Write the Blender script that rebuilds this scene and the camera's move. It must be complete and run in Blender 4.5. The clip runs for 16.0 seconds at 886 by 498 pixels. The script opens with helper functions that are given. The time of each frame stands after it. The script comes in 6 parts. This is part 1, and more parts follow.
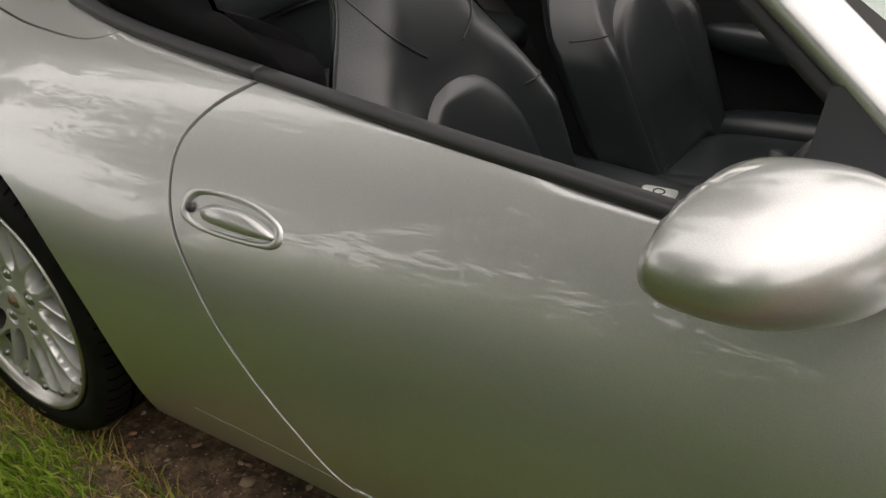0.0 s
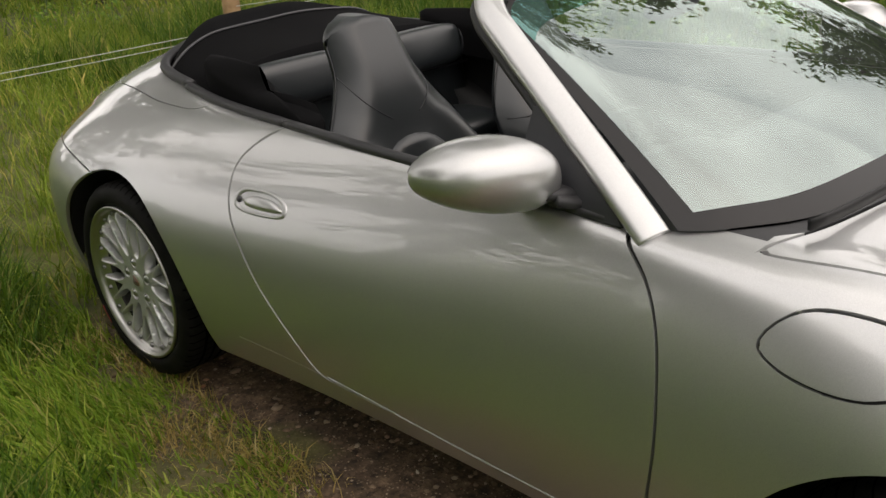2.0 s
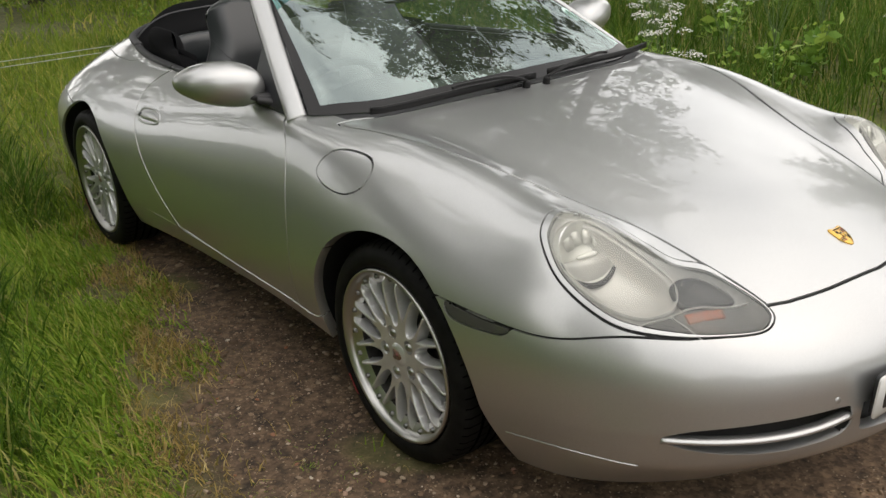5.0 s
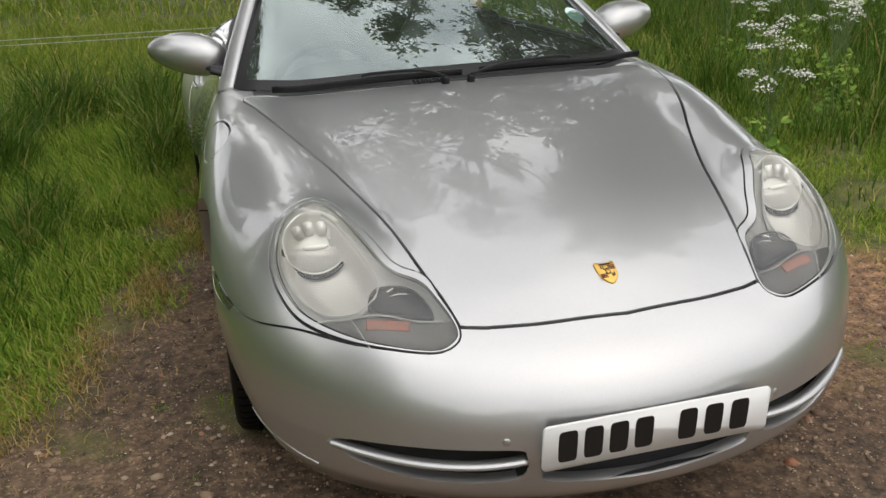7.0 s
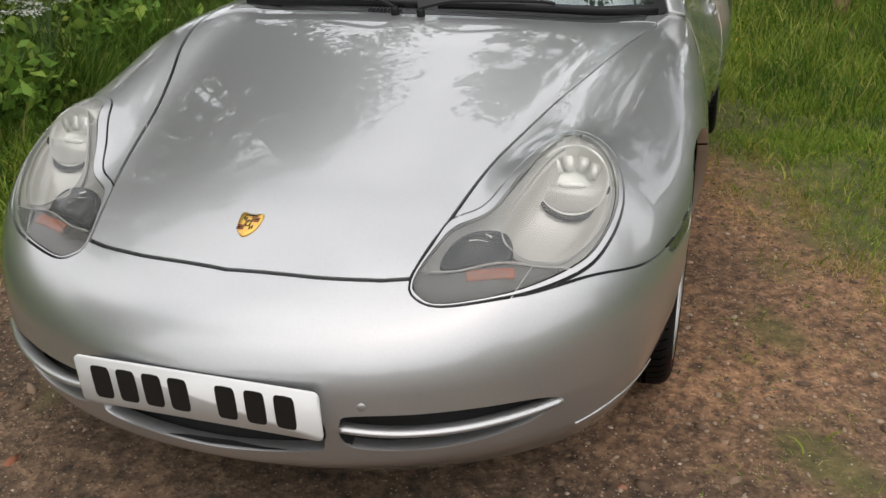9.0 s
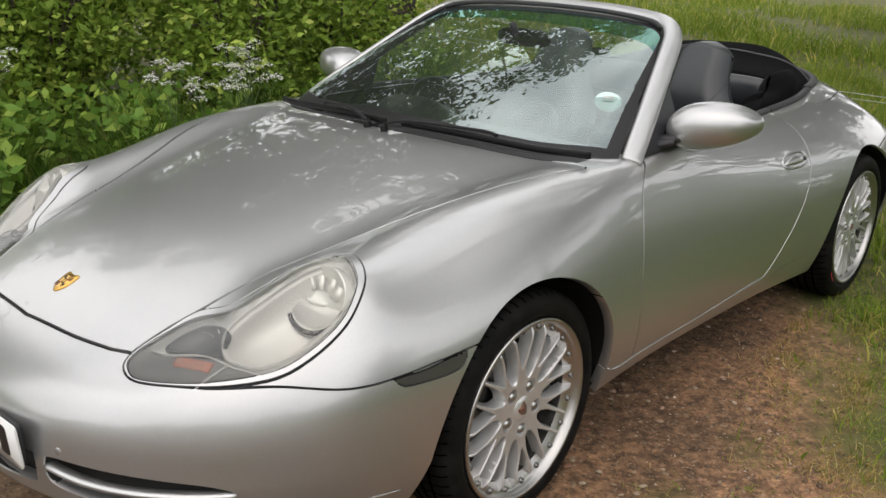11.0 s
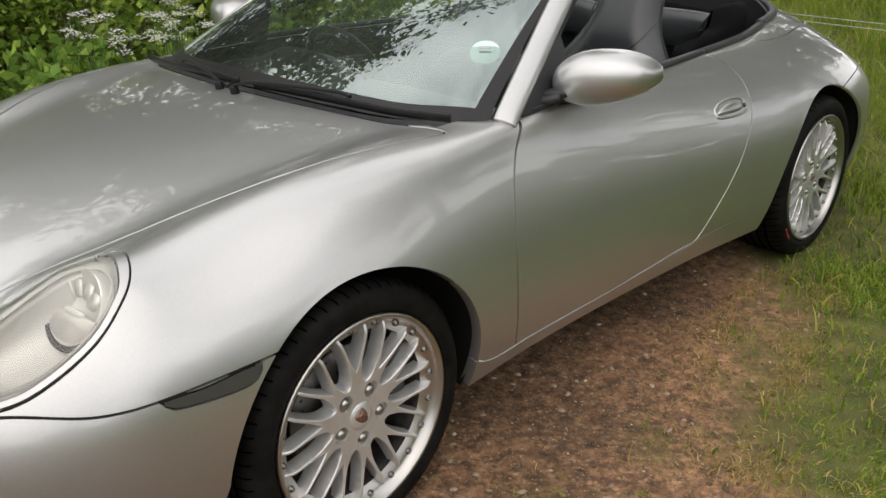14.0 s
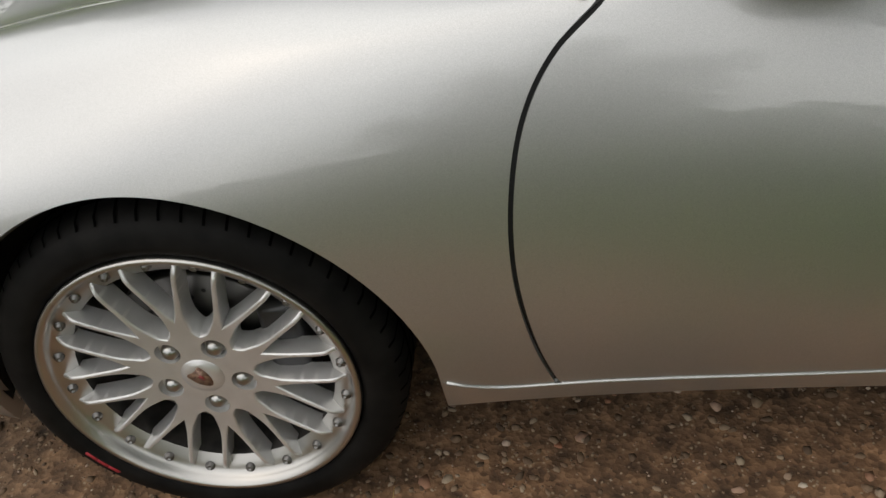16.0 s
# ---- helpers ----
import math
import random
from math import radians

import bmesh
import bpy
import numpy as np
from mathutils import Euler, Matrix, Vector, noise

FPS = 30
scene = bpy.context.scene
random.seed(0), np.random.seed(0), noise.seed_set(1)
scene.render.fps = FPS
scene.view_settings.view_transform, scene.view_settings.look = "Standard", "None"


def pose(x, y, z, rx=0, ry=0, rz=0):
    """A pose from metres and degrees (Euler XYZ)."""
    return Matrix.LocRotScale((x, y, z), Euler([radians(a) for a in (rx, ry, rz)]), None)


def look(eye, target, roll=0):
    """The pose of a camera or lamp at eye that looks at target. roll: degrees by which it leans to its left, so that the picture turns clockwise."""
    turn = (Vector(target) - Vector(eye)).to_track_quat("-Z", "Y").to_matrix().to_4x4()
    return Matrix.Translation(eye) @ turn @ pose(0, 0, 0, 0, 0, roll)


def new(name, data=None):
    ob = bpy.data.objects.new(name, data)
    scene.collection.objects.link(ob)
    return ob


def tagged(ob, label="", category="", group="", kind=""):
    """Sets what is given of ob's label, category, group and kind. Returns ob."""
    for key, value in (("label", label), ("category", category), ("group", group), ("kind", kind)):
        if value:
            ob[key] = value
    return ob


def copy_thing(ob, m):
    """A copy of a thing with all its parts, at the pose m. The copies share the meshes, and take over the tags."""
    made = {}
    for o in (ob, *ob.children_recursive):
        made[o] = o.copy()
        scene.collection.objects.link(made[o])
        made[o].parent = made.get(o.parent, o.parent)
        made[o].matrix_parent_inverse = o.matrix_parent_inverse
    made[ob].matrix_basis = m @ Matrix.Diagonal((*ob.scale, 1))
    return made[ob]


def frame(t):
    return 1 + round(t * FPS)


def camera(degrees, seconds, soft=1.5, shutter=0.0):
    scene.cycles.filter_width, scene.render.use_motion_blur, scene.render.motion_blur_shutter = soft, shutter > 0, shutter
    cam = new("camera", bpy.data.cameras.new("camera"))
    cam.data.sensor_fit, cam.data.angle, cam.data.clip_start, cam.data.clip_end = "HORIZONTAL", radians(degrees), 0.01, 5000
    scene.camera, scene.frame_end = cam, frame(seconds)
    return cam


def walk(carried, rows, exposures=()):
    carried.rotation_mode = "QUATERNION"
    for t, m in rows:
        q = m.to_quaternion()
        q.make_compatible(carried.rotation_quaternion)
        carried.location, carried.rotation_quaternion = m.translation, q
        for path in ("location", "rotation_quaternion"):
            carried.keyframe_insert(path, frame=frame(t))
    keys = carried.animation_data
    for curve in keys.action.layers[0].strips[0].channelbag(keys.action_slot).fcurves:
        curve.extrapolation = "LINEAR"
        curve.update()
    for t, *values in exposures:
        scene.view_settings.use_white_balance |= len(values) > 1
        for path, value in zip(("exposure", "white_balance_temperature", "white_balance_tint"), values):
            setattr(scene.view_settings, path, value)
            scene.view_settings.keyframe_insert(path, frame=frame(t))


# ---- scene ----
cam = camera(50.5, 16.0)
PATH = [
    (0, (-0.677, -1.551, 1.384), (-1.719, -0.201, 0.338), -2.0),
    (0.5, (-0.49, -1.808, 1.435), (-1.569, -0.42, 0.48), -1.7),
    (1, (-0.357, -1.959, 1.477), (-1.526, -0.579, 0.623), -3.1),
    (1.5, (-0.078, -1.974, 1.463), (-1.357, -0.645, 0.689), -3.4),
    (2, (0.228, -2.012, 1.493), (-1.087, -0.723, 0.712), -3.6),
    (2.5, (0.48, -2.133, 1.517), (-0.797, -0.812, 0.728), -3.0),
    (3, (0.756, -2.187, 1.535), (-0.53, -0.873, 0.747), -3.5),
    (3.2, (0.914, -2.177, 1.524), (-0.4, -0.891, 0.737), -3.4),
    (5.3, (2.011, -1.932, 1.518), (0.481, -0.881, 0.772), -3.6),
    (5.5, (2.058, -1.842, 1.517), (0.508, -0.83, 0.758), -3.6),
    (6, (2.173, -1.537, 1.5), (0.557, -0.65, 0.723), -3.8),
    (6.5, (2.347, -1.203, 1.465), (0.629, -0.495, 0.726), -4.0),
    (7, (2.531, -0.827, 1.45), (0.726, -0.352, 0.731), -2.3),
    (7.5, (2.516, -0.364, 1.397), (0.677, -0.204, 0.627), -1.8),
    (8, (2.536, 0.071, 1.37), (0.668, -0.036, 0.661), -3.3),
    (8.5, (2.502, 0.504, 1.376), (0.672, 0.183, 0.637), -2.4),
    (9, (2.331, 0.878, 1.351), (0.581, 0.338, 0.548), -0.7),
    (9.5, (2.174, 1.285, 1.387), (0.519, 0.463, 0.621), -1.0),
    (10, (1.977, 1.605, 1.433), (0.399, 0.605, 0.719), 0.2),
    (10.2, (1.88, 1.692, 1.432), (0.324, 0.64, 0.744), 0.8),
    (12.3, (1.755, 2.411, 1.543), (0.458, 1.032, 0.898), 1.7),
    (12.5, (1.748, 2.416, 1.543), (0.425, 1.056, 0.909), 1.9),
    (13, (1.693, 2.441, 1.546), (0.312, 1.134, 0.926), 2.0),
    (13.5, (1.56, 2.418, 1.542), (0.15, 1.159, 0.888), 1.5),
    (14, (1.197, 2.17, 1.467), (-0.15, 0.904, 0.703), -0.3),
    (14.5, (0.722, 1.96, 1.423), (-0.39, 0.605, 0.459), -3.2),
    (15, (0.236, 1.827, 1.388), (-0.404, 0.362, 0.185), -8.9),
    (15.5, (-0.13, 1.692, 1.316), (-0.12, 0.257, -0.077), -14.3),
    (16, (-0.562, 1.771, 1.311), (-0.294, 0.216, 0.082), -8.8),
]
LIGHT = [(0.0, -0.17, 7050, 15), (3.0, -0.40, 6950, 14), (5.5, -0.43, 6700, 11), (9.0, -0.56, 6450, 13), (13.0, -0.32, 6700, 13), (14.5, -0.50, 6680, 12), (16.0, -0.70, 6650, 10)]
walk(cam, [(t, look(eye, target, roll)) for t, eye, target, roll in PATH], LIGHT)

# ---- sky and light ----
world = bpy.data.worlds.new("world")
scene.world = world
world.use_nodes = True
wn, wl = world.node_tree.nodes, world.node_tree.links
wn.clear()
w_out, w_bg = wn.new("ShaderNodeOutputWorld"), wn.new("ShaderNodeBackground")
w_sky = wn.new("ShaderNodeTexSky")
w_sky.sky_type, w_sky.sun_disc = "NISHITA", False
w_sky.sun_elevation, w_sky.sun_rotation = radians(58), radians(60)
w_sky.air_density, w_sky.dust_density = 1.0, 4.0
w_co, w_noise, w_ramp = wn.new("ShaderNodeTexCoord"), wn.new("ShaderNodeTexNoise"), wn.new("ShaderNodeValToRGB")
w_noise.inputs["Scale"].default_value, w_noise.inputs["Detail"].default_value = 2.6, 7.0
w_ramp.color_ramp.elements[0].position, w_ramp.color_ramp.elements[1].position = 0.36, 0.58
w_ramp.color_ramp.elements[0].color = (0.50, 0.50, 0.50, 1)
w_mix = wn.new("ShaderNodeMix")
w_mix.data_type = "RGBA"
w_mix.inputs[7].default_value = (18.5, 18.6, 18.6, 1)      # the thin bright cloud cover
wl.new(w_co.outputs["Generated"], w_noise.inputs["Vector"])
wl.new(w_noise.outputs["Fac"], w_ramp.inputs["Fac"])
wl.new(w_ramp.outputs["Color"], w_mix.inputs[0])
wl.new(w_sky.outputs["Color"], w_mix.inputs[6])
wl.new(w_mix.outputs[2], w_bg.inputs["Color"])
w_bg.inputs["Strength"].default_value = 0.13
wl.new(w_bg.outputs["Background"], w_out.inputs["Surface"])

sun = new("sun", bpy.data.lights.new("sun", "SUN"))
sun.data.energy, sun.data.angle, sun.data.color = 0.6, radians(80), (1.0, 0.95, 0.87)
sun.matrix_world = look((0, 0, 20), Vector((0, 0, 20)) - Vector((math.sin(radians(60)) * math.cos(radians(58)), math.cos(radians(60)) * math.cos(radians(58)), math.sin(radians(58)))))


# ---- materials ----
def material(name, base=(0.5, 0.5, 0.5), rough=0.5, metal=0.0, **more):
    """A principled material; more: other inputs of the shader by name."""
    m = bpy.data.materials.new(name)
    m.use_nodes = True
    bsdf = m.node_tree.nodes["Principled BSDF"]
    bsdf.inputs["Base Color"].default_value = (*base, 1)
    bsdf.inputs["Roughness"].default_value, bsdf.inputs["Metallic"].default_value = rough, metal
    for key, value in more.items():
        bsdf.inputs[key.replace("_", " ")].default_value = value
    return m


def node(m, kind, **given):
    n = m.node_tree.nodes.new("ShaderNode" + kind)
    for key, value in given.items():
        n.inputs[key.replace("_", " ")].default_value = value
    return n


def link(m, a, b):
    m.node_tree.links.new(a, b)


def shader(m):
    return m.node_tree.nodes["Principled BSDF"]


def mottle(m, scale, low, high, detail=6.0, lo=0.35, hi=0.65, coords="Object"):
    """Base colour that wanders between two colours; returns the ramp."""
    co, no, ra = node(m, "TexCoord"), node(m, "TexNoise", Scale=scale, Detail=detail), node(m, "ValToRGB")
    ra.color_ramp.elements[0].position, ra.color_ramp.elements[1].position = lo, hi
    ra.color_ramp.elements[0].color, ra.color_ramp.elements[1].color = (*low, 1), (*high, 1)
    link(m, co.outputs[coords], no.inputs["Vector"])
    link(m, no.outputs["Fac"], ra.inputs["Fac"])
    link(m, ra.outputs["Color"], shader(m).inputs["Base Color"])
    return ra


def rough_by(m, scale, low, high, detail=4.0):
    co, no, mr = node(m, "TexCoord"), node(m, "TexNoise", Scale=scale, Detail=detail), node(m, "MapRange", To_Min=low, To_Max=high)
    link(m, co.outputs["Object"], no.inputs["Vector"])
    link(m, no.outputs["Fac"], mr.inputs["Value"])
    link(m, mr.outputs["Result"], shader(m).inputs["Roughness"])


def relief(m, scale, strength, distance=0.002, detail=4.0, kind="TexNoise"):
    co, no, bu = node(m, "TexCoord"), node(m, kind, Scale=scale), node(m, "Bump", Strength=strength, Distance=distance)
    if kind == "TexNoise":
        no.inputs["Detail"].default_value = detail
    link(m, co.outputs["Object"], no.inputs["Vector"])
    link(m, no.outputs[0], bu.inputs["Height"])
    link(m, bu.outputs["Normal"], shader(m).inputs["Normal"])


def make_paint():
    """Silver metallic paint under clear lacquer, with a fine flake and a little dust."""
    m = material("silver_paint", (0.56, 0.555, 0.54), 0.40, 0.87, Coat_Weight=1.0, Coat_Roughness=0.02, Coat_IOR=1.64)
    mottle(m, 900, (0.46, 0.463, 0.460), (0.56, 0.563, 0.558), 1.0, 0.3, 0.7)
    rough_by(m, 3.0, 0.37, 0.42)
    co, no, mr = node(m, "TexCoord"), node(m, "TexNoise", Scale=7.0, Detail=8.0), node(m, "MapRange", From_Min=0.45, From_Max=0.75, To_Min=0.003, To_Max=0.014)
    link(m, co.outputs["Object"], no.inputs["Vector"])
    link(m, no.outputs["Fac"], mr.inputs["Value"])
    link(m, mr.outputs["Result"], shader(m).inputs["Coat Roughness"])
    return m


PAINT = make_paint()
GAP = material("shut_line_black", (0.012, 0.012, 0.012), 0.7)
PLASTIC = material("black_plastic", (0.022, 0.022, 0.024), 0.5)
relief(PLASTIC, 900, 0.25, 0.0006)
WIPER_BLACK = material("wiper_black", (0.008, 0.008, 0.0085), 0.45, Specular_IOR_Level=0.25)
RUBBER = material("tyre_rubber", (0.014, 0.014, 0.015), 0.6, Specular_IOR_Level=0.10)
mottle(RUBBER, 18, (0.0050, 0.0050, 0.0050), (0.012, 0.0115, 0.011))
relief(RUBBER, 500, 0.2, 0.0006)
ALLOY = material("silver_alloy", (0.60, 0.60, 0.60), 0.36, 0.62, Coat_Weight=0.6, Coat_Roughness=0.08)
mottle(ALLOY, 14, (0.62, 0.62, 0.61), (0.74, 0.74, 0.74))
POLISHED = material("polished_alloy", (0.50, 0.49, 0.47), 0.34, 1.0)
STEEL = material("brake_steel", (0.24, 0.235, 0.23), 0.42, 1.0)
NUT = material("dull_nut_steel", (0.42, 0.42, 0.41), 0.28, 1.0)
# near-black, faintly mottled alloy for the barrel behind the spokes
DARK_ALLOY = material("dark_barrel_alloy", (0.045, 0.042, 0.040), 0.6, 0.3)
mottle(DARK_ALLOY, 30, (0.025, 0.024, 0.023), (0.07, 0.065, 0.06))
LEATHER = material("black_leather", (0.017, 0.0205, 0.0225), 0.30, Specular_IOR_Level=0.70)
relief(LEATHER, 420, 0.22, 0.0008, kind="TexVoronoi")
rough_by(LEATHER, 6, 0.26, 0.40)
CLOTH = material("black_canvas", (0.0055, 0.0055, 0.006), 0.9, Specular_IOR_Level=0.06)
relief(CLOTH, 1200, 0.3, 0.0006)
TRIM = material("dark_grey_trim", (0.027, 0.028, 0.032), 0.45)
relief(TRIM, 800, 0.25, 0.0006)
SMOKED = material("smoked_lens", (0.06, 0.058, 0.055), 0.12, 0.0, Coat_Weight=1.0)
AMBER = material("amber_lens", (0.42, 0.09, 0.02), 0.12, 0.0, Coat_Weight=1.0)
CHROME = material("lamp_chrome", (0.80, 0.80, 0.78), 0.12, 1.0)
SATIN = material("lamp_satin_grey", (0.56, 0.56, 0.54), 0.4, 0.2)
BOWL = material("lamp_pale_bowl", (0.66, 0.65, 0.625), 0.42, 0.3)
REFLECTOR = material("lamp_reflector", (0.84, 0.84, 0.80), 0.40, 0.5)
DARK_LAMP = material("lamp_dark_grey", (0.035, 0.035, 0.037), 0.3, 0.2)
WHITE = material("plate_white", (0.78, 0.78, 0.76), 0.35, Coat_Weight=0.6)
INK = material("plate_black", (0.01, 0.01, 0.01), 0.4)
GOLD = material("gold_enamel", (0.70, 0.42, 0.08), 0.28, 0.7, Coat_Weight=0.6)
RED = material("dark_red_enamel", (0.22, 0.012, 0.012), 0.3, Coat_Weight=0.6)
PALE = material("pale_green_paper", (0.62, 0.80, 0.75), 0.5)
CARPET = material("black_carpet", (0.012, 0.012, 0.013), 0.95)
relief(CARPET, 700, 0.6, 0.002)


def make_glass(name, tint, gloss=0.02, dust=0.0, ior=1.52, sheen=(1.0, 1.0, 1.0)):
    """A pane: clear, tinted, with a mirror gloss that grows to the edge-on view."""
    m = bpy.data.materials.new(name)
    m.use_nodes = True
    t = m.node_tree
    t.nodes.clear()
    out, mix, clear, glossy, fres = (t.nodes.new("ShaderNode" + k) for k in ("OutputMaterial", "MixShader", "BsdfTransparent", "BsdfGlossy", "Fresnel"))
    clear.inputs["Color"].default_value = (*tint, 1)
    glossy.inputs["Roughness"].default_value = gloss
    glossy.inputs["Color"].default_value = (*sheen, 1)
    fres.inputs["IOR"].default_value = ior
    t.links.new(fres.outputs["Fac"], mix.inputs["Fac"])
    t.links.new(clear.outputs["BSDF"], mix.inputs[1])
    t.links.new(glossy.outputs["BSDF"], mix.inputs[2])
    last = mix
    if dust:
        last, film = t.nodes.new("ShaderNodeMixShader"), t.nodes.new("ShaderNodeBsdfDiffuse")
        film.inputs["Color"].default_value = (0.6, 0.62, 0.60, 1)
        co, smear, grade = (t.nodes.new("ShaderNode" + k) for k in ("TexCoord", "TexNoise", "MapRange"))
        smear.inputs["Scale"].default_value, smear.inputs["Detail"].default_value = 5.0, 6.0
        grade.inputs["From Min"].default_value, grade.inputs["From Max"].default_value = 0.3, 0.7
        grade.inputs["To Min"].default_value, grade.inputs["To Max"].default_value = dust * 0.6, dust * 1.4
        t.links.new(co.outputs["Object"], smear.inputs["Vector"])
        t.links.new(smear.outputs["Fac"], grade.inputs["Value"])
        t.links.new(grade.outputs["Result"], last.inputs["Fac"])
        t.links.new(mix.outputs["Shader"], last.inputs[1])
        t.links.new(film.outputs["BSDF"], last.inputs[2])
    t.links.new(last.outputs["Shader"], out.inputs["Surface"])
    return m


GLASS = make_glass("windscreen_glass", (0.74, 0.88, 0.84), 0.0, 0.028, 3.4, (0.84, 0.97, 0.94))
TINT = make_glass("tinted_glass_strip", (0.22, 0.52, 0.46), 0.0, 0.028, 2.5, (0.50, 0.92, 0.86))
LAMP_GLASS = make_glass("lamp_cover", (0.95, 0.95, 0.92), 0.01, 0.06)


# ---- the form of the car body (x ahead from the front axle, y to its left, z up) ----
def curve(pairs):
    """A natural cubic spline through (x, value) pairs, straight beyond its ends."""
    px, py = (np.array(c, float) for c in zip(*sorted(pairs)))
    n, h = len(px), np.diff(px)
    a, r = np.eye(n), np.zeros(n)
    for i in range(1, n - 1):
        a[i, i - 1], a[i, i], a[i, i + 1] = h[i - 1], 2 * (h[i - 1] + h[i]), h[i]
        r[i] = 3 * ((py[i + 1] - py[i]) / h[i] - (py[i] - py[i - 1]) / h[i - 1])
    c = np.linalg.solve(a, r)
    b = (py[1:] - py[:-1]) / h - h * (2 * c[:-1] + c[1:]) / 3
    d = (c[1:] - c[:-1]) / (3 * h)
    end = b[-1] + 2 * c[-2] * h[-1] + 3 * d[-1] * h[-1] ** 2

    def value(v):
        v = np.asarray(v, float)
        i = np.clip(np.searchsorted(px, v) - 1, 0, n - 2)
        u = np.clip(v, px[0], px[-1]) - px[i]
        out = py[i] + u * (b[i] + u * (c[i] + u * d[i]))
        return out + np.minimum(v - px[0], 0) * b[0] + np.maximum(v - px[-1], 0) * end
    return value


def smax(a, b, k):
    return 0.5 * (a + b + np.sqrt((a - b) ** 2 + k * k))


crown = curve([(1.1, 0.515), (0.88, 0.620), (0.79, 0.663), (0.4, 0.779), (0.0, 0.853), (-0.3, 0.888), (-0.6, 0.90), (-1.3, 0.90), (-2.1, 0.925), (-2.5, 0.962), (-2.85, 0.932), (-3.2, 0.795), (-3.45, 0.63)])
droop = curve([(1.1, 0.06), (0.8, 0.09), (0.4, 0.075), (0.0, 0.045), (-0.4, 0.03), (-1.0, 0.02), (-2.0, 0.045), (-2.6, 0.105), (-2.9, 0.145), (-3.3, 0.15)])
ridge = curve([(1.0, 0.0), (0.8, 0.041), (0.7, 0.054), (0.6, 0.094), (0.5, 0.122), (0.42, 0.094), (0.3, 0.066), (0.15, 0.056), (0.0, 0.050), (-0.4, 0.015), (-0.8, 0.0), (-3.4, 0.0)])
ridge_y = curve([(0.8, 0.60), (0.6, 0.617), (0.45, 0.632), (0.25, 0.626), (0.0, 0.647), (-0.4, 0.68), (-1.0, 0.70), (-3.4, 0.70)])
ridge_w = curve([(1.0, 0.14), (0.45, 0.14), (0.15, 0.118), (0.0, 0.11), (-0.4, 0.11), (-3.4, 0.11)])
girth = curve([(0.9, 0.760), (0.5, 0.822), (0.0, 0.862), (-0.5, 0.842), (-1.1, 0.832), (-1.6, 0.844), (-2.1, 0.878), (-2.45, 0.884), (-2.9, 0.850), (-3.4, 0.77)])
belt_y = curve([(0.9, 0.60), (0.5, 0.675), (0.0, 0.742), (-0.5, 0.744), (-0.7, 0.728), (-1.2, 0.690), (-1.75, 0.640), (-2.1, 0.615), (-2.5, 0.60), (-2.9, 0.585), (-3.4, 0.55)])
belt_z = curve([(0.9, 0.63), (0.5, 0.745), (0.0, 0.850), (-0.5, 0.876), (-1.1, 0.868), (-1.75, 0.866), (-2.1, 0.885), (-2.5, 0.875), (-2.9, 0.825), (-3.4, 0.66)])
edge_k = curve([(1.1, 0.05), (0.7, 0.045), (0.5, 0.030), (0.3, 0.042), (-0.3, 0.04), (-0.7, 0.014), (-1.9, 0.014), (-2.2, 0.03), (-3.4, 0.06)])


def body_form(p):
    """Below zero inside the car's body, above it outside."""
    x, y, z = p[..., 0], np.abs(p[..., 1]), p[..., 2]
    top = z - (crown(x) - droop(x) * (y / 0.6) ** 2 + ridge(x) * np.exp(-np.abs((y - ridge_y(x)) / ridge_w(x)) ** 2.4))
    g, b, zb = girth(x), belt_y(x), belt_z(x)
    s = np.maximum((z - 0.50) / (zb - 0.50), 0)
    low = np.maximum(0.50 - z, 0)
    side = y - (g - (g - b) * s ** 2.3 - 0.75 * low ** 2)
    chin = 0.268 - z
    up, down = np.maximum(z - 0.42, 0), np.maximum(0.36 - z, 0)
    front = x - (1.058 - 0.50 * y ** 2 - 0.30 * y ** 4 - 1.6 * up ** 2 - 0.15 * down - 1.15 * 0.5 * (chin + np.sqrt(chin * chin + 0.0003)))
    rear = (-3.365 + 0.50 * y ** 2 + 0.25 * y ** 4 + 0.9 * np.maximum(z - 0.5, 0) ** 2 + 0.5 * np.maximum(0.4 - z, 0) ** 2) - x
    f = smax(top, side, edge_k(x))
    return smax(smax(f, front, 0.085), rear, 0.07)


def slope(p, e=1e-4):
    n = np.stack([body_form(p + d) - body_form(p - d) for d in np.eye(3) * e], -1)
    return n / np.maximum(np.linalg.norm(n, axis=-1, keepdims=True), 1e-12)


def on_body(start, way, far=1.6):
    """Where rays from inside the body leave it."""
    lo, hi = np.zeros(way.shape[:-1]), np.full(way.shape[:-1], far)
    for _ in range(34):
        mid = (lo + hi) / 2
        inside = body_form(start + way * mid[..., None]) < 0
        lo, hi = np.where(inside, mid, lo), np.where(inside, hi, mid)
    return start + way * lo[..., None]


# ---- meshes and parts ----
def part(name, data, mat, parent=None, label="", normals=None):
    """Links a bmesh or (vertices, faces) as one smooth mesh object."""
    me = bpy.data.meshes.new(name)
    if isinstance(data, bmesh.types.BMesh):
        data.to_mesh(me)
        data.free()
    else:
        me.from_pydata([tuple(v) for v in data[0]], [], [tuple(f) for f in data[1]])
    me.shade_smooth()
    for m in mat if isinstance(mat, (list, tuple)) else (mat,):
        me.materials.append(m)
    if normals is not None:
        me.normals_split_custom_set_from_vertices([tuple(n) for n in normals])
    ob = new(name, me)
    if parent is not None:
        ob.parent = parent
    if label:
        ob["label"] = label
    return ob


def thing(name, label, category, m=None, group=""):
    ob = tagged(new(name), label, category, group)
    if m is not None:
        ob.matrix_world = m
    return ob


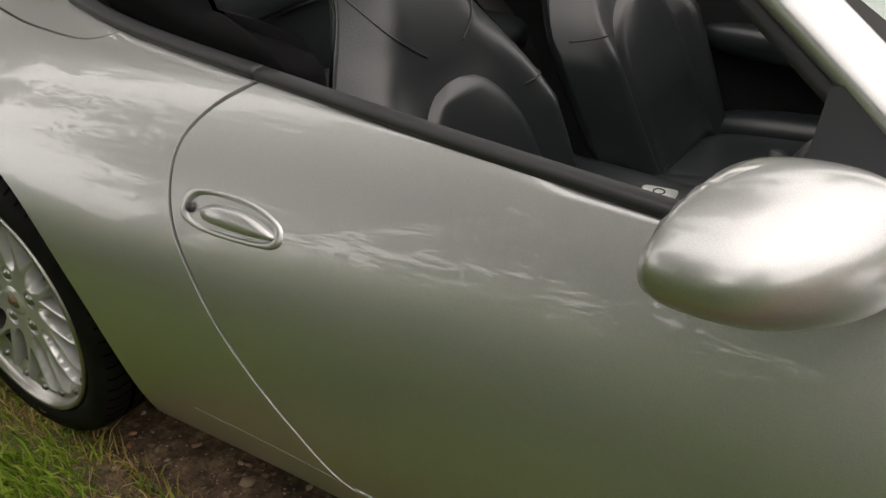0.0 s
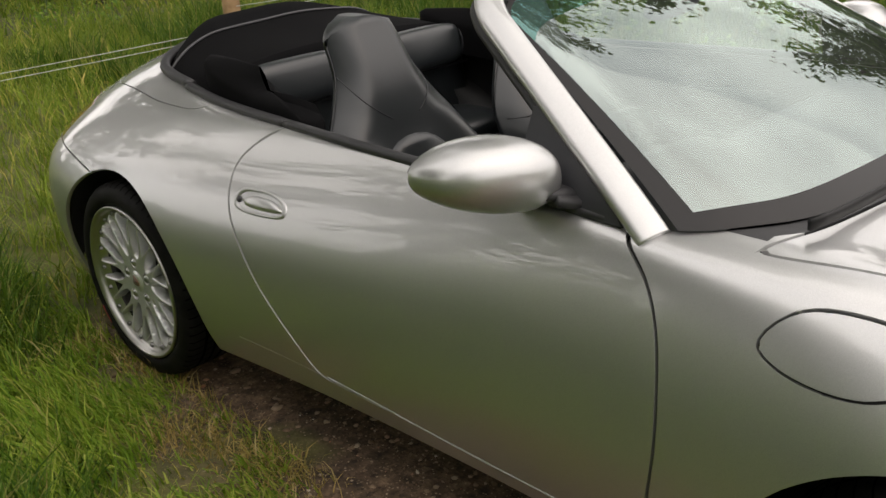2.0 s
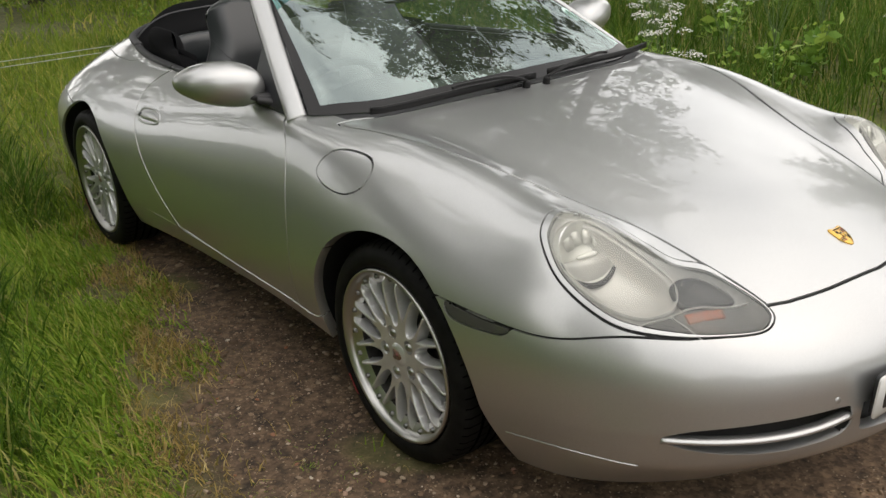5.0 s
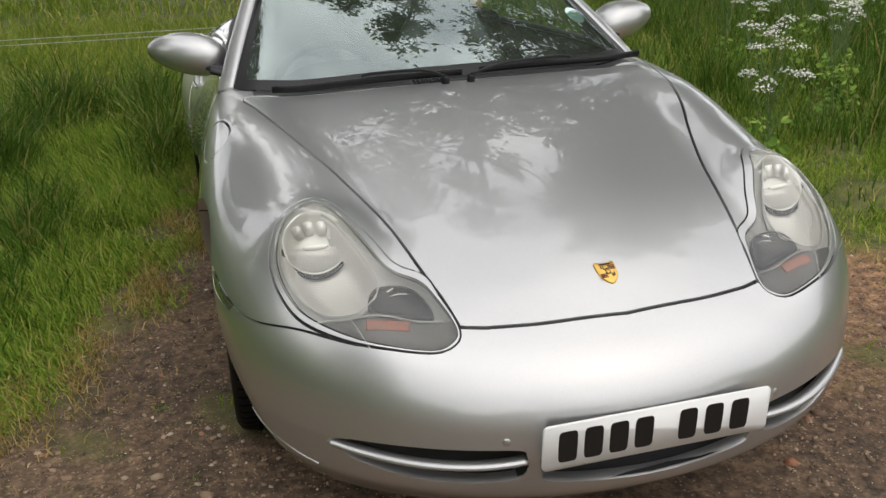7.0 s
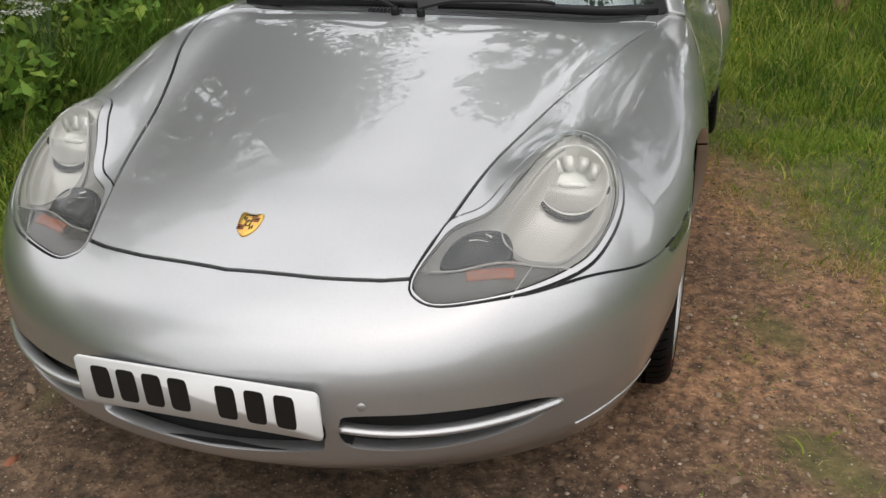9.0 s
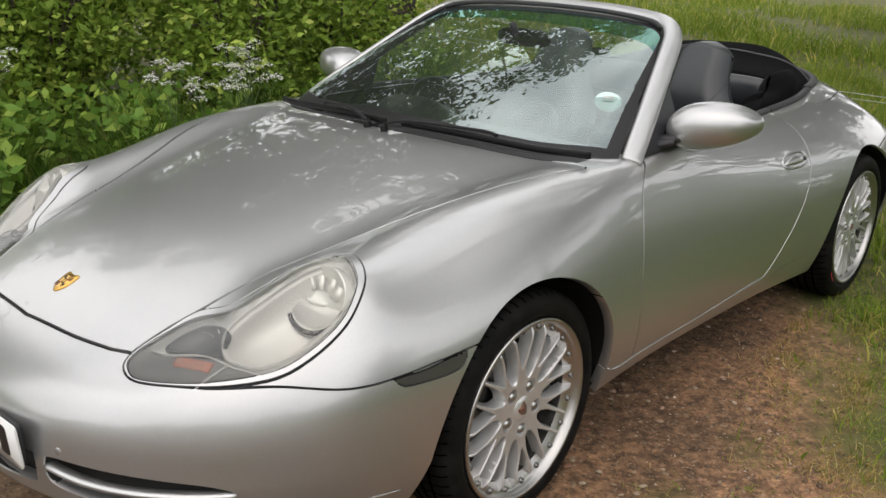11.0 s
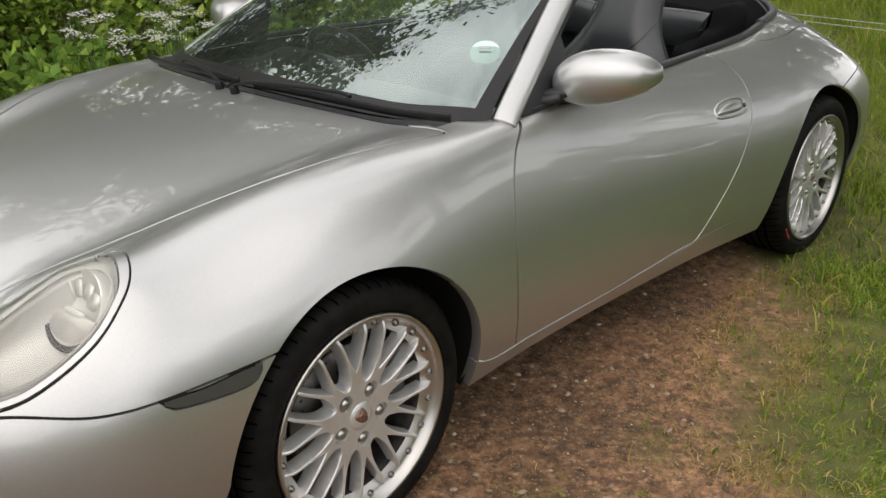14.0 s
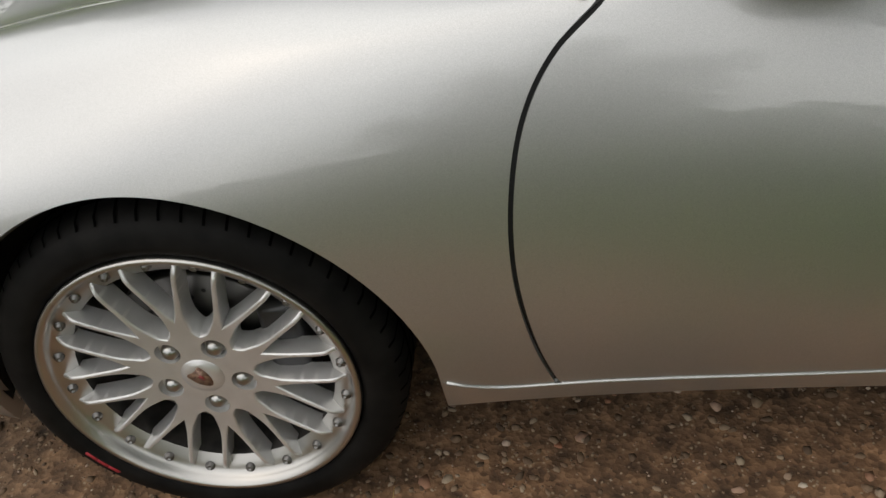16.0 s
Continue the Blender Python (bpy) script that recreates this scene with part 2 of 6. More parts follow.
# ---- cutting the body's skin into panels ----
def smooth_ring(points, n=8, closed=True):
    """Catmull-Rom through points."""
    p = np.array(points, float)
    k, out = len(p), []
    for i in range(k if closed else k - 1):
        a, b, c, d = (p[(i + j) % k] if closed else p[min(max(i + j, 0), k - 1)] for j in (-1, 0, 1, 2))
        for u in np.arange(n) / n:
            out.append(0.5 * (2 * b + (c - a) * u + (2 * a - 5 * b + 4 * c - d) * u * u + (3 * b - a - 3 * c + d) * u ** 3))
    if not closed:
        out.append(p[-1])
    return np.array(out)


def ring_distance(q, ring, closed=True):
    """Signed distance of points q (n, 2) from a ring, below zero inside; from an open line, below zero to its left."""
    whole = np.full(len(q), 1.0)
    near_it = ((q > ring.min(0) - 0.03) & (q < ring.max(0) + 0.03)).all(1)
    q = q[near_it]
    ends = np.roll(ring, -1, 0) if closed else ring[1:]
    begin = ring if closed else ring[:-1]
    best, sign = np.full(len(q), 1e9), np.zeros(len(q))
    inside = np.zeros(len(q), bool)
    for a, b in zip(begin, ends):
        ab, aq = b - a, q - a
        u = np.clip(aq @ ab / max(ab @ ab, 1e-12), 0, 1)
        d = np.linalg.norm(aq - u[:, None] * ab, axis=1)
        near = d < best
        best = np.where(near, d, best)
        if closed:
            cross = (a[1] > q[:, 1]) != (b[1] > q[:, 1])
            with np.errstate(divide="ignore", invalid="ignore"):
                at = a[0] + (q[:, 1] - a[1]) / (b[1] - a[1]) * ab[0]
            inside ^= cross & (q[:, 0] < at)
        else:
            sign = np.where(near, -np.sign(ab[0] * aq[:, 1] - ab[1] * aq[:, 0]), sign)
    whole[near_it] = np.where(inside, -best, best) if closed else best * sign
    return whole


def cut(v, t, f):
    """Splits the triangles t of the vertices v where f crosses zero."""
    d = f(v)
    d[np.abs(d) < 2e-5] = 0
    s = np.sign(d)[t]
    crossing = (s.min(1) < 0) & (s.max(1) > 0)
    keep, extra, made, new_v = t[~crossing], [], {}, []

    def split(a, b):
        key = (min(a, b), max(a, b))
        if key not in made:
            made[key] = len(v) + len(new_v)
            u = d[key[0]] / (d[key[0]] - d[key[1]])
            new_v.append(v[key[0]] * (1 - u) + v[key[1]] * u)
        return made[key]

    for tri in t[crossing]:
        ring = []
        for a, b in zip(tri, np.roll(tri, -1)):
            ring.append((a, np.sign(d[a])))
            if d[a] * d[b] < 0:
                ring.append((split(a, b), 0))
        for side in (-1, 1):
            poly = [i for i, g in ring if g in (0, side)]
            extra += [(poly[0], poly[i], poly[i + 1]) for i in range(1, len(poly) - 1)]
    v = np.concatenate([v, np.array(new_v).reshape(-1, 3)])
    return v, np.concatenate([keep, np.array(extra, int).reshape(-1, 3)])


def half_skin(step=0.015):
    """The left half of the body as vertices and triangles."""
    up = np.radians(np.linspace(-38, 90, 118))
    spine = []
    for a in np.radians(np.linspace(180, 90, 50)[:-1]):
        spine.append((-2.9, math.cos(a), math.sin(a)))
    for x in np.arange(-2.9, 0.62, step):
        spine.append((x, 0.0, 1.0))
    for a in np.radians(np.linspace(90, 0, 74)):
        spine.append((0.62, math.cos(a), math.sin(a)))
    sx = np.array(spine)
    start = np.stack([sx[:, 0], 0 * sx[:, 0], 0 * sx[:, 0] + 0.38], -1)[:, None] + np.zeros((1, len(up), 1))
    way = np.stack([sx[:, 1:2] * np.cos(up), sx[:, 2:3] * np.cos(up), 0 * sx[:, 1:2] + np.sin(up)], -1)
    p = on_body(start, way)
    p[..., 1] = np.maximum(p[..., 1], 0)
    p[:, -1, 1] = 0
    p[0, :, 1] = p[-1, :, 1] = 0
    n, m = p.shape[:2]
    i = np.arange(n * m).reshape(n, m)
    a, b, c, d = i[:-1, :-1].ravel(), i[1:, :-1].ravel(), i[1:, 1:].ravel(), i[:-1, 1:].ravel()
    v = p.reshape(-1, 3)
    # weld the poles
    keys, back = np.unique(np.round(v, 6), axis=0, return_inverse=True)
    t = back.ravel()[np.concatenate([np.stack([a, c, b], -1), np.stack([a, d, c], -1)])]
    ok = (t[:, 0] != t[:, 1]) & (t[:, 1] != t[:, 2]) & (t[:, 0] != t[:, 2])
    return keys, t[ok]


BOTTOM = curve([(1.1, 0.175), (0.75, 0.165), (0.45, 0.150), (0.3, 0.16), (-0.3, 0.222), (-1.2, 0.222), (-1.9, 0.205), (-2.7, 0.19), (-3.4, 0.22)])
LAMP = smooth_ring([(0.404, 0.583), (0.425, 0.642), (0.463, 0.681), (0.537, 0.706), (0.622, 0.694), (0.705, 0.650), (0.80, 0.551), (0.862, 0.425), (0.864, 0.368), (0.832, 0.352), (0.752, 0.369), (0.682, 0.387), (0.637, 0.441), (0.568, 0.474), (0.500, 0.510), (0.425, 0.548)])
LENS = smooth_ring([(0.430, 0.588), (0.446, 0.636), (0.474, 0.671), (0.540, 0.695), (0.619, 0.684), (0.698, 0.643), (0.797, 0.544), (0.857, 0.424), (0.858, 0.374), (0.832, 0.358), (0.755, 0.377), (0.695, 0.402), (0.650, 0.458), (0.580, 0.492), (0.512, 0.528), (0.450, 0.556)])
rear_edge = curve([(0.0, -0.285), (0.20, -0.300), (0.40, -0.335), (0.60, -0.395), (0.7, -0.45)])
BONNET = np.array([(-0.285, -0.1), (-0.285, 0.0)] + [tuple(q) for q in smooth_ring([(-0.285, 0.0), (-0.30, 0.20), (-0.335, 0.40), (-0.385, 0.60), (-0.402, 0.655), (-0.385, 0.677), (-0.25, 0.650), (-0.1, 0.618), (0.06, 0.570), (0.24, 0.502), (0.45, 0.437), (0.682, 0.386), (0.752, 0.368), (0.833, 0.351)], 6, False)[1:]] + [tuple(q) for q in smooth_ring([(0.852, 0.30), (0.877, 0.18), (0.892, 0.0)], 6, False)] + [(0.892, -0.1)])
DOOR = np.concatenate([smooth_ring([(-0.665, 1.0), (-0.640, 0.90), (-0.622, 0.86), (-0.554, 0.805), (-0.513, 0.735), (-0.493, 0.64), (-0.489, 0.53), (-0.504, 0.41), (-0.530, 0.30), (-0.541, 0.279)], 6, False), smooth_ring([(-0.80, 0.276), (-1.20, 0.285), (-1.40, 0.292), (-1.470, 0.308), (-1.541, 0.401), (-1.628, 0.507), (-1.705, 0.604), (-1.768, 0.678), (-1.802, 0.74), (-1.808, 0.783), (-1.780, 0.825), (-1.728, 0.86), (-1.66, 0.90), (-1.62, 1.0)], 6, False)])
COCKPIT = np.array([(-0.318, -0.1)] + [tuple(q) for q in smooth_ring([(-0.318, 0.0), (-0.335, 0.25), (-0.385, 0.48), (-0.49, 0.645), (-0.62, 0.695), (-0.9, 0.689), (-1.3, 0.661), (-1.75, 0.616), (-2.1, 0.586), (-2.3, 0.553), (-2.46, 0.520), (-2.59, 0.470), (-2.70, 0.375), (-2.775, 0.22), (-2.81, 0.0)], 6, False)] + [(-2.81, -0.1)])
TONNEAU = np.array([tuple(q) for q in smooth_ring([(-2.06, 0.45), (-2.09, 0.56), (-2.115, 0.615), (-2.16, 0.642), (-2.25, 0.645), (-2.39, 0.633), (-2.58, 0.592), (-2.74, 0.548), (-2.88, 0.49), (-2.99, 0.37), (-3.04, 0.2), (-3.05, 0.0)], 6, False)] + [(-3.05, -0.1), (-2.06, -0.1)])
FLAP = smooth_ring([(-0.340, 0.770), (-0.315, 0.810), (-0.27, 0.830), (-0.19, 0.831), (-0.134, 0.820), (-0.110, 0.793), (-0.120, 0.760), (-0.170, 0.737), (-0.24, 0.733), (-0.305, 0.745)])
MARKER = smooth_ring([(0.475, 0.564), (0.466, 0.549), (0.44, 0.542), (0.312, 0.541), (0.279, 0.574), (0.30, 0.5765), (0.40, 0.567)], 4)
SLOT = smooth_ring([(0.640, 0.352), (0.60, 0.372), (0.52, 0.380), (0.40, 0.384), (0.285, 0.386), (0.268, 0.372), (0.268, 0.335), (0.30, 0.312), (0.40, 0.301), (0.50, 0.304), (0.59, 0.322)])
MOUTH = smooth_ring([(-0.10, 0.385), (0.20, 0.385), (0.238, 0.375), (0.238, 0.33), (0.20, 0.304), (-0.10, 0.299)], 4)
ARCHES = ((0.008, 0.318, 0.356, 1.0), (-2.335, 0.318, 0.362, 0.945))
shut_z = curve([(0.75, 0.576), (0.69, 0.579), (0.60, 0.567), (0.47, 0.568), (0.30, 0.580), (-0.1, 0.60)])
bonnet_front = curve([(0.0, 0.892), (0.18, 0.877), (0.30, 0.852), (0.35, 0.833), (0.45, 0.79)])
rear_shut = curve([(-2.3, 0.62), (-2.45, 0.648), (-2.65, 0.672), (-2.85, 0.678), (-3.0, 0.662), (-3.19, 0.630), (-3.5, 0.60)])
G = 0.0022
GAPS = {"lens": 0.0011, "bonnet": 0.0040, "bumper": 0.0026, "door": 0.0034, "flap": 0.0026, "crease": 0.0014, "lamp": 0.0022}


def xy(v):
    return np.stack([v[:, 0], np.abs(v[:, 1])], -1)


def xz(v):
    return v[:, [0, 2]]


def yz(v):
    return np.stack([np.abs(v[:, 1]), v[:, 2]], -1)


def f_lamp(v):
    return np.where(v[:, 2] > 0.45, ring_distance(xy(v), LAMP), 1.0)


def f_bonnet(v):
    return np.where(v[:, 2] > 0.5, ring_distance(xy(v), BONNET), 1.0)


def f_door(v):
    return ring_distance(xz(v), DOOR)


def f_cockpit(v):
    return np.where(v[:, 2] > 0.7, ring_distance(xy(v), COCKPIT), 1.0)


def f_bumper(v):
    """Below zero on the front bumper."""
    side, top = np.where(v[:, 0] > 0.80, -1.0, v[:, 2] - shut_z(v[:, 0])), bonnet_front(np.abs(v[:, 1])) - v[:, 0]
    f = np.where(np.abs(v[:, 1]) < 0.365, top, side)
    return np.where(v[:, 0] > 0.0, f, 1.0)


def arch_k(n, x):
    """How much an arch is drawn out along the car."""
    return np.where((x < ARCHES[n][0]) & (n == 0), 0.957, ARCHES[n][3])


def f_arch(n):
    cx, cz, r, k = ARCHES[n]

    def field(v):
        dx = np.abs(v[:, 0] - cx) * arch_k(n, v[:, 0])
        low = np.maximum(cz - v[:, 2], 0) * (0.28 if n == 0 else 0.0) * (v[:, 0] > cx)
        return np.where(np.abs(v[:, 1]) > 0.3, np.where(v[:, 2] > cz, np.hypot(dx, v[:, 2] - cz), dx - low) - r, 1.0)
    return field


def f_flap(v):
    return np.where(v[:, 2] > 0.5, ring_distance(xz(v), FLAP), 1.0)


def f_lens(v):
    return np.where(v[:, 2] > 0.45, ring_distance(xy(v), LENS), 1.0)


def f_tonneau(v):
    return np.where(v[:, 2] > 0.7, ring_distance(xy(v), TONNEAU), 1.0)


def f_marker(v):
    return ring_distance(xz(v), MARKER)


def f_slot(v):
    return np.where(v[:, 0] > 0.5, ring_distance(yz(v), SLOT), 1.0)


def f_mouth(v):
    return np.where(v[:, 0] > 0.5, ring_distance(yz(v), MOUTH), 1.0)


def f_rear_bumper(v):
    return np.where(v[:, 0] < -2.3, v[:, 2] - rear_shut(v[:, 0]), 1.0)


def f_tail(v):
    """Below zero on the tail lamp."""
    return np.where(v[:, 0] < -2.85, np.maximum(np.maximum(v[:, 0] + 2.845, v[:, 2] - 0.765), 0.40 - np.abs(v[:, 1])), 1.0)


crease_z = curve([(-0.36, 0.312), (-0.385, 0.296), (-0.412, 0.285), (-0.53, 0.278), (-0.8, 0.276), (-1.2, 0.285), (-1.44, 0.300), (-1.6, 0.306), (-1.80, 0.311)])


def f_crease(v):
    """Below zero under the crease along the sill."""
    return np.where((v[:, 0] < -0.30) & (v[:, 0] > -1.80) & (v[:, 2] < 0.36), v[:, 2] - crease_z(v[:, 0]), 1.0)


HOLES = ("arch0", "arch1", "cockpit", "slot", "mouth")


def cut_skin():
    """The left half, split along all its lines: vertices, triangles, the lines' fields."""
    v, t = half_skin()
    v, t = cut(v, t, lambda q: q[:, 2] - BOTTOM(q[:, 0]))
    c = v[t].mean(1)
    t = t[c[:, 2] > BOTTOM(c[:, 0])]
    fields = {"arch0": f_arch(0), "arch1": f_arch(1), "cockpit": f_cockpit, "slot": f_slot, "mouth": f_mouth, "lamp": f_lamp, "lens": f_lens,
              "bonnet": f_bonnet, "door": f_door, "crease": f_crease, "bumper": f_bumper, "tonneau": f_tonneau, "marker": f_marker, "rear": f_rear_bumper, "tail": f_tail}
    for name, f in fields.items():
        wide = GAPS.get(name, G)
        for g in (0.0,) if name in HOLES else (-wide, wide):
            v, t = cut(v, t, lambda q: f(q) - g)
        if name in HOLES:
            t = t[f(v[t].mean(1)) > 0]
    return v, t, fields


CUT_SKIN = cut_skin()


def skin_panels(right):
    """The panels of one half: vertices, and the triangles of each panel by name."""
    v, t, fields = CUT_SKIN
    if right:
        fields = {**fields, "flap": f_flap}
        for g in (-G, G):
            v, t = cut(v, t, lambda q: f_flap(q) - g)
    c = v[t].mean(1)
    d = {name: f(c) for name, f in fields.items()}
    label = np.array(["quarter"] * len(t), dtype=object)
    label[c[:, 0] > -0.9] = "wing"

    def lay(name, key, over=None):
        f, g = d[key], GAPS.get(key, G)
        ok = np.full(len(t), True) if over is None else over
        label[ok & (f < 0)] = name
        label[ok & (np.abs(f) < g)] = "gap"

    lay("door", "door")
    lay("sill", "crease", d["door"] > 0.0034)
    lay("rear_bumper", "rear")
    lay("tail", "tail", d["rear"] > G)
    lay("tonneau", "tonneau")
    lay("bumper", "bumper")
    lay("marker", "marker")
    lay("bonnet", "bonnet")
    label[(label == "wing") & (c[:, 0] < rear_edge(np.abs(c[:, 1])) - 0.003) & (np.abs(c[:, 1]) < 0.64) & (c[:, 0] > -0.6) & (c[:, 2] > 0.8)] = "cowl"
    label[(label == "wing") & (c[:, 0] > 0.76) & (np.abs(c[:, 1]) < 0.44)] = "bumper"
    lay("lamp_frame", "lamp")
    lay("lens", "lens", d["lamp"] < -G)
    if right:
        lay("flap", "flap")
        v, t = v * (1, -1, 1), t[:, ::-1]
    return v, {name: t[label == name] for name in set(label)}


def shell(v, t, depth=0.012):
    """A panel with its edges turned inwards: vertices, faces, normals."""
    used, back = np.unique(t, return_inverse=True)
    v, t = v[used], back.reshape(-1, 3)
    n = slope(v)
    count = {}
    for tri in t:
        for a, b in zip(tri, np.roll(tri, -1)):
            count[(a, b)] = count.get((a, b), 0) + 1
    rim = [e for e in count if (e[1], e[0]) not in count and not (abs(v[e[0], 1]) < 1e-5 and abs(v[e[1], 1]) < 1e-5)]
    verts, norms, faces, made = [*v], [*n], [list(q) for q in t], {}
    mid = v.mean(0)
    for a, b in rim:
        out = np.cross(v[b] - v[a], n[a])
        out /= max(np.linalg.norm(out), 1e-9)
        four = []
        for i, deep in ((a, 0), (a, 1), (b, 1), (b, 0)):
            if (i, deep) not in made:
                made[(i, deep)] = len(verts)
                verts.append(v[i] - n[i] * depth * deep)
                norms.append(out * 0.9 + n[i] * (0.3 if not deep else 0))
            four.append(made[(i, deep)])
        faces.append(four)
    norms = np.array(norms)
    return np.array(verts), faces, norms / np.linalg.norm(norms, axis=1, keepdims=True)


def panel(name, pieces, mat, parent, label="", depth=0.012):
    verts, faces, norms = [], [], []
    for v, t in pieces:
        a, f, n = shell(v, t, depth)
        faces += [[i + sum(len(q) for q in verts) for i in face] for face in f]
        verts.append(a)
        norms.append(n)
    return part(name, (np.concatenate(verts), faces), mat, parent, label, np.concatenate(norms))


car = thing("car", "silver two-door convertible with its black roof folded down", "car")
left_v, left = skin_panels(False)
right_v, right = skin_panels(True)
BOTH = ((left_v, left, 1), (right_v, right, -1))


def across(name, key, mat, label="", depth=0.012):
    return panel(name, [(left_v, left[key]), (right_v, right[key])], mat, car, label, depth)


bonnet = across("bonnet", "bonnet", PAINT)
front_bumper = across("front_bumper", "bumper", PAINT, "", 0.03)
across("roof_lid", "tonneau", PAINT)
across("rear_bumper", "rear_bumper", PAINT)
across("rear_body", "quarter", PAINT)
across("cowl", "cowl", PLASTIC, "black plastic wiper cowl")
doors, wings, lens_shapes = [], [], []
for sv, st, side in BOTH:
    wings.append(panel("front_wing", [(sv, st["wing"])], PAINT, car, "", 0.03))
    doors.append(panel("door", [(sv, st["door"])], PAINT, car))
    panel("sill", [(sv, st["sill"])], PAINT, car, "", 0.03)
    panel("side_marker", [(sv, st["marker"])], SMOKED, car, "smoked grey side marker strip", 0.008)
    panel("tail_lamp", [(sv, st["tail"])], AMBER, car, "amber and red tail lamp", 0.008)
panel("fuel_flap", [(right_v, right["flap"])], PAINT, car)


def lining(name, drop, skip=()):
    """A dark layer under the painted skin, so that the shut lines are closed behind."""
    verts, faces, base = [], [], 0
    for sv, st, side in BOTH:
        t = np.concatenate([q for k, q in st.items() if k not in skip])
        used, back = np.unique(t, return_inverse=True)
        verts.append(sv[used] - slope(sv[used]) * drop)
        faces += (back.reshape(-1, 3) + base).tolist()
        base += len(used)
    return part(name, (np.concatenate(verts), faces), GAP, car, "black inner layer behind the shut lines")


lining("inner_shell", 0.011, ("lens", "lamp_frame", "marker", "tail"))


# ---- shaped pieces ----
def sweep(path, section, closed=False, up=(0, 0, 1), caps=True):
    """Carries a flat section (across, up) along a path of points."""
    p = np.array(path, float)
    k, m = len(p), len(section)
    ahead = np.roll(p, -1, 0) - np.roll(p, 1, 0)
    if not closed:
        ahead[0], ahead[-1] = p[1] - p[0], p[-1] - p[-2]
    v = []
    for i in range(k):
        a = ahead[i] / np.linalg.norm(ahead[i])
        u = np.array(up(p[i]) if callable(up) else up, float)
        s = np.cross(a, u)
        s /= np.linalg.norm(s)
        u = np.cross(s, a)
        for sx, sy in section:
            v.append(p[i] + s * sx + u * sy)
    f = []
    for i in range(k if closed else k - 1):
        for j in range(m):
            a, b = i * m + j, i * m + (j + 1) % m
            c, d = ((i + 1) % k) * m + (j + 1) % m, ((i + 1) % k) * m + j
            f.append((a, b, c, d))
    if caps and not closed:
        f += [tuple(range(m - 1, -1, -1)), tuple(range((k - 1) * m, k * m))]
    return v, f


def oval(a, b, n=12, power=2.0):
    """A rounded section with half sizes a and b."""
    out = []
    for q in np.linspace(0, 2 * math.pi, n, endpoint=False):
        c, s = math.cos(q), math.sin(q)
        out.append((a * math.copysign(abs(c) ** (2 / power), c), b * math.copysign(abs(s) ** (2 / power), s)))
    return out


def block(sx, sy, sz, bevel=0.01, m=None, segments=2):
    """A box with rounded edges."""
    b = bmesh.new()
    bmesh.ops.create_cube(b, size=1)
    bmesh.ops.scale(b, vec=(sx, sy, sz), verts=b.verts)
    bmesh.ops.bevel(b, geom=b.edges[:], offset=min(bevel, 0.49 * min(sx, sy, sz)), segments=segments, affect="EDGES", profile=0.5)
    if m is not None:
        bmesh.ops.transform(b, matrix=m, verts=b.verts)
    return b


def pillow(sx, sy, sz, m=None, power=3.0, n=24):
    """A soft cushion: a superellipsoid with half sizes."""
    b = bmesh.new()
    bmesh.ops.create_uvsphere(b, u_segments=n, v_segments=n // 2, radius=1)
    for v in b.verts:
        c = Vector([math.copysign(abs(q) ** (2 / power), q) for q in v.co])
        v.co = Vector((c.x * sx, c.y * sy, c.z * sz))
    if m is not None:
        bmesh.ops.transform(b, matrix=m, verts=b.verts)
    return b


def frame_at(p, n, up=(0, 0, 1)):
    """A pose at p whose z axis is n and whose y axis leans to up."""
    z = Vector(n).normalized()
    x = Vector(up).cross(z).normalized()
    y = z.cross(x)
    return Matrix.Translation(p) @ Matrix((x, y, z)).transposed().to_4x4()


MAP_X, MAP_Y = np.arange(-3.3, 1.03, 0.01), np.arange(0, 0.80, 0.01)
plan = np.stack(np.meshgrid(MAP_X, MAP_Y, indexing="ij") + [np.full((len(MAP_X), len(MAP_Y)), 0.38)], -1)
HEIGHTS = on_body(plan, np.zeros_like(plan) + (0.0, 0.0, 1.0))[..., 2]


def body_at(x, y):
    """The body's upper surface over a point of the plan."""
    a, b = (float(x) - MAP_X[0]) / 0.01, abs(float(y)) / 0.01
    i, j = min(max(int(a), 0), len(MAP_X) - 2), min(max(int(b), 0), len(MAP_Y) - 2)
    a, b = a - i, b - j
    h = HEIGHTS[i:i + 2, j:j + 2]
    return np.array([x, y, float(h[0, 0] * (1 - a) * (1 - b) + h[1, 0] * a * (1 - b) + h[0, 1] * (1 - a) * b + h[1, 1] * a * b)])


def flank_at(x, z, side):
    """The body's side at a length and a height."""
    q = on_body(np.array([[x, 0.0, z]]), np.array([[0.0, 1.0, 0.0]]))[0]
    q[1] *= side
    return q


def turned(profile, m, n=32):
    """A lathed piece whose axis is the z axis of m."""
    v, f = lathe(profile, n)
    return [m @ Vector((x, -z, y)) for x, y, z in v], f


def lathe(profile, n=64):
    """Turns (radius, y) pairs round the y axis."""
    k = len(profile)
    v = [(r * math.cos(a), y, r * math.sin(a)) for a in np.linspace(0, 2 * math.pi, n, endpoint=False) for r, y in profile]
    f = [(i * k + j, i * k + j + 1, ((i + 1) % n) * k + j + 1, ((i + 1) % n) * k + j) for i in range(n) for j in range(k - 1)]
    return v, f


def sheet(ring, thick, m):
    """A flat plate with the outline ring, as thick as given, in the pose m."""
    k = len(ring)
    v = [m @ Vector((a, b, 0)) for a, b in ring] + [m @ Vector((a, b, thick)) for a, b in ring]
    f = [tuple(range(k - 1, -1, -1)), tuple(range(k, 2 * k))] + [(i, (i + 1) % k, k + (i + 1) % k, k + i) for i in range(k)]
    return v, f


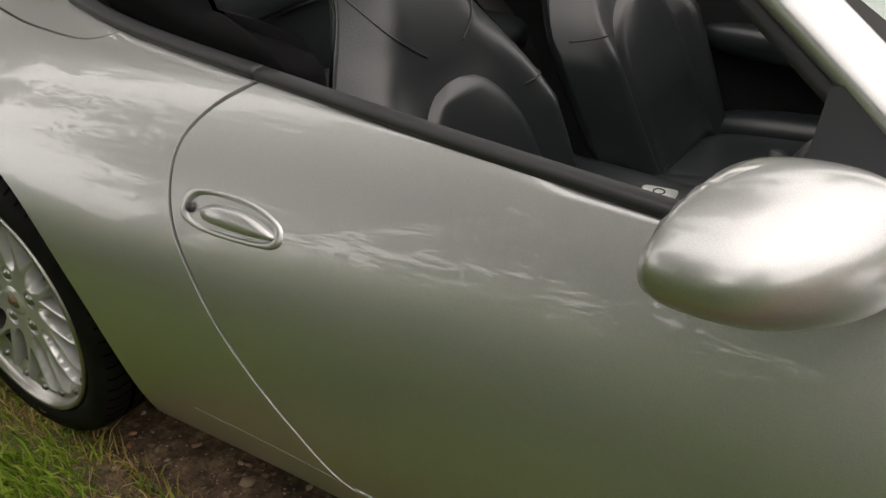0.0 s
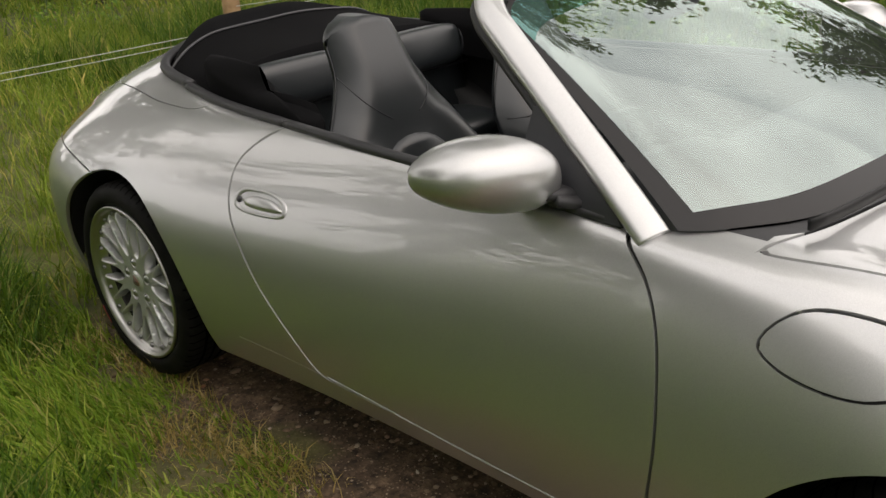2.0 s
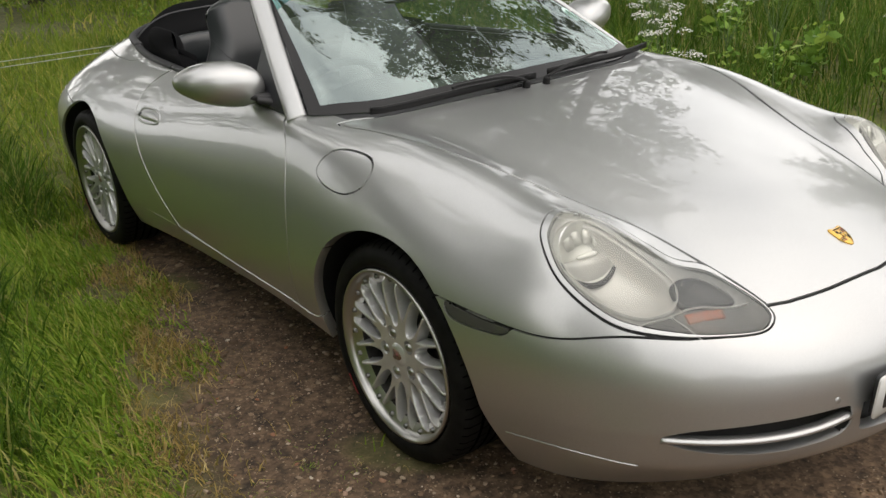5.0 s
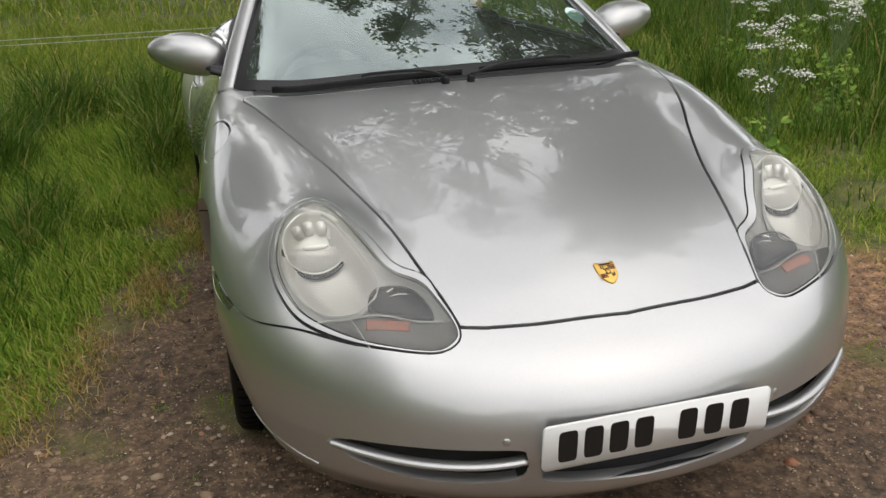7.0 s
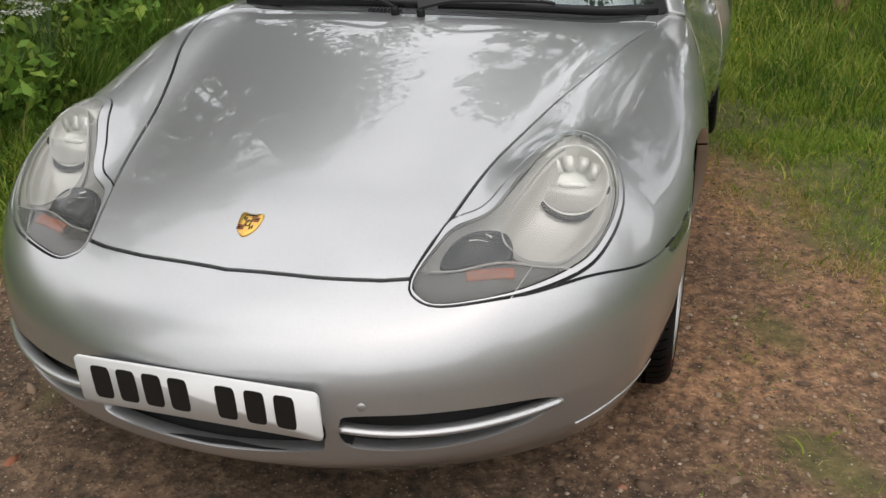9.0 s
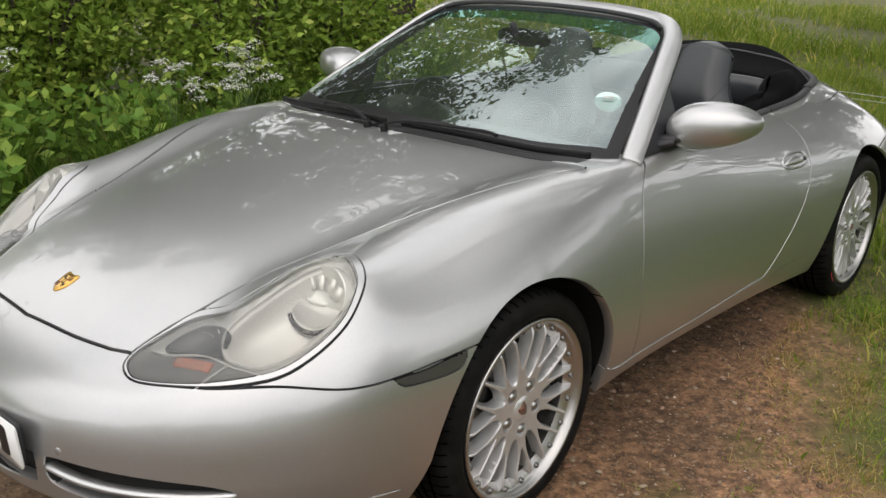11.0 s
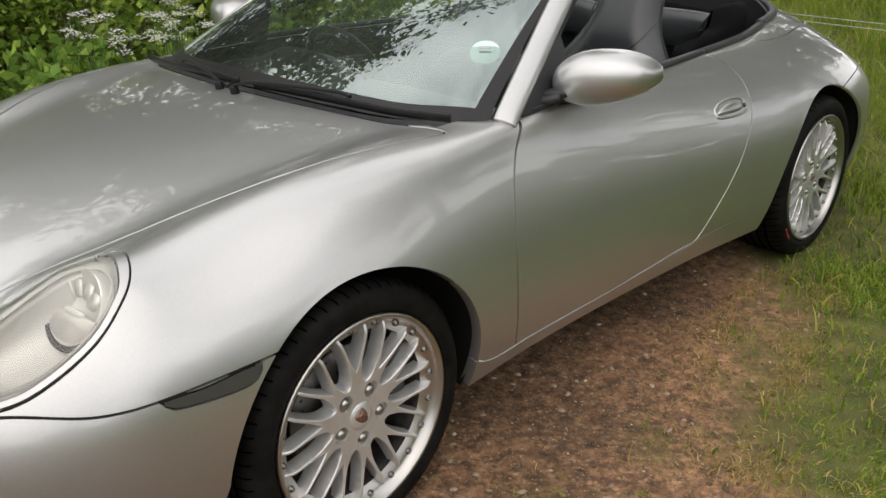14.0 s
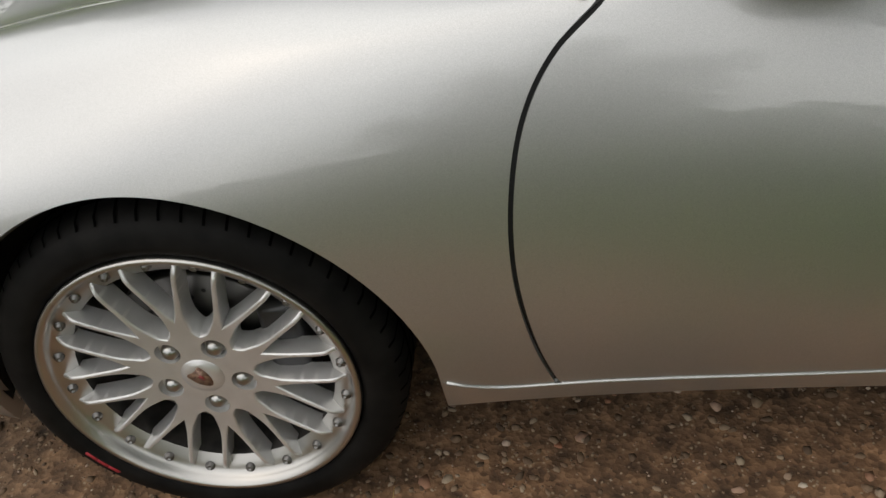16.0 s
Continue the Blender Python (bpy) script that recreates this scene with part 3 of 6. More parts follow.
def flat_shade(ob):
    ob.data.shade_flat()
    return ob


# ---- head lamps ----
lamp_seam = curve([(0.34, 0.822), (0.373, 0.807), (0.43, 0.790), (0.47, 0.771), (0.537, 0.750), (0.572, 0.742), (0.612, 0.722), (0.655, 0.701), (0.70, 0.680)])
BEAM = smooth_ring([(0.462, 0.612), (0.472, 0.656), (0.540, 0.688), (0.628, 0.672), (0.700, 0.624), (0.732, 0.570), (0.730, 0.528), (0.692, 0.490), (0.628, 0.495), (0.535, 0.542), (0.482, 0.582)], 5)
FOG = smooth_ring([(0.700, 0.508), (0.686, 0.466), (0.698, 0.424), (0.735, 0.401), (0.780, 0.393), (0.784, 0.412), (0.768, 0.452), (0.744, 0.520)], 4)
CORNER = smooth_ring([(0.722, 0.622), (0.752, 0.580), (0.772, 0.566), (0.792, 0.560), (0.776, 0.588), (0.748, 0.615)], 4)
BELOW_SEAM = material("lamp_smoked_reflector", (0.125, 0.122, 0.120), 0.38, 0.15)
mottle(BELOW_SEAM, 60, (0.10, 0.098, 0.096), (0.16, 0.157, 0.152))
SOFT_ORANGE = material("orange_bulb_behind_frosting", (0.40, 0.150, 0.090), 0.55)
mottle(SOFT_ORANGE, 90, (0.44, 0.12, 0.06), (0.30, 0.16, 0.115))


def make_head_lamp(sv, st, side):
    lamp = new("head_lamp")
    lamp.parent = car
    panel("lamp_frame", [(sv, st["lamp_frame"])], PAINT, lamp, "silver surround", 0.012)
    cover = panel("lens", [(sv, st["lens"])], LAMP_GLASS, lamp, "clear, slightly clouded lamp cover", 0.004)
    cover.visible_shadow = False
    # the inside in two levels, parted along the seam
    v, t = cut(sv, st["lens"], lambda q: q[:, 0] - lamp_seam(np.abs(q[:, 1])))
    v, t = cut(v, t, lambda q: ring_distance(xy(q), BEAM))
    lower = (v[t].mean(1)[:, 0] - lamp_seam(np.abs(v[t].mean(1)[:, 1]))) > 0
    beam = ring_distance(xy(v[t].mean(1)), BEAM) < 0
    for name, pick, base, deep, mat, label in (("housing", ~lower & ~beam, 0.006, 0.034, SATIN, "pale grey inner housing"), ("indicator_chamber", lower, 0.005, 0.010, BELOW_SEAM, "smoked grey indicator chamber")):
        used, back = np.unique(t[pick], return_inverse=True)
        w = v[used]
        drop = base + deep * (1 - np.exp(f_lens(w).clip(-1, 0) / 0.010))
        part(name, (w - slope(w) * drop[:, None], back.reshape(-1, 3).tolist()), mat, lamp, label)

    def at(x, y, drop):
        p = body_at(x, y)
        n = slope(p[None])[0]
        q = p - n * drop
        q[1] *= side
        n[1] *= side
        return q, n

    def dish(name, outline, steps, mat, label=""):
        """A recess whose outline shrinks and sinks in steps of (size, depth)."""
        mid, k = outline.mean(0), len(outline)
        v = [at(*(mid + (q - mid) * r), d)[0] for r, d in steps for q in outline]
        f = [(j * k + i, j * k + (i + 1) % k, (j + 1) * k + (i + 1) % k, (j + 1) * k + i) for j in range(len(steps) - 1) for i in range(k)]
        return part(name, (v, f + [tuple((len(steps) - 1) * k + i for i in range(k))]), mat, lamp, label)

    # oval dish of the main beam with its fine bright edge
    dish("bowl", BEAM, ((1.03, 0.026), (1.0, 0.014), (0.95, 0.030), (0.88, 0.052), (0.75, 0.076), (0.2, 0.088)), BOWL, "pale inner bowl")
    _, n = at(0.60, 0.60, 0)
    part("bezel", sweep([at(x, y, 0.013)[0] for x, y in BEAM], oval(0.0015, 0.0014, 8), True, up=n), BOWL, lamp)
    # round reflector with a cut-off shelf, a bulb hood and a dark crescent for the hood's inner shade below
    m = frame_at((0.516, side * 0.598, 0.704), (0.86, 0.10 * side, 0.50))
    part("reflector", turned([(0.0, -0.016), (0.02, -0.015), (0.045, -0.009), (0.062, -0.001), (0.072, 0.008), (0.0735, 0.007), (0.0745, -0.02)], m, 44), REFLECTOR, lamp, "bright main reflector")
    shelf = [(0.069 * math.cos(q), -0.012 - 0.056 * math.sin(q)) for q in np.linspace(0, math.pi, 22)]
    part("reflector_shelf", sheet(shelf, 0.0015, m @ pose(0, 0, 0.001, -7, 0, 0)), BOWL, lamp, "satin shelf in the reflector")
    part("bulb_hood", pillow(0.030, 0.007, 0.008, m @ pose(0.0, -0.010, 0.003), 2.6, 16), REFLECTOR, lamp)
    for fx, fy, tilt in ((-0.036, 0.026, 18), (-0.012, 0.034, 6), (0.018, 0.033, -8), (0.041, 0.020, -20)):
        part("facet", sheet(oval(0.012, 0.017, 16, 4), 0.002, m @ pose(fx, fy, 0.000, tilt * 0.6 + 14, -tilt, tilt)), REFLECTOR, lamp)
    # lip along the hood, coloured dark as its inner wall looks in shade
    v, f = [], []
    for i, q in enumerate(np.radians(np.linspace(8, 172, 30))):
        w = 0.0125 * math.sin(q) ** 0.8 + 0.0006
        v += [m @ Vector((r * math.cos(q), -r * math.sin(q), h)) for r, h in ((0.0730, 0.006), (0.0730 + w, 0.010), (0.0735 + w, 0.004))]
    f = [(3 * i + j, 3 * i + j + 1, 3 * i + j + 4, 3 * i + j + 3) for i in range(29) for j in range(2)]
    part("hood_shade", (v, f), DARK_LAMP, lamp, "dark crescent lip of the round hood")
    # fog lamp pocket and corner lamp
    dish("fog_lamp", FOG, ((1.02, 0.024), (1.0, 0.014), (0.94, 0.012), (0.88, 0.016), (0.6, 0.030), (0.25, 0.033)), DARK_LAMP, "dark fog lamp pocket")
    for ends, wide in ((((0.700, 0.472), (0.690, 0.450), (0.698, 0.428)), 0.003), (((0.712, 0.468), (0.708, 0.448), (0.712, 0.430)), 0.0018)):
        part("fog_reflector", sweep([at(x, y, 0.018)[0] for x, y in smooth_ring(ends, 5, False)], oval(wide, 0.002, 8), up=n), CHROME, lamp)
    dish("corner_lamp", CORNER, ((1.05, 0.016), (1.0, 0.0105), (0.90, 0.0105), (0.72, 0.020), (0.3, 0.021)), DARK_LAMP)
    glow = [at(x, y, 0.0135)[0] for x, y in smooth_ring([(0.767, 0.538), (0.778, 0.500), (0.794, 0.448)], 6, False)]
    _, n = at(0.78, 0.49, 0)
    part("indicator_bulb", sweep(glow, oval(0.0125, 0.0035, 14), up=n), SOFT_ORANGE, lamp, "orange indicator bulb")
    # seams between the chambers
    seam = [(float(lamp_seam(y)), y) for y in np.linspace(0.380, 0.648, 18)]
    for line, wide in ((seam, 0.0020), (smooth_ring([(0.746, 0.566), (0.778, 0.553), (0.814, 0.538)], 5, False), 0.0014)):
        part("seam", sweep([at(x, y, 0.0085)[0] for x, y in line], oval(wide, 0.003, 6), up=n), SATIN, lamp)


for sv, st, side in BOTH:
    make_head_lamp(sv, st, side)

# ---- bumper openings, number plate, badge ----
def pocket(name, ring2, depth, mat, label):
    """A recess behind an opening in the bumper."""
    v, f = [], []
    k = len(ring2)
    for d, grow in ((0.004, 1.02), (depth, 1.0)):
        for y, z in ring2:
            x = front_x(y, z)
            v.append((x - d, y, z))
    f += [(i, (i + 1) % k, k + (i + 1) % k, k + i) for i in range(k)] + [tuple(range(k, 2 * k))]
    return part(name, (v, f), mat, front_bumper, label)


def front_x(y, z):
    """How far ahead the bumper reaches at a width and a height."""
    return on_body(np.array([[0.3, y, z]]), np.array([[1.0, 0.0, 0.0]]))[0][0]


for side in (1, -1):
    pocket("air_intake", [(side * y, z) for y, z in SLOT], 0.055, GAP, "black air intake slot")
    bar = [(front_x(side * y, z) - 0.014 + 0.010 * math.sin((0.63 - y) / 0.36 * math.pi), side * y, z) for y, z in smooth_ring([(0.632, 0.349), (0.56, 0.345), (0.45, 0.343), (0.35, 0.346), (0.262, 0.356)], 6, False)]
    part("intake_vane", sweep(bar, oval(0.016, 0.0085, 12)), PAINT, front_bumper, "silver vane across the slot")
pocket("centre_intake", [(y, z) for y, z in smooth_ring([(-0.238, 0.335), (-0.238, 0.375), (-0.20, 0.385), (0.20, 0.385), (0.238, 0.375), (0.238, 0.335), (0.20, 0.304), (-0.20, 0.300)], 4)], 0.06, GAP, "black centre intake")
for side in (1, -1):
    p = (front_x(side * 0.306, 0.405) - 0.001, side * 0.306, 0.405)
    part("tow_cap", turned([(0.0, 0.0015), (0.008, 0.0015), (0.0095, 0.0)], frame_at(p, (1, 0.3 * side, 0.1)), 20), PAINT, front_bumper)

for side in (1, -1):
    lip = [flank_at(x, z, side) for x, z in smooth_ring([(0.74, 0.270), (0.64, 0.284), (0.53, 0.279), (0.43, 0.263)], 6, False)]
    part("lip_crease", sweep(lip, oval(0.0026, 0.0026, 8)), PAINT, front_bumper, "fine raised line above the lower lip")

    edge = [flank_at(x, float(crease_z(x)) + 0.003, side) for x in np.linspace(-0.372, -1.44, 40)]
    part("sill_crease", sweep(edge, oval(0.0034, 0.0030, 8)), PAINT, car, "bright raised crease along the sill")

plate = new("number_plate")
plate.parent = car
plate_m = Matrix.Translation((1.047, 0, 0.409)) @ Matrix(((0, 0.09, 0.996), (1, 0, 0), (0, 0.996, -0.09))).to_4x4()
plate.matrix_basis = plate_m @ Matrix.Scale(0.968, 4)
corner = [(0.26 - 0.012 + 0.012 * math.cos(a) if sx > 0 else -0.26 + 0.012 + 0.012 * math.cos(a), (0.0555 - 0.012) * sy + 0.012 * math.sin(a)) for sx, sy, lo in ((1, 1, 0), (-1, 1, 90), (-1, -1, 180), (1, -1, 270)) for a in np.radians(np.linspace(lo, lo + 90, 5))]
part("plate_board", sheet(corner, 0.005, Matrix()), WHITE, plate, "white front number plate")
part("plate_backing", sheet([(a * 0.93, b * 0.93 - 0.006) for a, b in corner], 0.016, pose(0, 0, -0.0165)), PLASTIC, plate, "black mounting behind the plate")
for k, px in enumerate((-0.205, -0.148, -0.091, -0.034, 0.067, 0.128, 0.189)):
    ring = [(px + a, b) for a, b in oval(0.021, 0.0385, 16, 6)]
    flat_shade(part("character_bar", sheet(ring, 0.0012, pose(0, 0, 0.005)), INK, plate, "plain black bar"))

badge = new("badge")
badge.parent = bonnet
p = body_at(0.792, 0.0)
badge.matrix_basis = frame_at(p, slope(p[None])[0], (-1, 0, 0.3))
shield = smooth_ring([(-0.022, 0.030), (0.0, 0.027), (0.022, 0.030), (0.0245, 0.012), (0.021, -0.010), (0.011, -0.026), (0.0, -0.033), (-0.011, -0.026), (-0.021, -0.010), (-0.0245, 0.012)], 3)
v, f = [], []
for r, h in ((1.0, -0.002), (1.0, 0.0015), (0.94, 0.003), (0.5, 0.0042), (0.02, 0.0045)):
    v += [(a * r, b * r, h) for a, b in shield]
k = len(shield)
for j in range(4):
    f += [(j * k + i, j * k + (i + 1) % k, (j + 1) * k + (i + 1) % k, (j + 1) * k + i) for i in range(k)]
part("shield", (v, f), GOLD, badge, "gold enamel shield")
fields = [(sx * 0.0118, 0.0125 * sy + (k - 1) * 0.0048, 0.0085, 0.0013, (RED, INK, RED)[k]) for sx, sy in ((1, 1), (-1, -1)) for k in range(3)]
fields += [(sx * (0.0075 + 0.0045 * k), 0.012 * sy + 0.002 * k, 0.0013, 0.0048, INK) for sx, sy in ((-1, 1), (1, -1)) for k in range(2)]
fields += [(0.0, 0.0005, 0.0062, 0.0085, INK), (0.0, 0.0235, 0.014, 0.0011, INK)]
for bx, by, w, h, mat in fields:
    part("enamel_field", sheet([(bx + a, by * 0.9 + b) for a, b in oval(w, h, 12, 4)], 0.0016, pose(0, 0, 0.0034)), mat, badge)
part("centre_shield", sheet([(a * 0.19, b * 0.20) for a, b in shield], 0.0022, pose(0, 0, 0.0034)), GOLD, badge)

# ---- windscreen ----
PILLAR = smooth_ring([(-0.578, 0.713, 0.856), (-0.612, 0.702, 0.880), (-0.72, 0.667, 0.950), (-0.88, 0.612, 1.047), (-1.02, 0.563, 1.130), (-1.09, 0.533, 1.170), (-1.137, 0.488, 1.200), (-1.158, 0.41, 1.216), (-1.172, 0.22, 1.229), (-1.178, 0.0, 1.233)], 6, False)
HOOP = np.concatenate([PILLAR, (PILLAR * (1, -1, 1))[-2::-1]])
foot = smooth_ring([(-0.318, 0.0), (-0.335, 0.25), (-0.385, 0.48), (-0.475, 0.63), (-0.545, 0.690)], 8, False)
brow = smooth_ring([(-1.160, 0.0, 1.224), (-1.154, 0.22, 1.219), (-1.137, 0.40, 1.205), (-1.108, 0.475, 1.186), (-1.060, 0.515, 1.152)], 8, False)


def along(line, u):
    """A point a share u of the way along a line."""
    seg = np.r_[0, np.cumsum(np.linalg.norm(np.diff(line, axis=0), axis=1))]
    return np.array([np.interp(u * seg[-1], seg, line[:, k]) for k in range(line.shape[1])])


def pane(u, v):
    """The windscreen's surface: u from -1 to 1 across, v from 0 to 1 up."""
    s = math.copysign(1, u) if u else 1.0
    b = along(foot, abs(u))
    low = np.array([b[0], b[1], body_at(b[0], b[1])[2] + 0.004 if b[1] < 0.66 else 0.872])
    p = low * (1 - v) + along(brow, abs(u)) * v
    p = p + np.array([0.5, 0.0, 0.86]) * 0.028 * 4 * v * (1 - v) * (1 - 0.7 * u * u)
    p[1] *= s
    return p


US, VS = 60, 30
grid = np.array([[pane(-1 + 2 * i / US, j / VS) for j in range(VS + 1)] for i in range(US + 1)])


def screen_faces(wanted):
    f = []
    for i in range(US):
        for j in range(VS):
            edge = i < 2 or i >= US - 2 or j < 2 or j >= VS - 1
            zone = "frit" if edge else "tint" if j >= VS - 5 else "glass"
            if zone == wanted:
                f.append((i * (VS + 1) + j, (i + 1) * (VS + 1) + j, (i + 1) * (VS + 1) + j + 1, i * (VS + 1) + j + 1))
    return f


windscreen = new("windscreen")
windscreen.parent = car
glass = part("glass", (grid.reshape(-1, 3), screen_faces("glass")), GLASS, windscreen, "greenish laminated glass")
glass.visible_shadow = False
strip = part("tint_strip", (grid.reshape(-1, 3), screen_faces("tint")), TINT, windscreen, "turquoise shade strip along the top")
strip.visible_shadow = False
FRIT = material("glass_edge_black", (0.016, 0.0155, 0.016), 0.35, Specular_IOR_Level=0.3)
part("frit_band", (grid.reshape(-1, 3), screen_faces("frit")), FRIT, windscreen, "black band round the glass")


def hoop_up(p):
    """Square to the windscreen's surface along the frame."""
    return (0.50, 0.55 * np.clip(p[1] / 0.5, -1, 1), 0.75)


part("screen_frame", sweep(HOOP, oval(0.032, 0.015, 16, 3.2), up=hoop_up), PAINT, windscreen, "silver windscreen frame")
seal = [q + np.array([0.012 if abs(q[1]) > 0.5 else 0.022, -np.sign(q[1]) * 0.022 * min(1, abs(q[1]) / 0.5), 0.003 if abs(q[1]) > 0.5 else -0.002]) for q in HOOP[5:-5]]
part("screen_seal", sweep(seal, oval(0.010, 0.010, 8), up=hoop_up), PLASTIC, windscreen, "black rubber seal")
lower = [q + np.array([-0.028, 0, -0.020]) for q in HOOP[6:-6]]
part("inner_trim", sweep(lower, oval(0.020, 0.014, 10), up=hoop_up), PLASTIC, windscreen, "black inner frame trim")

# sticker on the glass, mirror inside
def on_pane(x, y):
    """The windscreen's u and v nearest a point of the plan."""
    d = np.hypot(grid[..., 0] - x, grid[..., 1] - y)
    i, j = np.unravel_index(d.argmin(), d.shape)
    return grid[i, j]


p = on_pane(-0.703, 0.556)
sticker_n = Vector((0.50, 0.35, 0.79))
part("tax_disc", turned([(0.0, 0.0), (0.041, 0.0)], frame_at(Vector(p) - sticker_n * 0.004, sticker_n), 28), PALE, windscreen, "round pale green paper disc")
part("disc_print", sheet(oval(0.018, 0.004, 12, 4), 0.0006, frame_at(Vector(p) - sticker_n * 0.0035 + Vector((0, 0, 0.012)), sticker_n)), SATIN, windscreen)
part("rear_view_mirror", pillow(0.018, 0.115, 0.032, pose(-0.99, 0.0, 1.125, 0, 12, 0), 3.2), PLASTIC, windscreen, "black interior mirror")
part("mirror_stem", sweep([(-0.965, 0, 1.13), (-0.93, 0, 1.155), (-0.92, 0, 1.178)], oval(0.012, 0.012, 8)), PLASTIC, windscreen)

# ---- wipers and cowl ----
def over_pane(x, y, lift):
    q = on_pane(x, y)
    return np.array([x, y, q[2] + lift])


def cowl_z(x, y):
    return body_at(x, min(abs(y), 0.62))[2]


def make_wiper(tip, root, hinge):
    wiper = new("wiper")
    wiper.parent = car
    t2, r2, h2 = np.array(tip), np.array(root), np.array(hinge)
    blade = [(x, y, max(cowl_z(x, y), 0) + 0.026) for x, y in [t2 + (r2 - t2) * u + np.array([0.012, 0]) * math.sin(u * math.pi) for u in np.linspace(0, 1, 14)]]
    part("wiper_blade", sweep(blade, [(-0.003, -0.012), (0.003, -0.012), (0.0045, 0.003), (0.0025, 0.008), (-0.0025, 0.008), (-0.0045, 0.003)]), WIPER_BLACK, wiper)
    mid = np.array(blade[6])
    arm = [(h2[0], h2[1], cowl_z(*h2) + 0.022), (h2[0] - 0.004, h2[1] + (mid[1] - h2[1]) * 0.3, cowl_z(*h2) + 0.046), (mid[0] + 0.006, mid[1] - (mid[1] - h2[1]) * 0.15, mid[2] + 0.020), (mid[0], mid[1], mid[2] + 0.014)]
    part("wiper_arm", sweep(smooth_ring(arm, 6, False), oval(0.0065, 0.0045, 10, 3)), WIPER_BLACK, wiper)
    part("pivot_cap", turned([(0.0, 0.012), (0.009, 0.011), (0.012, 0.005), (0.013, -0.02)], frame_at((h2[0], h2[1], cowl_z(*h2) + 0.012), (0.2, 0, 1)), 20), WIPER_BLACK, wiper)


make_wiper((-0.425, 0.672), (-0.300, 0.06), (-0.262, 0.02))
make_wiper((-0.365, -0.585), (-0.292, 0.0), (-0.268, -0.06))
v, f = [], []
for k in range(9):
    y0 = -0.155 + k * 0.012
    z0 = cowl_z(-0.296, y0) + 0.004
    b = [(-0.315, y0, z0), (-0.285, y0 + 0.004, z0 - 0.001), (-0.285, y0 + 0.009, z0 - 0.001), (-0.315, y0 + 0.005, z0)]
    part("vent_fin", (b + [(x, y, z + 0.007) for x, y, z in b], [(0, 1, 2, 3), (7, 6, 5, 4), (0, 4, 5, 1), (1, 5, 6, 2), (2, 6, 7, 3), (3, 7, 4, 0)]), TRIM, car)

# ---- door mirrors, sails, handles, belt seals ----
def make_door_mirror(side):
    mirror = new("door_mirror")
    mirror.parent = doors[0 if side > 0 else 1]
    b = bmesh.new()
    bmesh.ops.create_uvsphere(b, u_segments=40, v_segments=28, radius=1)
    for q in b.verts:
        x, y, z = q.co
        x, y, z = (math.copysign(abs(c) ** 0.86, c) for c in (x, y, z))
        taper = 1 - 0.20 * y - 0.12 * y * y
        x = max(x, -0.50)
        lift = 0.020 * y
        q.co = Vector((0.102 * x * (1 - 0.12 * y) - 0.030 * y, side * (0.131 * y), 0.073 * z * taper * (1 - 0.03 * (z < 0)) + lift))
    bmesh.ops.transform(b, matrix=pose(-0.874, side * 0.820, 0.944, 0, -4, 0), verts=b.verts)
    part("mirror_shell", b, PAINT, mirror, "silver mirror shell")
    part("mirror_glass", sheet([(a, c) for a, c in oval(0.098, 0.040, 28, 2.6)], 0.003, frame_at((-0.922, side * 0.815, 0.946), (-1, 0.12 * side, 0.05))), POLISHED, mirror, "mirror glass")
    part("mirror_arm", sweep(smooth_ring([(-0.800, side * 0.760, 0.912), (-0.785, side * 0.725, 0.902), (-0.778, side * 0.690, 0.893)], 5, False), oval(0.032, 0.015, 14, 2.5)), PLASTIC, mirror)
    part("mirror_foot", sweep(smooth_ring([(-0.790, side * 0.735, 0.898), (-0.775, side * 0.705, 0.888), (-0.765, side * 0.68, 0.880)], 5, False), oval(0.042, 0.015, 14, 2.5)), PLASTIC, mirror, "black mirror foot")
    sail = [(-0.640, 0.868), (-0.66, 0.89), (-0.80, 0.982), (-0.882, 1.034), (-0.896, 1.03), (-0.900, 0.94), (-0.902, 0.862)]
    outer = [(x, side * (0.722 - 0.40 * max(z - 0.87, 0) - 0.06 * max(-0.66 - x, 0)), z) for x, z in sail]
    inner = [(x, y - side * 0.022, z) for x, y, z in outer]
    k = len(sail)
    part("sail_panel", (outer + inner, [tuple(range(k)), tuple(range(2 * k - 1, k - 1, -1))] + [(i, k + i, k + (i + 1) % k, (i + 1) % k) for i in range(k)]), TRIM, mirror, "dark grey triangular sail panel").data.shade_flat()
    return mirror


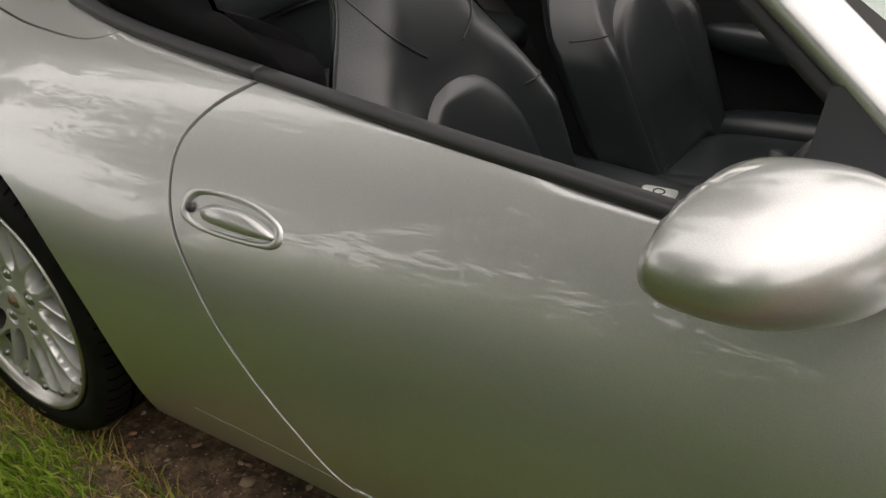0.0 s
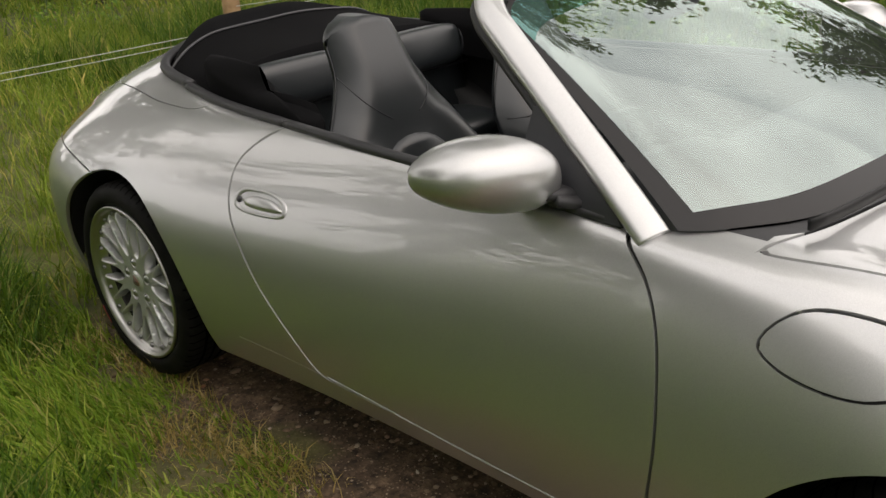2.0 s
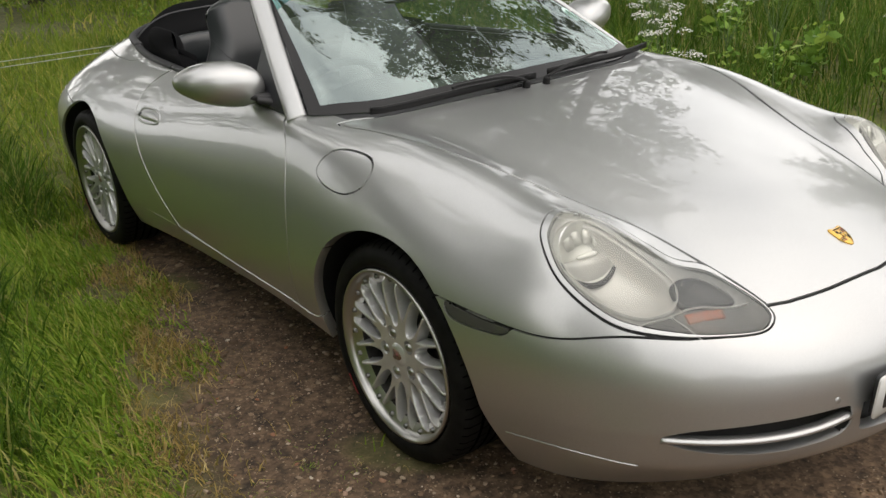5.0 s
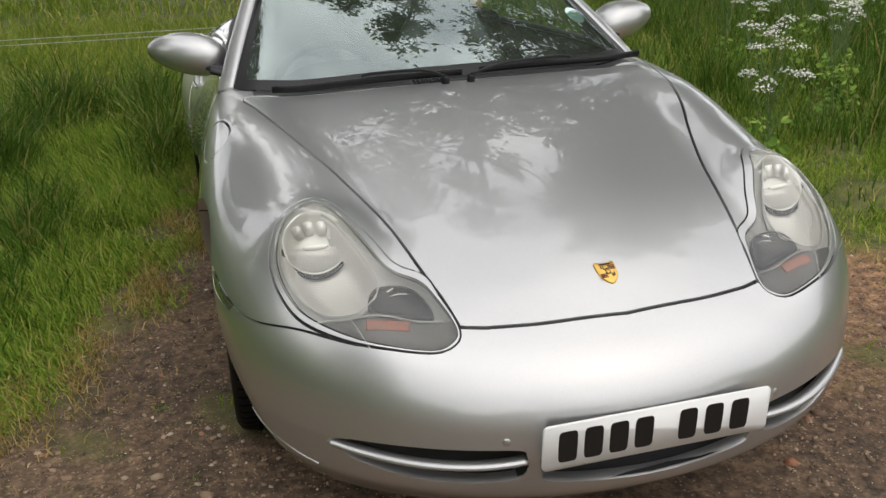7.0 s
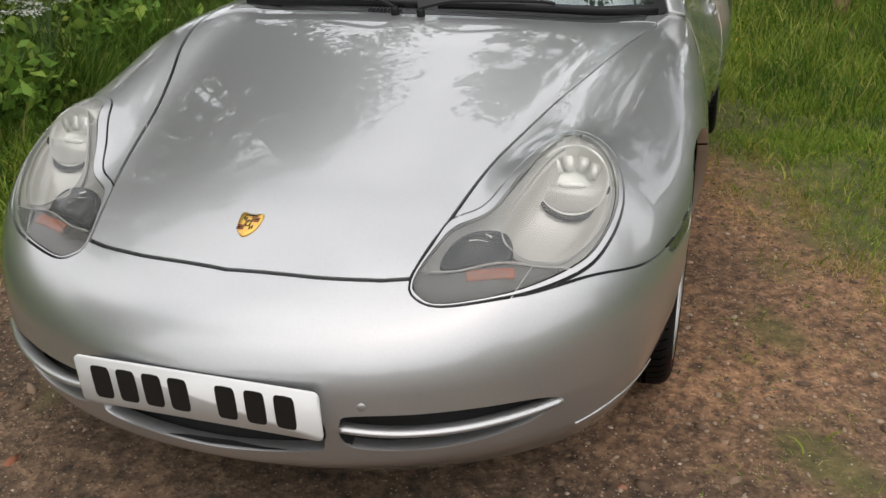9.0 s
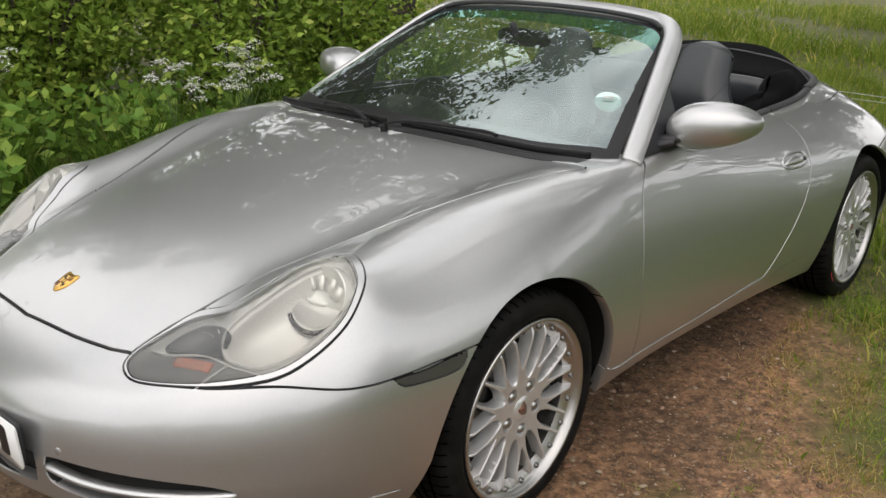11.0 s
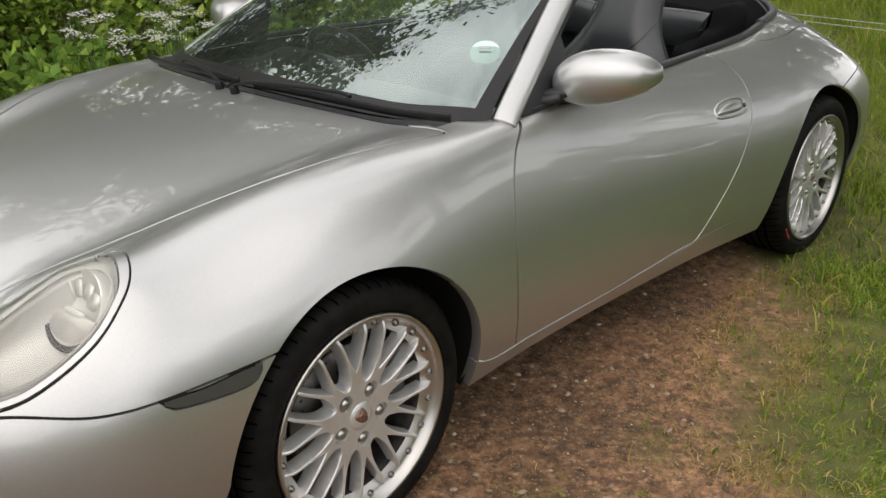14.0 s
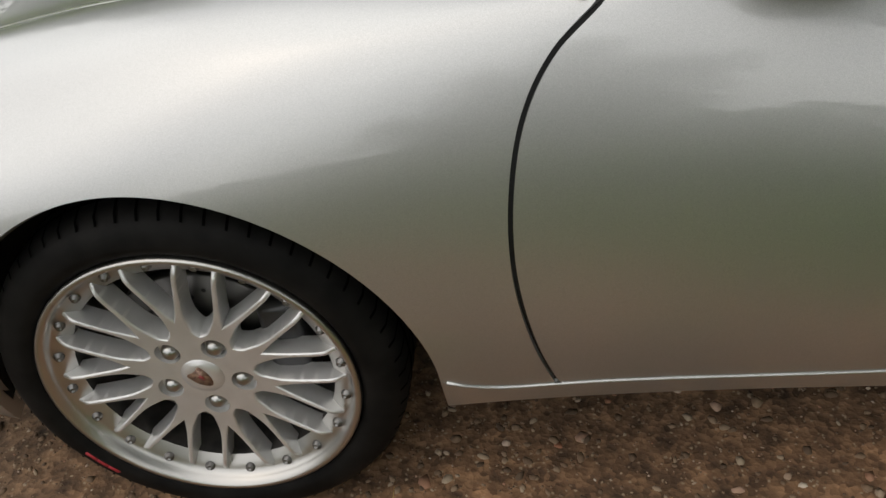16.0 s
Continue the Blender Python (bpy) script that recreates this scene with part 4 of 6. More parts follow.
def make_handle(side):
    handle = new("door_handle")
    handle.parent = doors[0 if side > 0 else 1]
    p = flank_at(-1.655, 0.711, side)
    n = slope(np.array([p]))[0]
    m = frame_at(p, n, (-0.10, 0, 1))
    flip = side
    ring = [(flip * -a, c) for a, c in smooth_ring([(-0.106, 0.010), (-0.085, 0.029), (-0.03, 0.031), (0.04, 0.024), (0.092, 0.006), (0.102, -0.012), (0.088, -0.025), (0.03, -0.027), (-0.05, -0.022), (-0.098, -0.010)], 5)]
    v, f = [], []
    for r, h in ((1.04, -0.012), (1.0, 0.001), (0.95, 0.0045), (0.88, 0.0045), (0.80, -0.001), (0.76, -0.014), (0.3, -0.017)):
        v += [m @ Vector((a * r, 1.22 * c * (r if r > 0.9 else r - 0.06), h)) for a, c in ring]
    k = len(ring)
    for j in range(6):
        f += [(j * k + i, j * k + (i + 1) % k, (j + 1) * k + (i + 1) % k, (j + 1) * k + i) for i in range(k)]
    f.append(tuple(6 * k + i for i in range(k)))
    part("handle_dish", (v, f), PAINT, handle, "silver handle surround")
    grip = smooth_ring([(-0.062, 0.006), (-0.03, 0.014), (0.03, 0.010), (0.075, -0.004), (0.083, -0.014), (0.03, -0.015), (-0.05, -0.008)], 5)
    v, f = [], []
    for r, h in ((1.0, -0.012), (1.0, 0.006), (0.92, 0.011), (0.6, 0.0145), (0.02, 0.0155)):
        v += [m @ Vector((flip * -(a * r + 0.004), c * r * 1.25, h)) for a, c in grip]
    k = len(grip)
    for j in range(4):
        f += [(j * k + i, j * k + (i + 1) % k, (j + 1) * k + (i + 1) % k, (j + 1) * k + i) for i in range(k)]
    f.append(tuple(4 * k + i for i in range(k)))
    part("grip", (v, f), PAINT, handle, "silver pull grip")
    part("key_barrel", turned([(0.0, 0.006), (0.007, 0.006), (0.0085, 0.003), (0.0085, -0.01)], m @ Matrix.Translation((flip * 0.084, 0.006, 0)), 20), DARK_LAMP, handle, "dark key barrel")


def belt_line(side, x0, x1, inset=0.004, lift=0.0, n=40):
    """Points along the cabin opening's upper edge."""
    edge = COCKPIT[COCKPIT[:, 1] > 0.3]
    out = []
    for x in np.linspace(x0, x1, n):
        y = np.interp(-x, -edge[:, 0], edge[:, 1]) + 0.004 + inset
        out.append((x, side * y, body_at(x, y)[2] + lift))
    return out


for side in (1, -1):
    make_door_mirror(side)
    make_handle(side)
    part("belt_seal", sweep(belt_line(side, -0.64, -1.735, 0.002, 0.004), oval(0.015, 0.010, 10, 3)), PLASTIC, doors[0 if side > 0 else 1], "black rubber belt seal")
    part("quarter_seal", sweep(belt_line(side, -1.737, -2.30, 0.002, 0.004), oval(0.016, 0.010, 10, 3)), PLASTIC, car, "black rubber belt seal")
rim = [(x, s * y, body_at(x, y)[2] + 0.006) for s, pts in ((1, [q for q in COCKPIT if q[0] < -2.28 and q[1] >= 0]), (-1, [q for q in COCKPIT[::-1] if q[0] < -2.28 and q[1] > 0.001])) for x, y in pts]
part("roof_seal", sweep(rim, oval(0.017, 0.012, 10, 3)), PLASTIC, car, "black rubber seal round the folded roof")

# ---- inside the arches and under the floor ----
for n, (cx, cz, r, k) in enumerate(ARCHES):
    for side in (1, -1):
        rows, ang = [], np.radians(np.linspace(-15, 195, 48))
        edge = []
        for a in ang:
            x = cx + (r + 0.004) / float(arch_k(n, cx + math.cos(a))) * math.cos(a)
            z = cz + (r + 0.004) * math.sin(a)
            x += 0.28 * max(cz - z, 0) * (n == 0 and math.cos(a) > 0)
            edge.append((x, abs(flank_at(x, max(z, 0.23), 1)[1]) - 0.022, z))
        for y, out in ((0.0, 0.0), (0.10, 0.03), (0.40, 0.04)):
            rows.append([(cx + (x - cx) * (1 + out / r), side * (w - y), cz + (z - cz) * (1 + out / r)) for x, w, z in edge])
        v = [q for row in rows for q in row]
        m40 = len(ang)
        f = [(j * m40 + i, j * m40 + i + 1, (j + 1) * m40 + i + 1, (j + 1) * m40 + i) for j in range(2) for i in range(m40 - 1)] + [tuple(2 * m40 + i for i in range(m40))]
        part("wheel_arch_liner", (v, f), GAP, car, "black wheel arch liner")
part("underbody", block(3.0, 1.15, 0.06, 0.02, pose(-1.2, 0, 0.19)), GAP, car, "black underbody")


# ---- cabin ----
def make_cabin():
    """Walls and floor of the cabin, dropping from the opening's edge."""
    half = [q for q in COCKPIT if q[1] >= 0][::1]
    ring = [(x, y) for x, y in half] + [(x, -y) for x, y in half[::-1] if y > 0.001]
    v, k = [], len(ring)
    for drop, inset in ((0.006, 0.0), (0.03, 0.012), (0.10, 0.045), (0.30, 0.06), (0.60, 0.08)):
        for x, y in ring:
            z = body_at(x, abs(y))[2] - drop
            cx = -1.45
            v.append((x + (cx - x) * inset * 0.5, y * (1 - inset * 1.3), max(z, 0.25)))
    f = [(j * k + i, j * k + (i + 1) % k, (j + 1) * k + (i + 1) % k, (j + 1) * k + i) for j in range(4) for i in range(k)]
    f.append(tuple(4 * k + i for i in range(k)))
    return part("cabin_lining", (v, f), CARPET, car, "black cabin lining and carpet")


make_cabin()


def seat_front(y, z):
    """How far the backrest's face stands ahead of its plane: side bolsters and a soft middle."""
    w = seat_width(z)
    e = min(abs(y) / w, 1.0)
    bolster = 0.075 * max(0.0, min(1.0, (0.86 - z) / 0.16)) * math.exp(-((e - 0.80) / 0.20) ** 2)
    round_off = 0.075 * max(0.0, 1 - (1 - e) / 0.55) ** 2
    return 0.055 + bolster - round_off + 0.012 * math.sin(max(0, min(1, (z - 0.80) / 0.28)) * math.pi)


seat_width = curve([(0.36, 0.215), (0.50, 0.245), (0.66, 0.262), (0.76, 0.255), (0.86, 0.195), (0.95, 0.140), (1.02, 0.128), (1.075, 0.118), (1.10, 0.11)])


def make_seat(side):
    seat = new("seat")
    seat.parent = car
    seat.matrix_basis = pose(0, side * 0.325, 0)
    nz, ny = 46, 36
    v, f = [], []
    for face in (0, 1):
        for i in range(nz + 1):
            z = 0.34 + 0.752 * i / nz
            w = float(seat_width(z)) * (1.0 if z < 1.03 else math.sqrt(max(0.04, 1 - ((z - 1.03) / 0.064) ** 2)))
            x0 = -1.475 - 0.43 * (z - 0.40) - 0.05 * max(0, z - 0.9)
            for j in range(ny + 1):
                y = w * math.sin((-1 + 2 * j / ny) * math.pi / 2)
                e = abs(y) / max(w, 1e-6)
                x = x0 + (seat_front(y, z) if not face else -0.055 * math.sqrt(max(0, 1 - e ** 4)))
                v.append((x, y, z))
    n1 = (nz + 1) * (ny + 1)
    for face in (0, 1):
        for i in range(nz):
            for j in range(ny):
                a = face * n1 + i * (ny + 1) + j
                q = (a, a + 1, a + ny + 2, a + ny + 1)
                f.append(q if not face else q[::-1])
    for i in range(nz):
        for j in (0, ny):
            a, b = i * (ny + 1) + j, (i + 1) * (ny + 1) + j
            f.append((a, b, n1 + b, n1 + a) if not j else (b, a, n1 + a, n1 + b))
    for i in (0, nz):
        for j in range(ny):
            a = i * (ny + 1) + j
            f.append((a + 1, a, n1 + a, n1 + a + 1) if not i else (a, a + 1, n1 + a + 1, n1 + a))
    part("backrest", (v, f), LEATHER, seat, "black leather backrest with fixed headrest")

    def face(y, z, out):
        return (-1.475 - 0.43 * (z - 0.40) - 0.05 * max(0, z - 0.9) + seat_front(y, z) + out, y, z)
    # arched middle panel with ribs low down
    v, f, rows = [], [], 30
    for i in range(rows + 1):
        z = 0.42 + 0.372 * i / rows
        w = 0.150 * math.sqrt(max(0.0, 1 - max(0, (z - 0.62) / 0.171) ** 2.4)) + 0.002
        rib = 0.006 * abs(math.sin((z - 0.42) / 0.035 * math.pi)) if z < 0.56 else 0.007
        for j in range(17):
            y = w * (-1 + j / 8)
            e = abs(-1 + j / 8)
            v.append(face(y, z, -0.012 if e > 0.999 or i in (0, rows) else 0.004 + rib + 0.014 * (1 - e ** 3)))
    for i in range(rows):
        for j in range(16):
            a = i * 17 + j
            f.append((a, a + 1, a + 18, a + 17))
    part("backrest_insert", (v, f), LEATHER, seat, "smooth arched leather insert")
    for s in (1, -1):
        line = [face(s * y, z, 0.0015) for y, z in smooth_ring([(0.050, 0.84), (0.085, 0.865), (0.118, 0.90), (0.136, 0.955)], 6, False)]
        part("stitching", sweep(line, oval(0.0016, 0.0016, 6), up=(1, 0, 0.3)), TRIM, seat)
        line = [face(s * y, z, 0.0015) for y, z in smooth_ring([(0.16, 0.735), (0.20, 0.742), (0.248, 0.735)], 5, False)]
        part("stitching", sweep(line, oval(0.0016, 0.0016, 6), up=(1, 0, 0.3)), TRIM, seat)
        part("cushion_bolster", pillow(0.25, 0.062, 0.055, pose(-1.21, s * 0.205, 0.435, 0, -6, 0), 2.8), LEATHER, seat)
    part("cushion", pillow(0.29, 0.215, 0.075, pose(-1.20, 0, 0.39, 0, -6, 0), 3.2), LEATHER, seat, "black leather cushion")
    part("seat_base", block(0.44, 0.36, 0.12, 0.02, pose(-1.24, 0, 0.295)), PLASTIC, seat)


make_seat(1)
make_seat(-1)
# rear bench with two rolled cushions
bench = new("rear_bench")
bench.parent = car
part("bench_back", block(0.10, 1.02, 0.30, 0.03, pose(-2.205, 0, 0.735, 0, -8, 0)), LEATHER, bench)
for y, w in ((-0.262, 0.215), (0.262, 0.215)):
    part("back_cushion", pillow(0.060, w, 0.074, pose(-2.16, y, 0.855, 0, -10, 0), 3.6, 32), LEATHER, bench, "rolled black leather back cushion")
    part("bench_cushion", pillow(0.15, 0.20, 0.05, pose(-2.02, y, 0.60), 3.0), LEATHER, bench)
    for e in (-0.8, 0.8):
        part("cushion_seam", sweep([(-2.16 + 0.059 * math.cos(q), y + e * w, 0.855 + 0.073 * math.sin(q)) for q in np.linspace(-1.3, 1.5, 12)], oval(0.003, 0.003, 6), up=(0, 1, 0)), TRIM, bench)
part("bench_piping", sweep([(-2.135, y, 0.782) for y in np.linspace(-0.49, 0.49, 12)], oval(0.005, 0.005, 8)), TRIM, bench)
part("bench_tab", pillow(0.03, 0.022, 0.05, pose(-2.12, 0.0, 0.88, 0, -10, 0), 3.0), LEATHER, bench)
for s in (1, -1):
    part("belt_guide", pillow(0.040, 0.030, 0.035, pose(-2.12, s * 0.500, 0.885), 2.6), CARPET, bench, "black seat belt guide")

# folded roof
SEAM = material("grey_seam_tape", (0.07, 0.07, 0.075), 0.6)
roof = new("folded_roof")
roof.parent = car
roof_top = curve([(-2.05, 0.925), (-2.22, 0.945), (-2.45, 0.970), (-2.60, 0.992), (-2.72, 1.004), (-2.82, 0.985)])
roof_half = curve([(-2.02, 0.585), (-2.10, 0.578), (-2.3, 0.545), (-2.46, 0.512), (-2.59, 0.462), (-2.70, 0.367), (-2.77, 0.22), (-2.80, 0.08)])
v, f, nx, ny = [], [], 40, 40
for i in range(nx + 1):
    x = -2.22 - 0.580 * math.sin(i / nx * math.pi / 2)
    h = max(float(roof_half(x)), 0.03)
    for j in range(ny + 1):
        e = -1 + 2 * j / ny
        y = h * math.sin(e * math.pi / 2) if abs(e) < 1 else h * e
        q = abs(y) / 0.57
        base = body_at(x, min(abs(y), 0.58))[2] - 0.03
        top = float(roof_top(x)) - 0.050 * q ** 2
        edge = min(1, (h - abs(y)) / 0.22, (x + 2.815) / 0.12 + 0.03)
        fold = 0.004 * math.sin(11 * x + 2 * abs(y)) + 0.002 * math.sin(17 * y)
        v.append((x, y, base + (top - base + fold) * max(0, 1 - (1 - edge) ** 2.2) ** 0.8))
for i in range(nx):
    for j in range(ny):
        a = i * (ny + 1) + j
        f.append((a, a + ny + 1, a + ny + 2, a + 1))
part("canvas", (v, f), CLOTH, roof, "black canvas folded in the well")
v2, f2 = [], []
front = [v[j] for j in range(ny + 1)]
for drop, back in ((0.0, 0.0), (0.012, 0.02), (0.12, 0.03)):
    v2 += [(x + back, y, z - drop) for x, y, z in front]
for r in range(2):
    f2 += [(r * (ny + 1) + j, r * (ny + 1) + j + 1, (r + 1) * (ny + 1) + j + 1, (r + 1) * (ny + 1) + j) for j in range(ny)]
part("roof_edge", (v2, f2), CLOTH, roof)
bow = [(x, y, z + 0.004) for x, y, z in (v[int(nx * 0.42) * (ny + 1) + j] for j in range(2, ny - 1))]
part("roof_seam", sweep(bow, oval(0.005, 0.004, 8)), SEAM, roof, "grey seam of the canvas")
for s in (1, -1):
    wedge = smooth_ring([(-2.34, 0.46), (-2.20, 0.545), (-1.95, 0.580), (-1.72, 0.605), (-1.665, 0.592), (-1.66, 0.560), (-1.72, 0.528), (-1.90, 0.50), (-2.05, 0.45), (-2.20, 0.42)], 4)
    k = len(wedge)
    v, f = [], []
    mid = wedge.mean(0)
    for r, dz in ((1.0, -0.08), (1.0, 0.012), (0.93, 0.026), (0.6, 0.034), (0.1, 0.036)):
        v += [((mid + (q - mid) * r)[0], s * (mid + (q - mid) * r)[1], 0.870 + dz - 0.02 * (q[0] > -1.7) + 0.16 * max(0, -1.95 - q[0])) for q in wedge]
    for j in range(4):
        f += [(j * k + i, j * k + (i + 1) % k, (j + 1) * k + (i + 1) % k, (j + 1) * k + i) for i in range(k)]
    part("side_flap", (v, f), CLOTH, roof, "dark grey side trim of the roof well")

# dashboard, wheel, doors' inner trim
dash = new("dashboard")
dash.parent = car
v, f = [], []
prof = [(-0.46, 0.868), (-0.62, 0.880), (-0.76, 0.874), (-0.84, 0.845), (-0.87, 0.79), (-0.86, 0.66), (-0.78, 0.55)]
for i in range(25):
    y = -0.61 + 1.22 * i / 24
    hump = 0.055 * math.exp(-((y + 0.33) / 0.17) ** 4)
    for x, z in prof:
        v.append((x + 0.10 * (abs(y) / 0.61) ** 2 * (-1 if x > -0.7 else -0.2), y, z - 0.03 + (hump if 0.84 < z < 0.875 and x < -0.6 else 0) - 0.02 * (abs(y) / 0.61) ** 3))
m7 = len(prof)
f = [(i * m7 + j, i * m7 + j + 1, (i + 1) * m7 + j + 1, (i + 1) * m7 + j) for i in range(24) for j in range(m7 - 1)]
part("dash_top", (v, f), TRIM, dash, "dark grey dashboard")
wheel_m = frame_at((-0.985, -0.33, 0.77), (-0.90, 0, 0.43))
part("steering_rim", sweep([wheel_m @ Vector((0.185 * math.cos(a), 0.185 * math.sin(a), 0)) for a in np.linspace(0, 2 * math.pi, 40, endpoint=False)], oval(0.016, 0.016, 10), True, up=tuple(wheel_m.col[2][:3])), LEATHER, dash, "black steering wheel")
part("steering_boss", pillow(0.075, 0.065, 0.03, wheel_m, 2.6), PLASTIC, dash)
for a in (0.0, 180, 240, 300):
    part("steering_spoke", block(0.13, 0.035, 0.018, 0.006, wheel_m @ pose(0, 0, 0, 0, 0, a) @ pose(0.105, 0, -0.004)), PLASTIC, dash)
for s in (1, -1):
    dr = doors[0 if s > 0 else 1]
    part("inner_trim", block(1.02, 0.05, 0.40, 0.02, pose(-1.20, s * 0.655, 0.62, s * -6, 0, s * 3.3)), LEATHER, dr, "black inner door trim")
    part("armrest", pillow(0.24, 0.05, 0.04, pose(-1.28, s * 0.60, 0.62), 3), LEATHER, dr)
    part("door_pull", sweep(smooth_ring([(-1.02, s * 0.615, 0.76), (-1.08, s * 0.575, 0.765), (-1.2, s * 0.565, 0.76), (-1.28, s * 0.60, 0.75)], 6, False), oval(0.012, 0.018, 10)), PLASTIC, dr)
part("console_plate", sheet(oval(0.036, 0.020, 24, 5), 0.003, pose(-1.33, -0.005, 0.5005, 0, 0, 10)), WHITE, car, "small white plate with a dark ring")
part("plate_ring", sweep([(-1.33 + 0.011 * math.cos(a), -0.005 + 0.011 * math.sin(a), 0.504) for a in np.linspace(0, 6.283, 24, endpoint=False)], oval(0.0018, 0.0012, 6), True), INK, car)
part("tunnel", block(1.5, 0.20, 0.28, 0.05, pose(-1.40, 0, 0.36)), LEATHER, car, "black centre tunnel")
part("gear_lever", sweep([(-1.12, 0, 0.48), (-1.12, 0, 0.60), (-1.115, 0, 0.64)], oval(0.018, 0.018, 10), up=(1, 0, 0)), LEATHER, car)


# ---- wheels ----
GROOVE = material("tread_groove_black", (0.0015, 0.0015, 0.0015), 0.95, Specular_IOR_Level=0.02)
BRAKE = material("worn_brake_disc", (0.13, 0.125, 0.12), 0.45, 0.9)
BRONZE = material("worn_bronze", (0.24, 0.13, 0.085), 0.4, 0.4)
mottle(BRONZE, 160, (0.10, 0.05, 0.035), (0.34, 0.22, 0.15))
prong_mid = curve([(0.030, 0.0), (0.104, 0.0065), (0.128, 0.0130), (0.151, 0.0203), (0.190, 0.0327), (0.2135, 0.0400), (0.225, 0.0435)])
prong_half = curve([(0.030, 0.0100), (0.104, 0.0098), (0.116, 0.0072), (0.135, 0.0046), (0.160, 0.0036), (0.2135, 0.0031), (0.225, 0.0031)])
wheel_face = curve([(0.030, -0.0210), (0.060, -0.0205), (0.090, -0.0195), (0.120, -0.0170), (0.160, -0.0130), (0.190, -0.0105), (0.203, -0.0125), (0.2135, -0.0190), (0.22, -0.021)])


def opening(v):
    """Over an opening of the wheel's face: how far from its edge, and that share of its wall's width."""
    x, z = np.abs(v[:, 0]), v[:, 2]
    r = np.hypot(x, z)
    c, h = prong_mid(r), prong_half(r)
    fork = (c - h) * 0.97 - x
    side, deep = x - np.maximum(c + h, 0.0165), r - 0.079
    R = 0.0155
    lobe = np.where((side < R) & (deep < R), R - np.hypot(np.maximum(R - side, 0), np.maximum(R - deep, 0)), np.minimum(side, deep))
    d = np.maximum(fork, lobe)
    return d, d / np.where(lobe > fork, 0.0034 + 0.007 * np.clip((0.106 - r) / 0.028, 0, 1), 0.0030)


def spoke_mesh(nut=False):
    """A tenth of the wheel's face along +z: an arm that forks, with sloping walls to the openings."""
    nr, na = 52, 36
    r, t = np.meshgrid(np.linspace(0.031, 0.2150, nr + 1), np.linspace(-math.pi / 10, math.pi / 10, na + 1), indexing="ij")
    v = np.stack([r * np.sin(t), 0 * r, r * np.cos(t)], -1).reshape(-1, 3)
    i = np.arange((nr + 1) * (na + 1)).reshape(nr + 1, na + 1)
    q = np.stack([i[:-1, :-1], i[1:, :-1], i[1:, 1:], i[:-1, 1:]], -1).reshape(-1, 4)
    t = np.concatenate([q[:, [0, 1, 2]], q[:, [0, 2, 3]]])
    for inset in (-0.0022, -0.0010, 0.0):
        v, t = cut(v, t, lambda p: opening(p)[0] - inset)
    v, t = cut(v, t, lambda p: opening(p)[1] - 1.0)
    if nut:
        for rr in (0.0190, 0.0165):
            v, t = cut(v, t, lambda p: np.hypot(p[:, 0], p[:, 2] - 0.0615) - rr)
    t = t[opening(v[t].mean(1))[1] < 1.0]
    d, u = opening(v)
    v[:, 1] = wheel_face(np.hypot(v[:, 0], v[:, 2])) - 0.034 * np.clip(u, 0, 1.02) - 0.0021 * np.clip((d + 0.0022) / 0.0022, 0, 1) ** 1.6
    if nut:
        v[:, 1] -= 0.012 * np.clip((0.0190 - np.hypot(v[:, 0], v[:, 2] - 0.0615)) / 0.0025, 0, 1)
    used, back = np.unique(t, return_inverse=True)
    return v[used].tolist(), back.reshape(-1, 3).tolist()


BIG = Matrix.Diagonal((1.045, 1, 1.045, 1))
wheel_meshes = {}


def piece(name, build, mat, parent, m=None, label=""):
    """A part whose mesh is shared with its like."""
    if name not in wheel_meshes:
        ob = part(name, build(), mat, parent, label)
        if name.startswith("spoke"):
            ob.data.set_sharp_from_angle(angle=radians(28))
        wheel_meshes[name] = ob.data
    else:
        ob = new(name, wheel_meshes[name])
        ob.parent = parent
        if label:
            ob["label"] = label
    if m is not None:
        ob.matrix_basis = m
    return ob


def tyre_profile(r, w):
    return [(0.226, -w), (0.25, -w + 0.004), (r - 0.03, -w), (r - 0.008, -w + 0.012), (r, -w + 0.035), (r, -0.040), (r - 0.003, -0.022), (r - 0.012, -0.008), (r - 0.026, 0.001), (r - 0.045, 0.005), (0.266, 0.004), (0.258, 0.0005), (0.254, -0.003), (0.251, -0.009), (0.244, -0.012)]


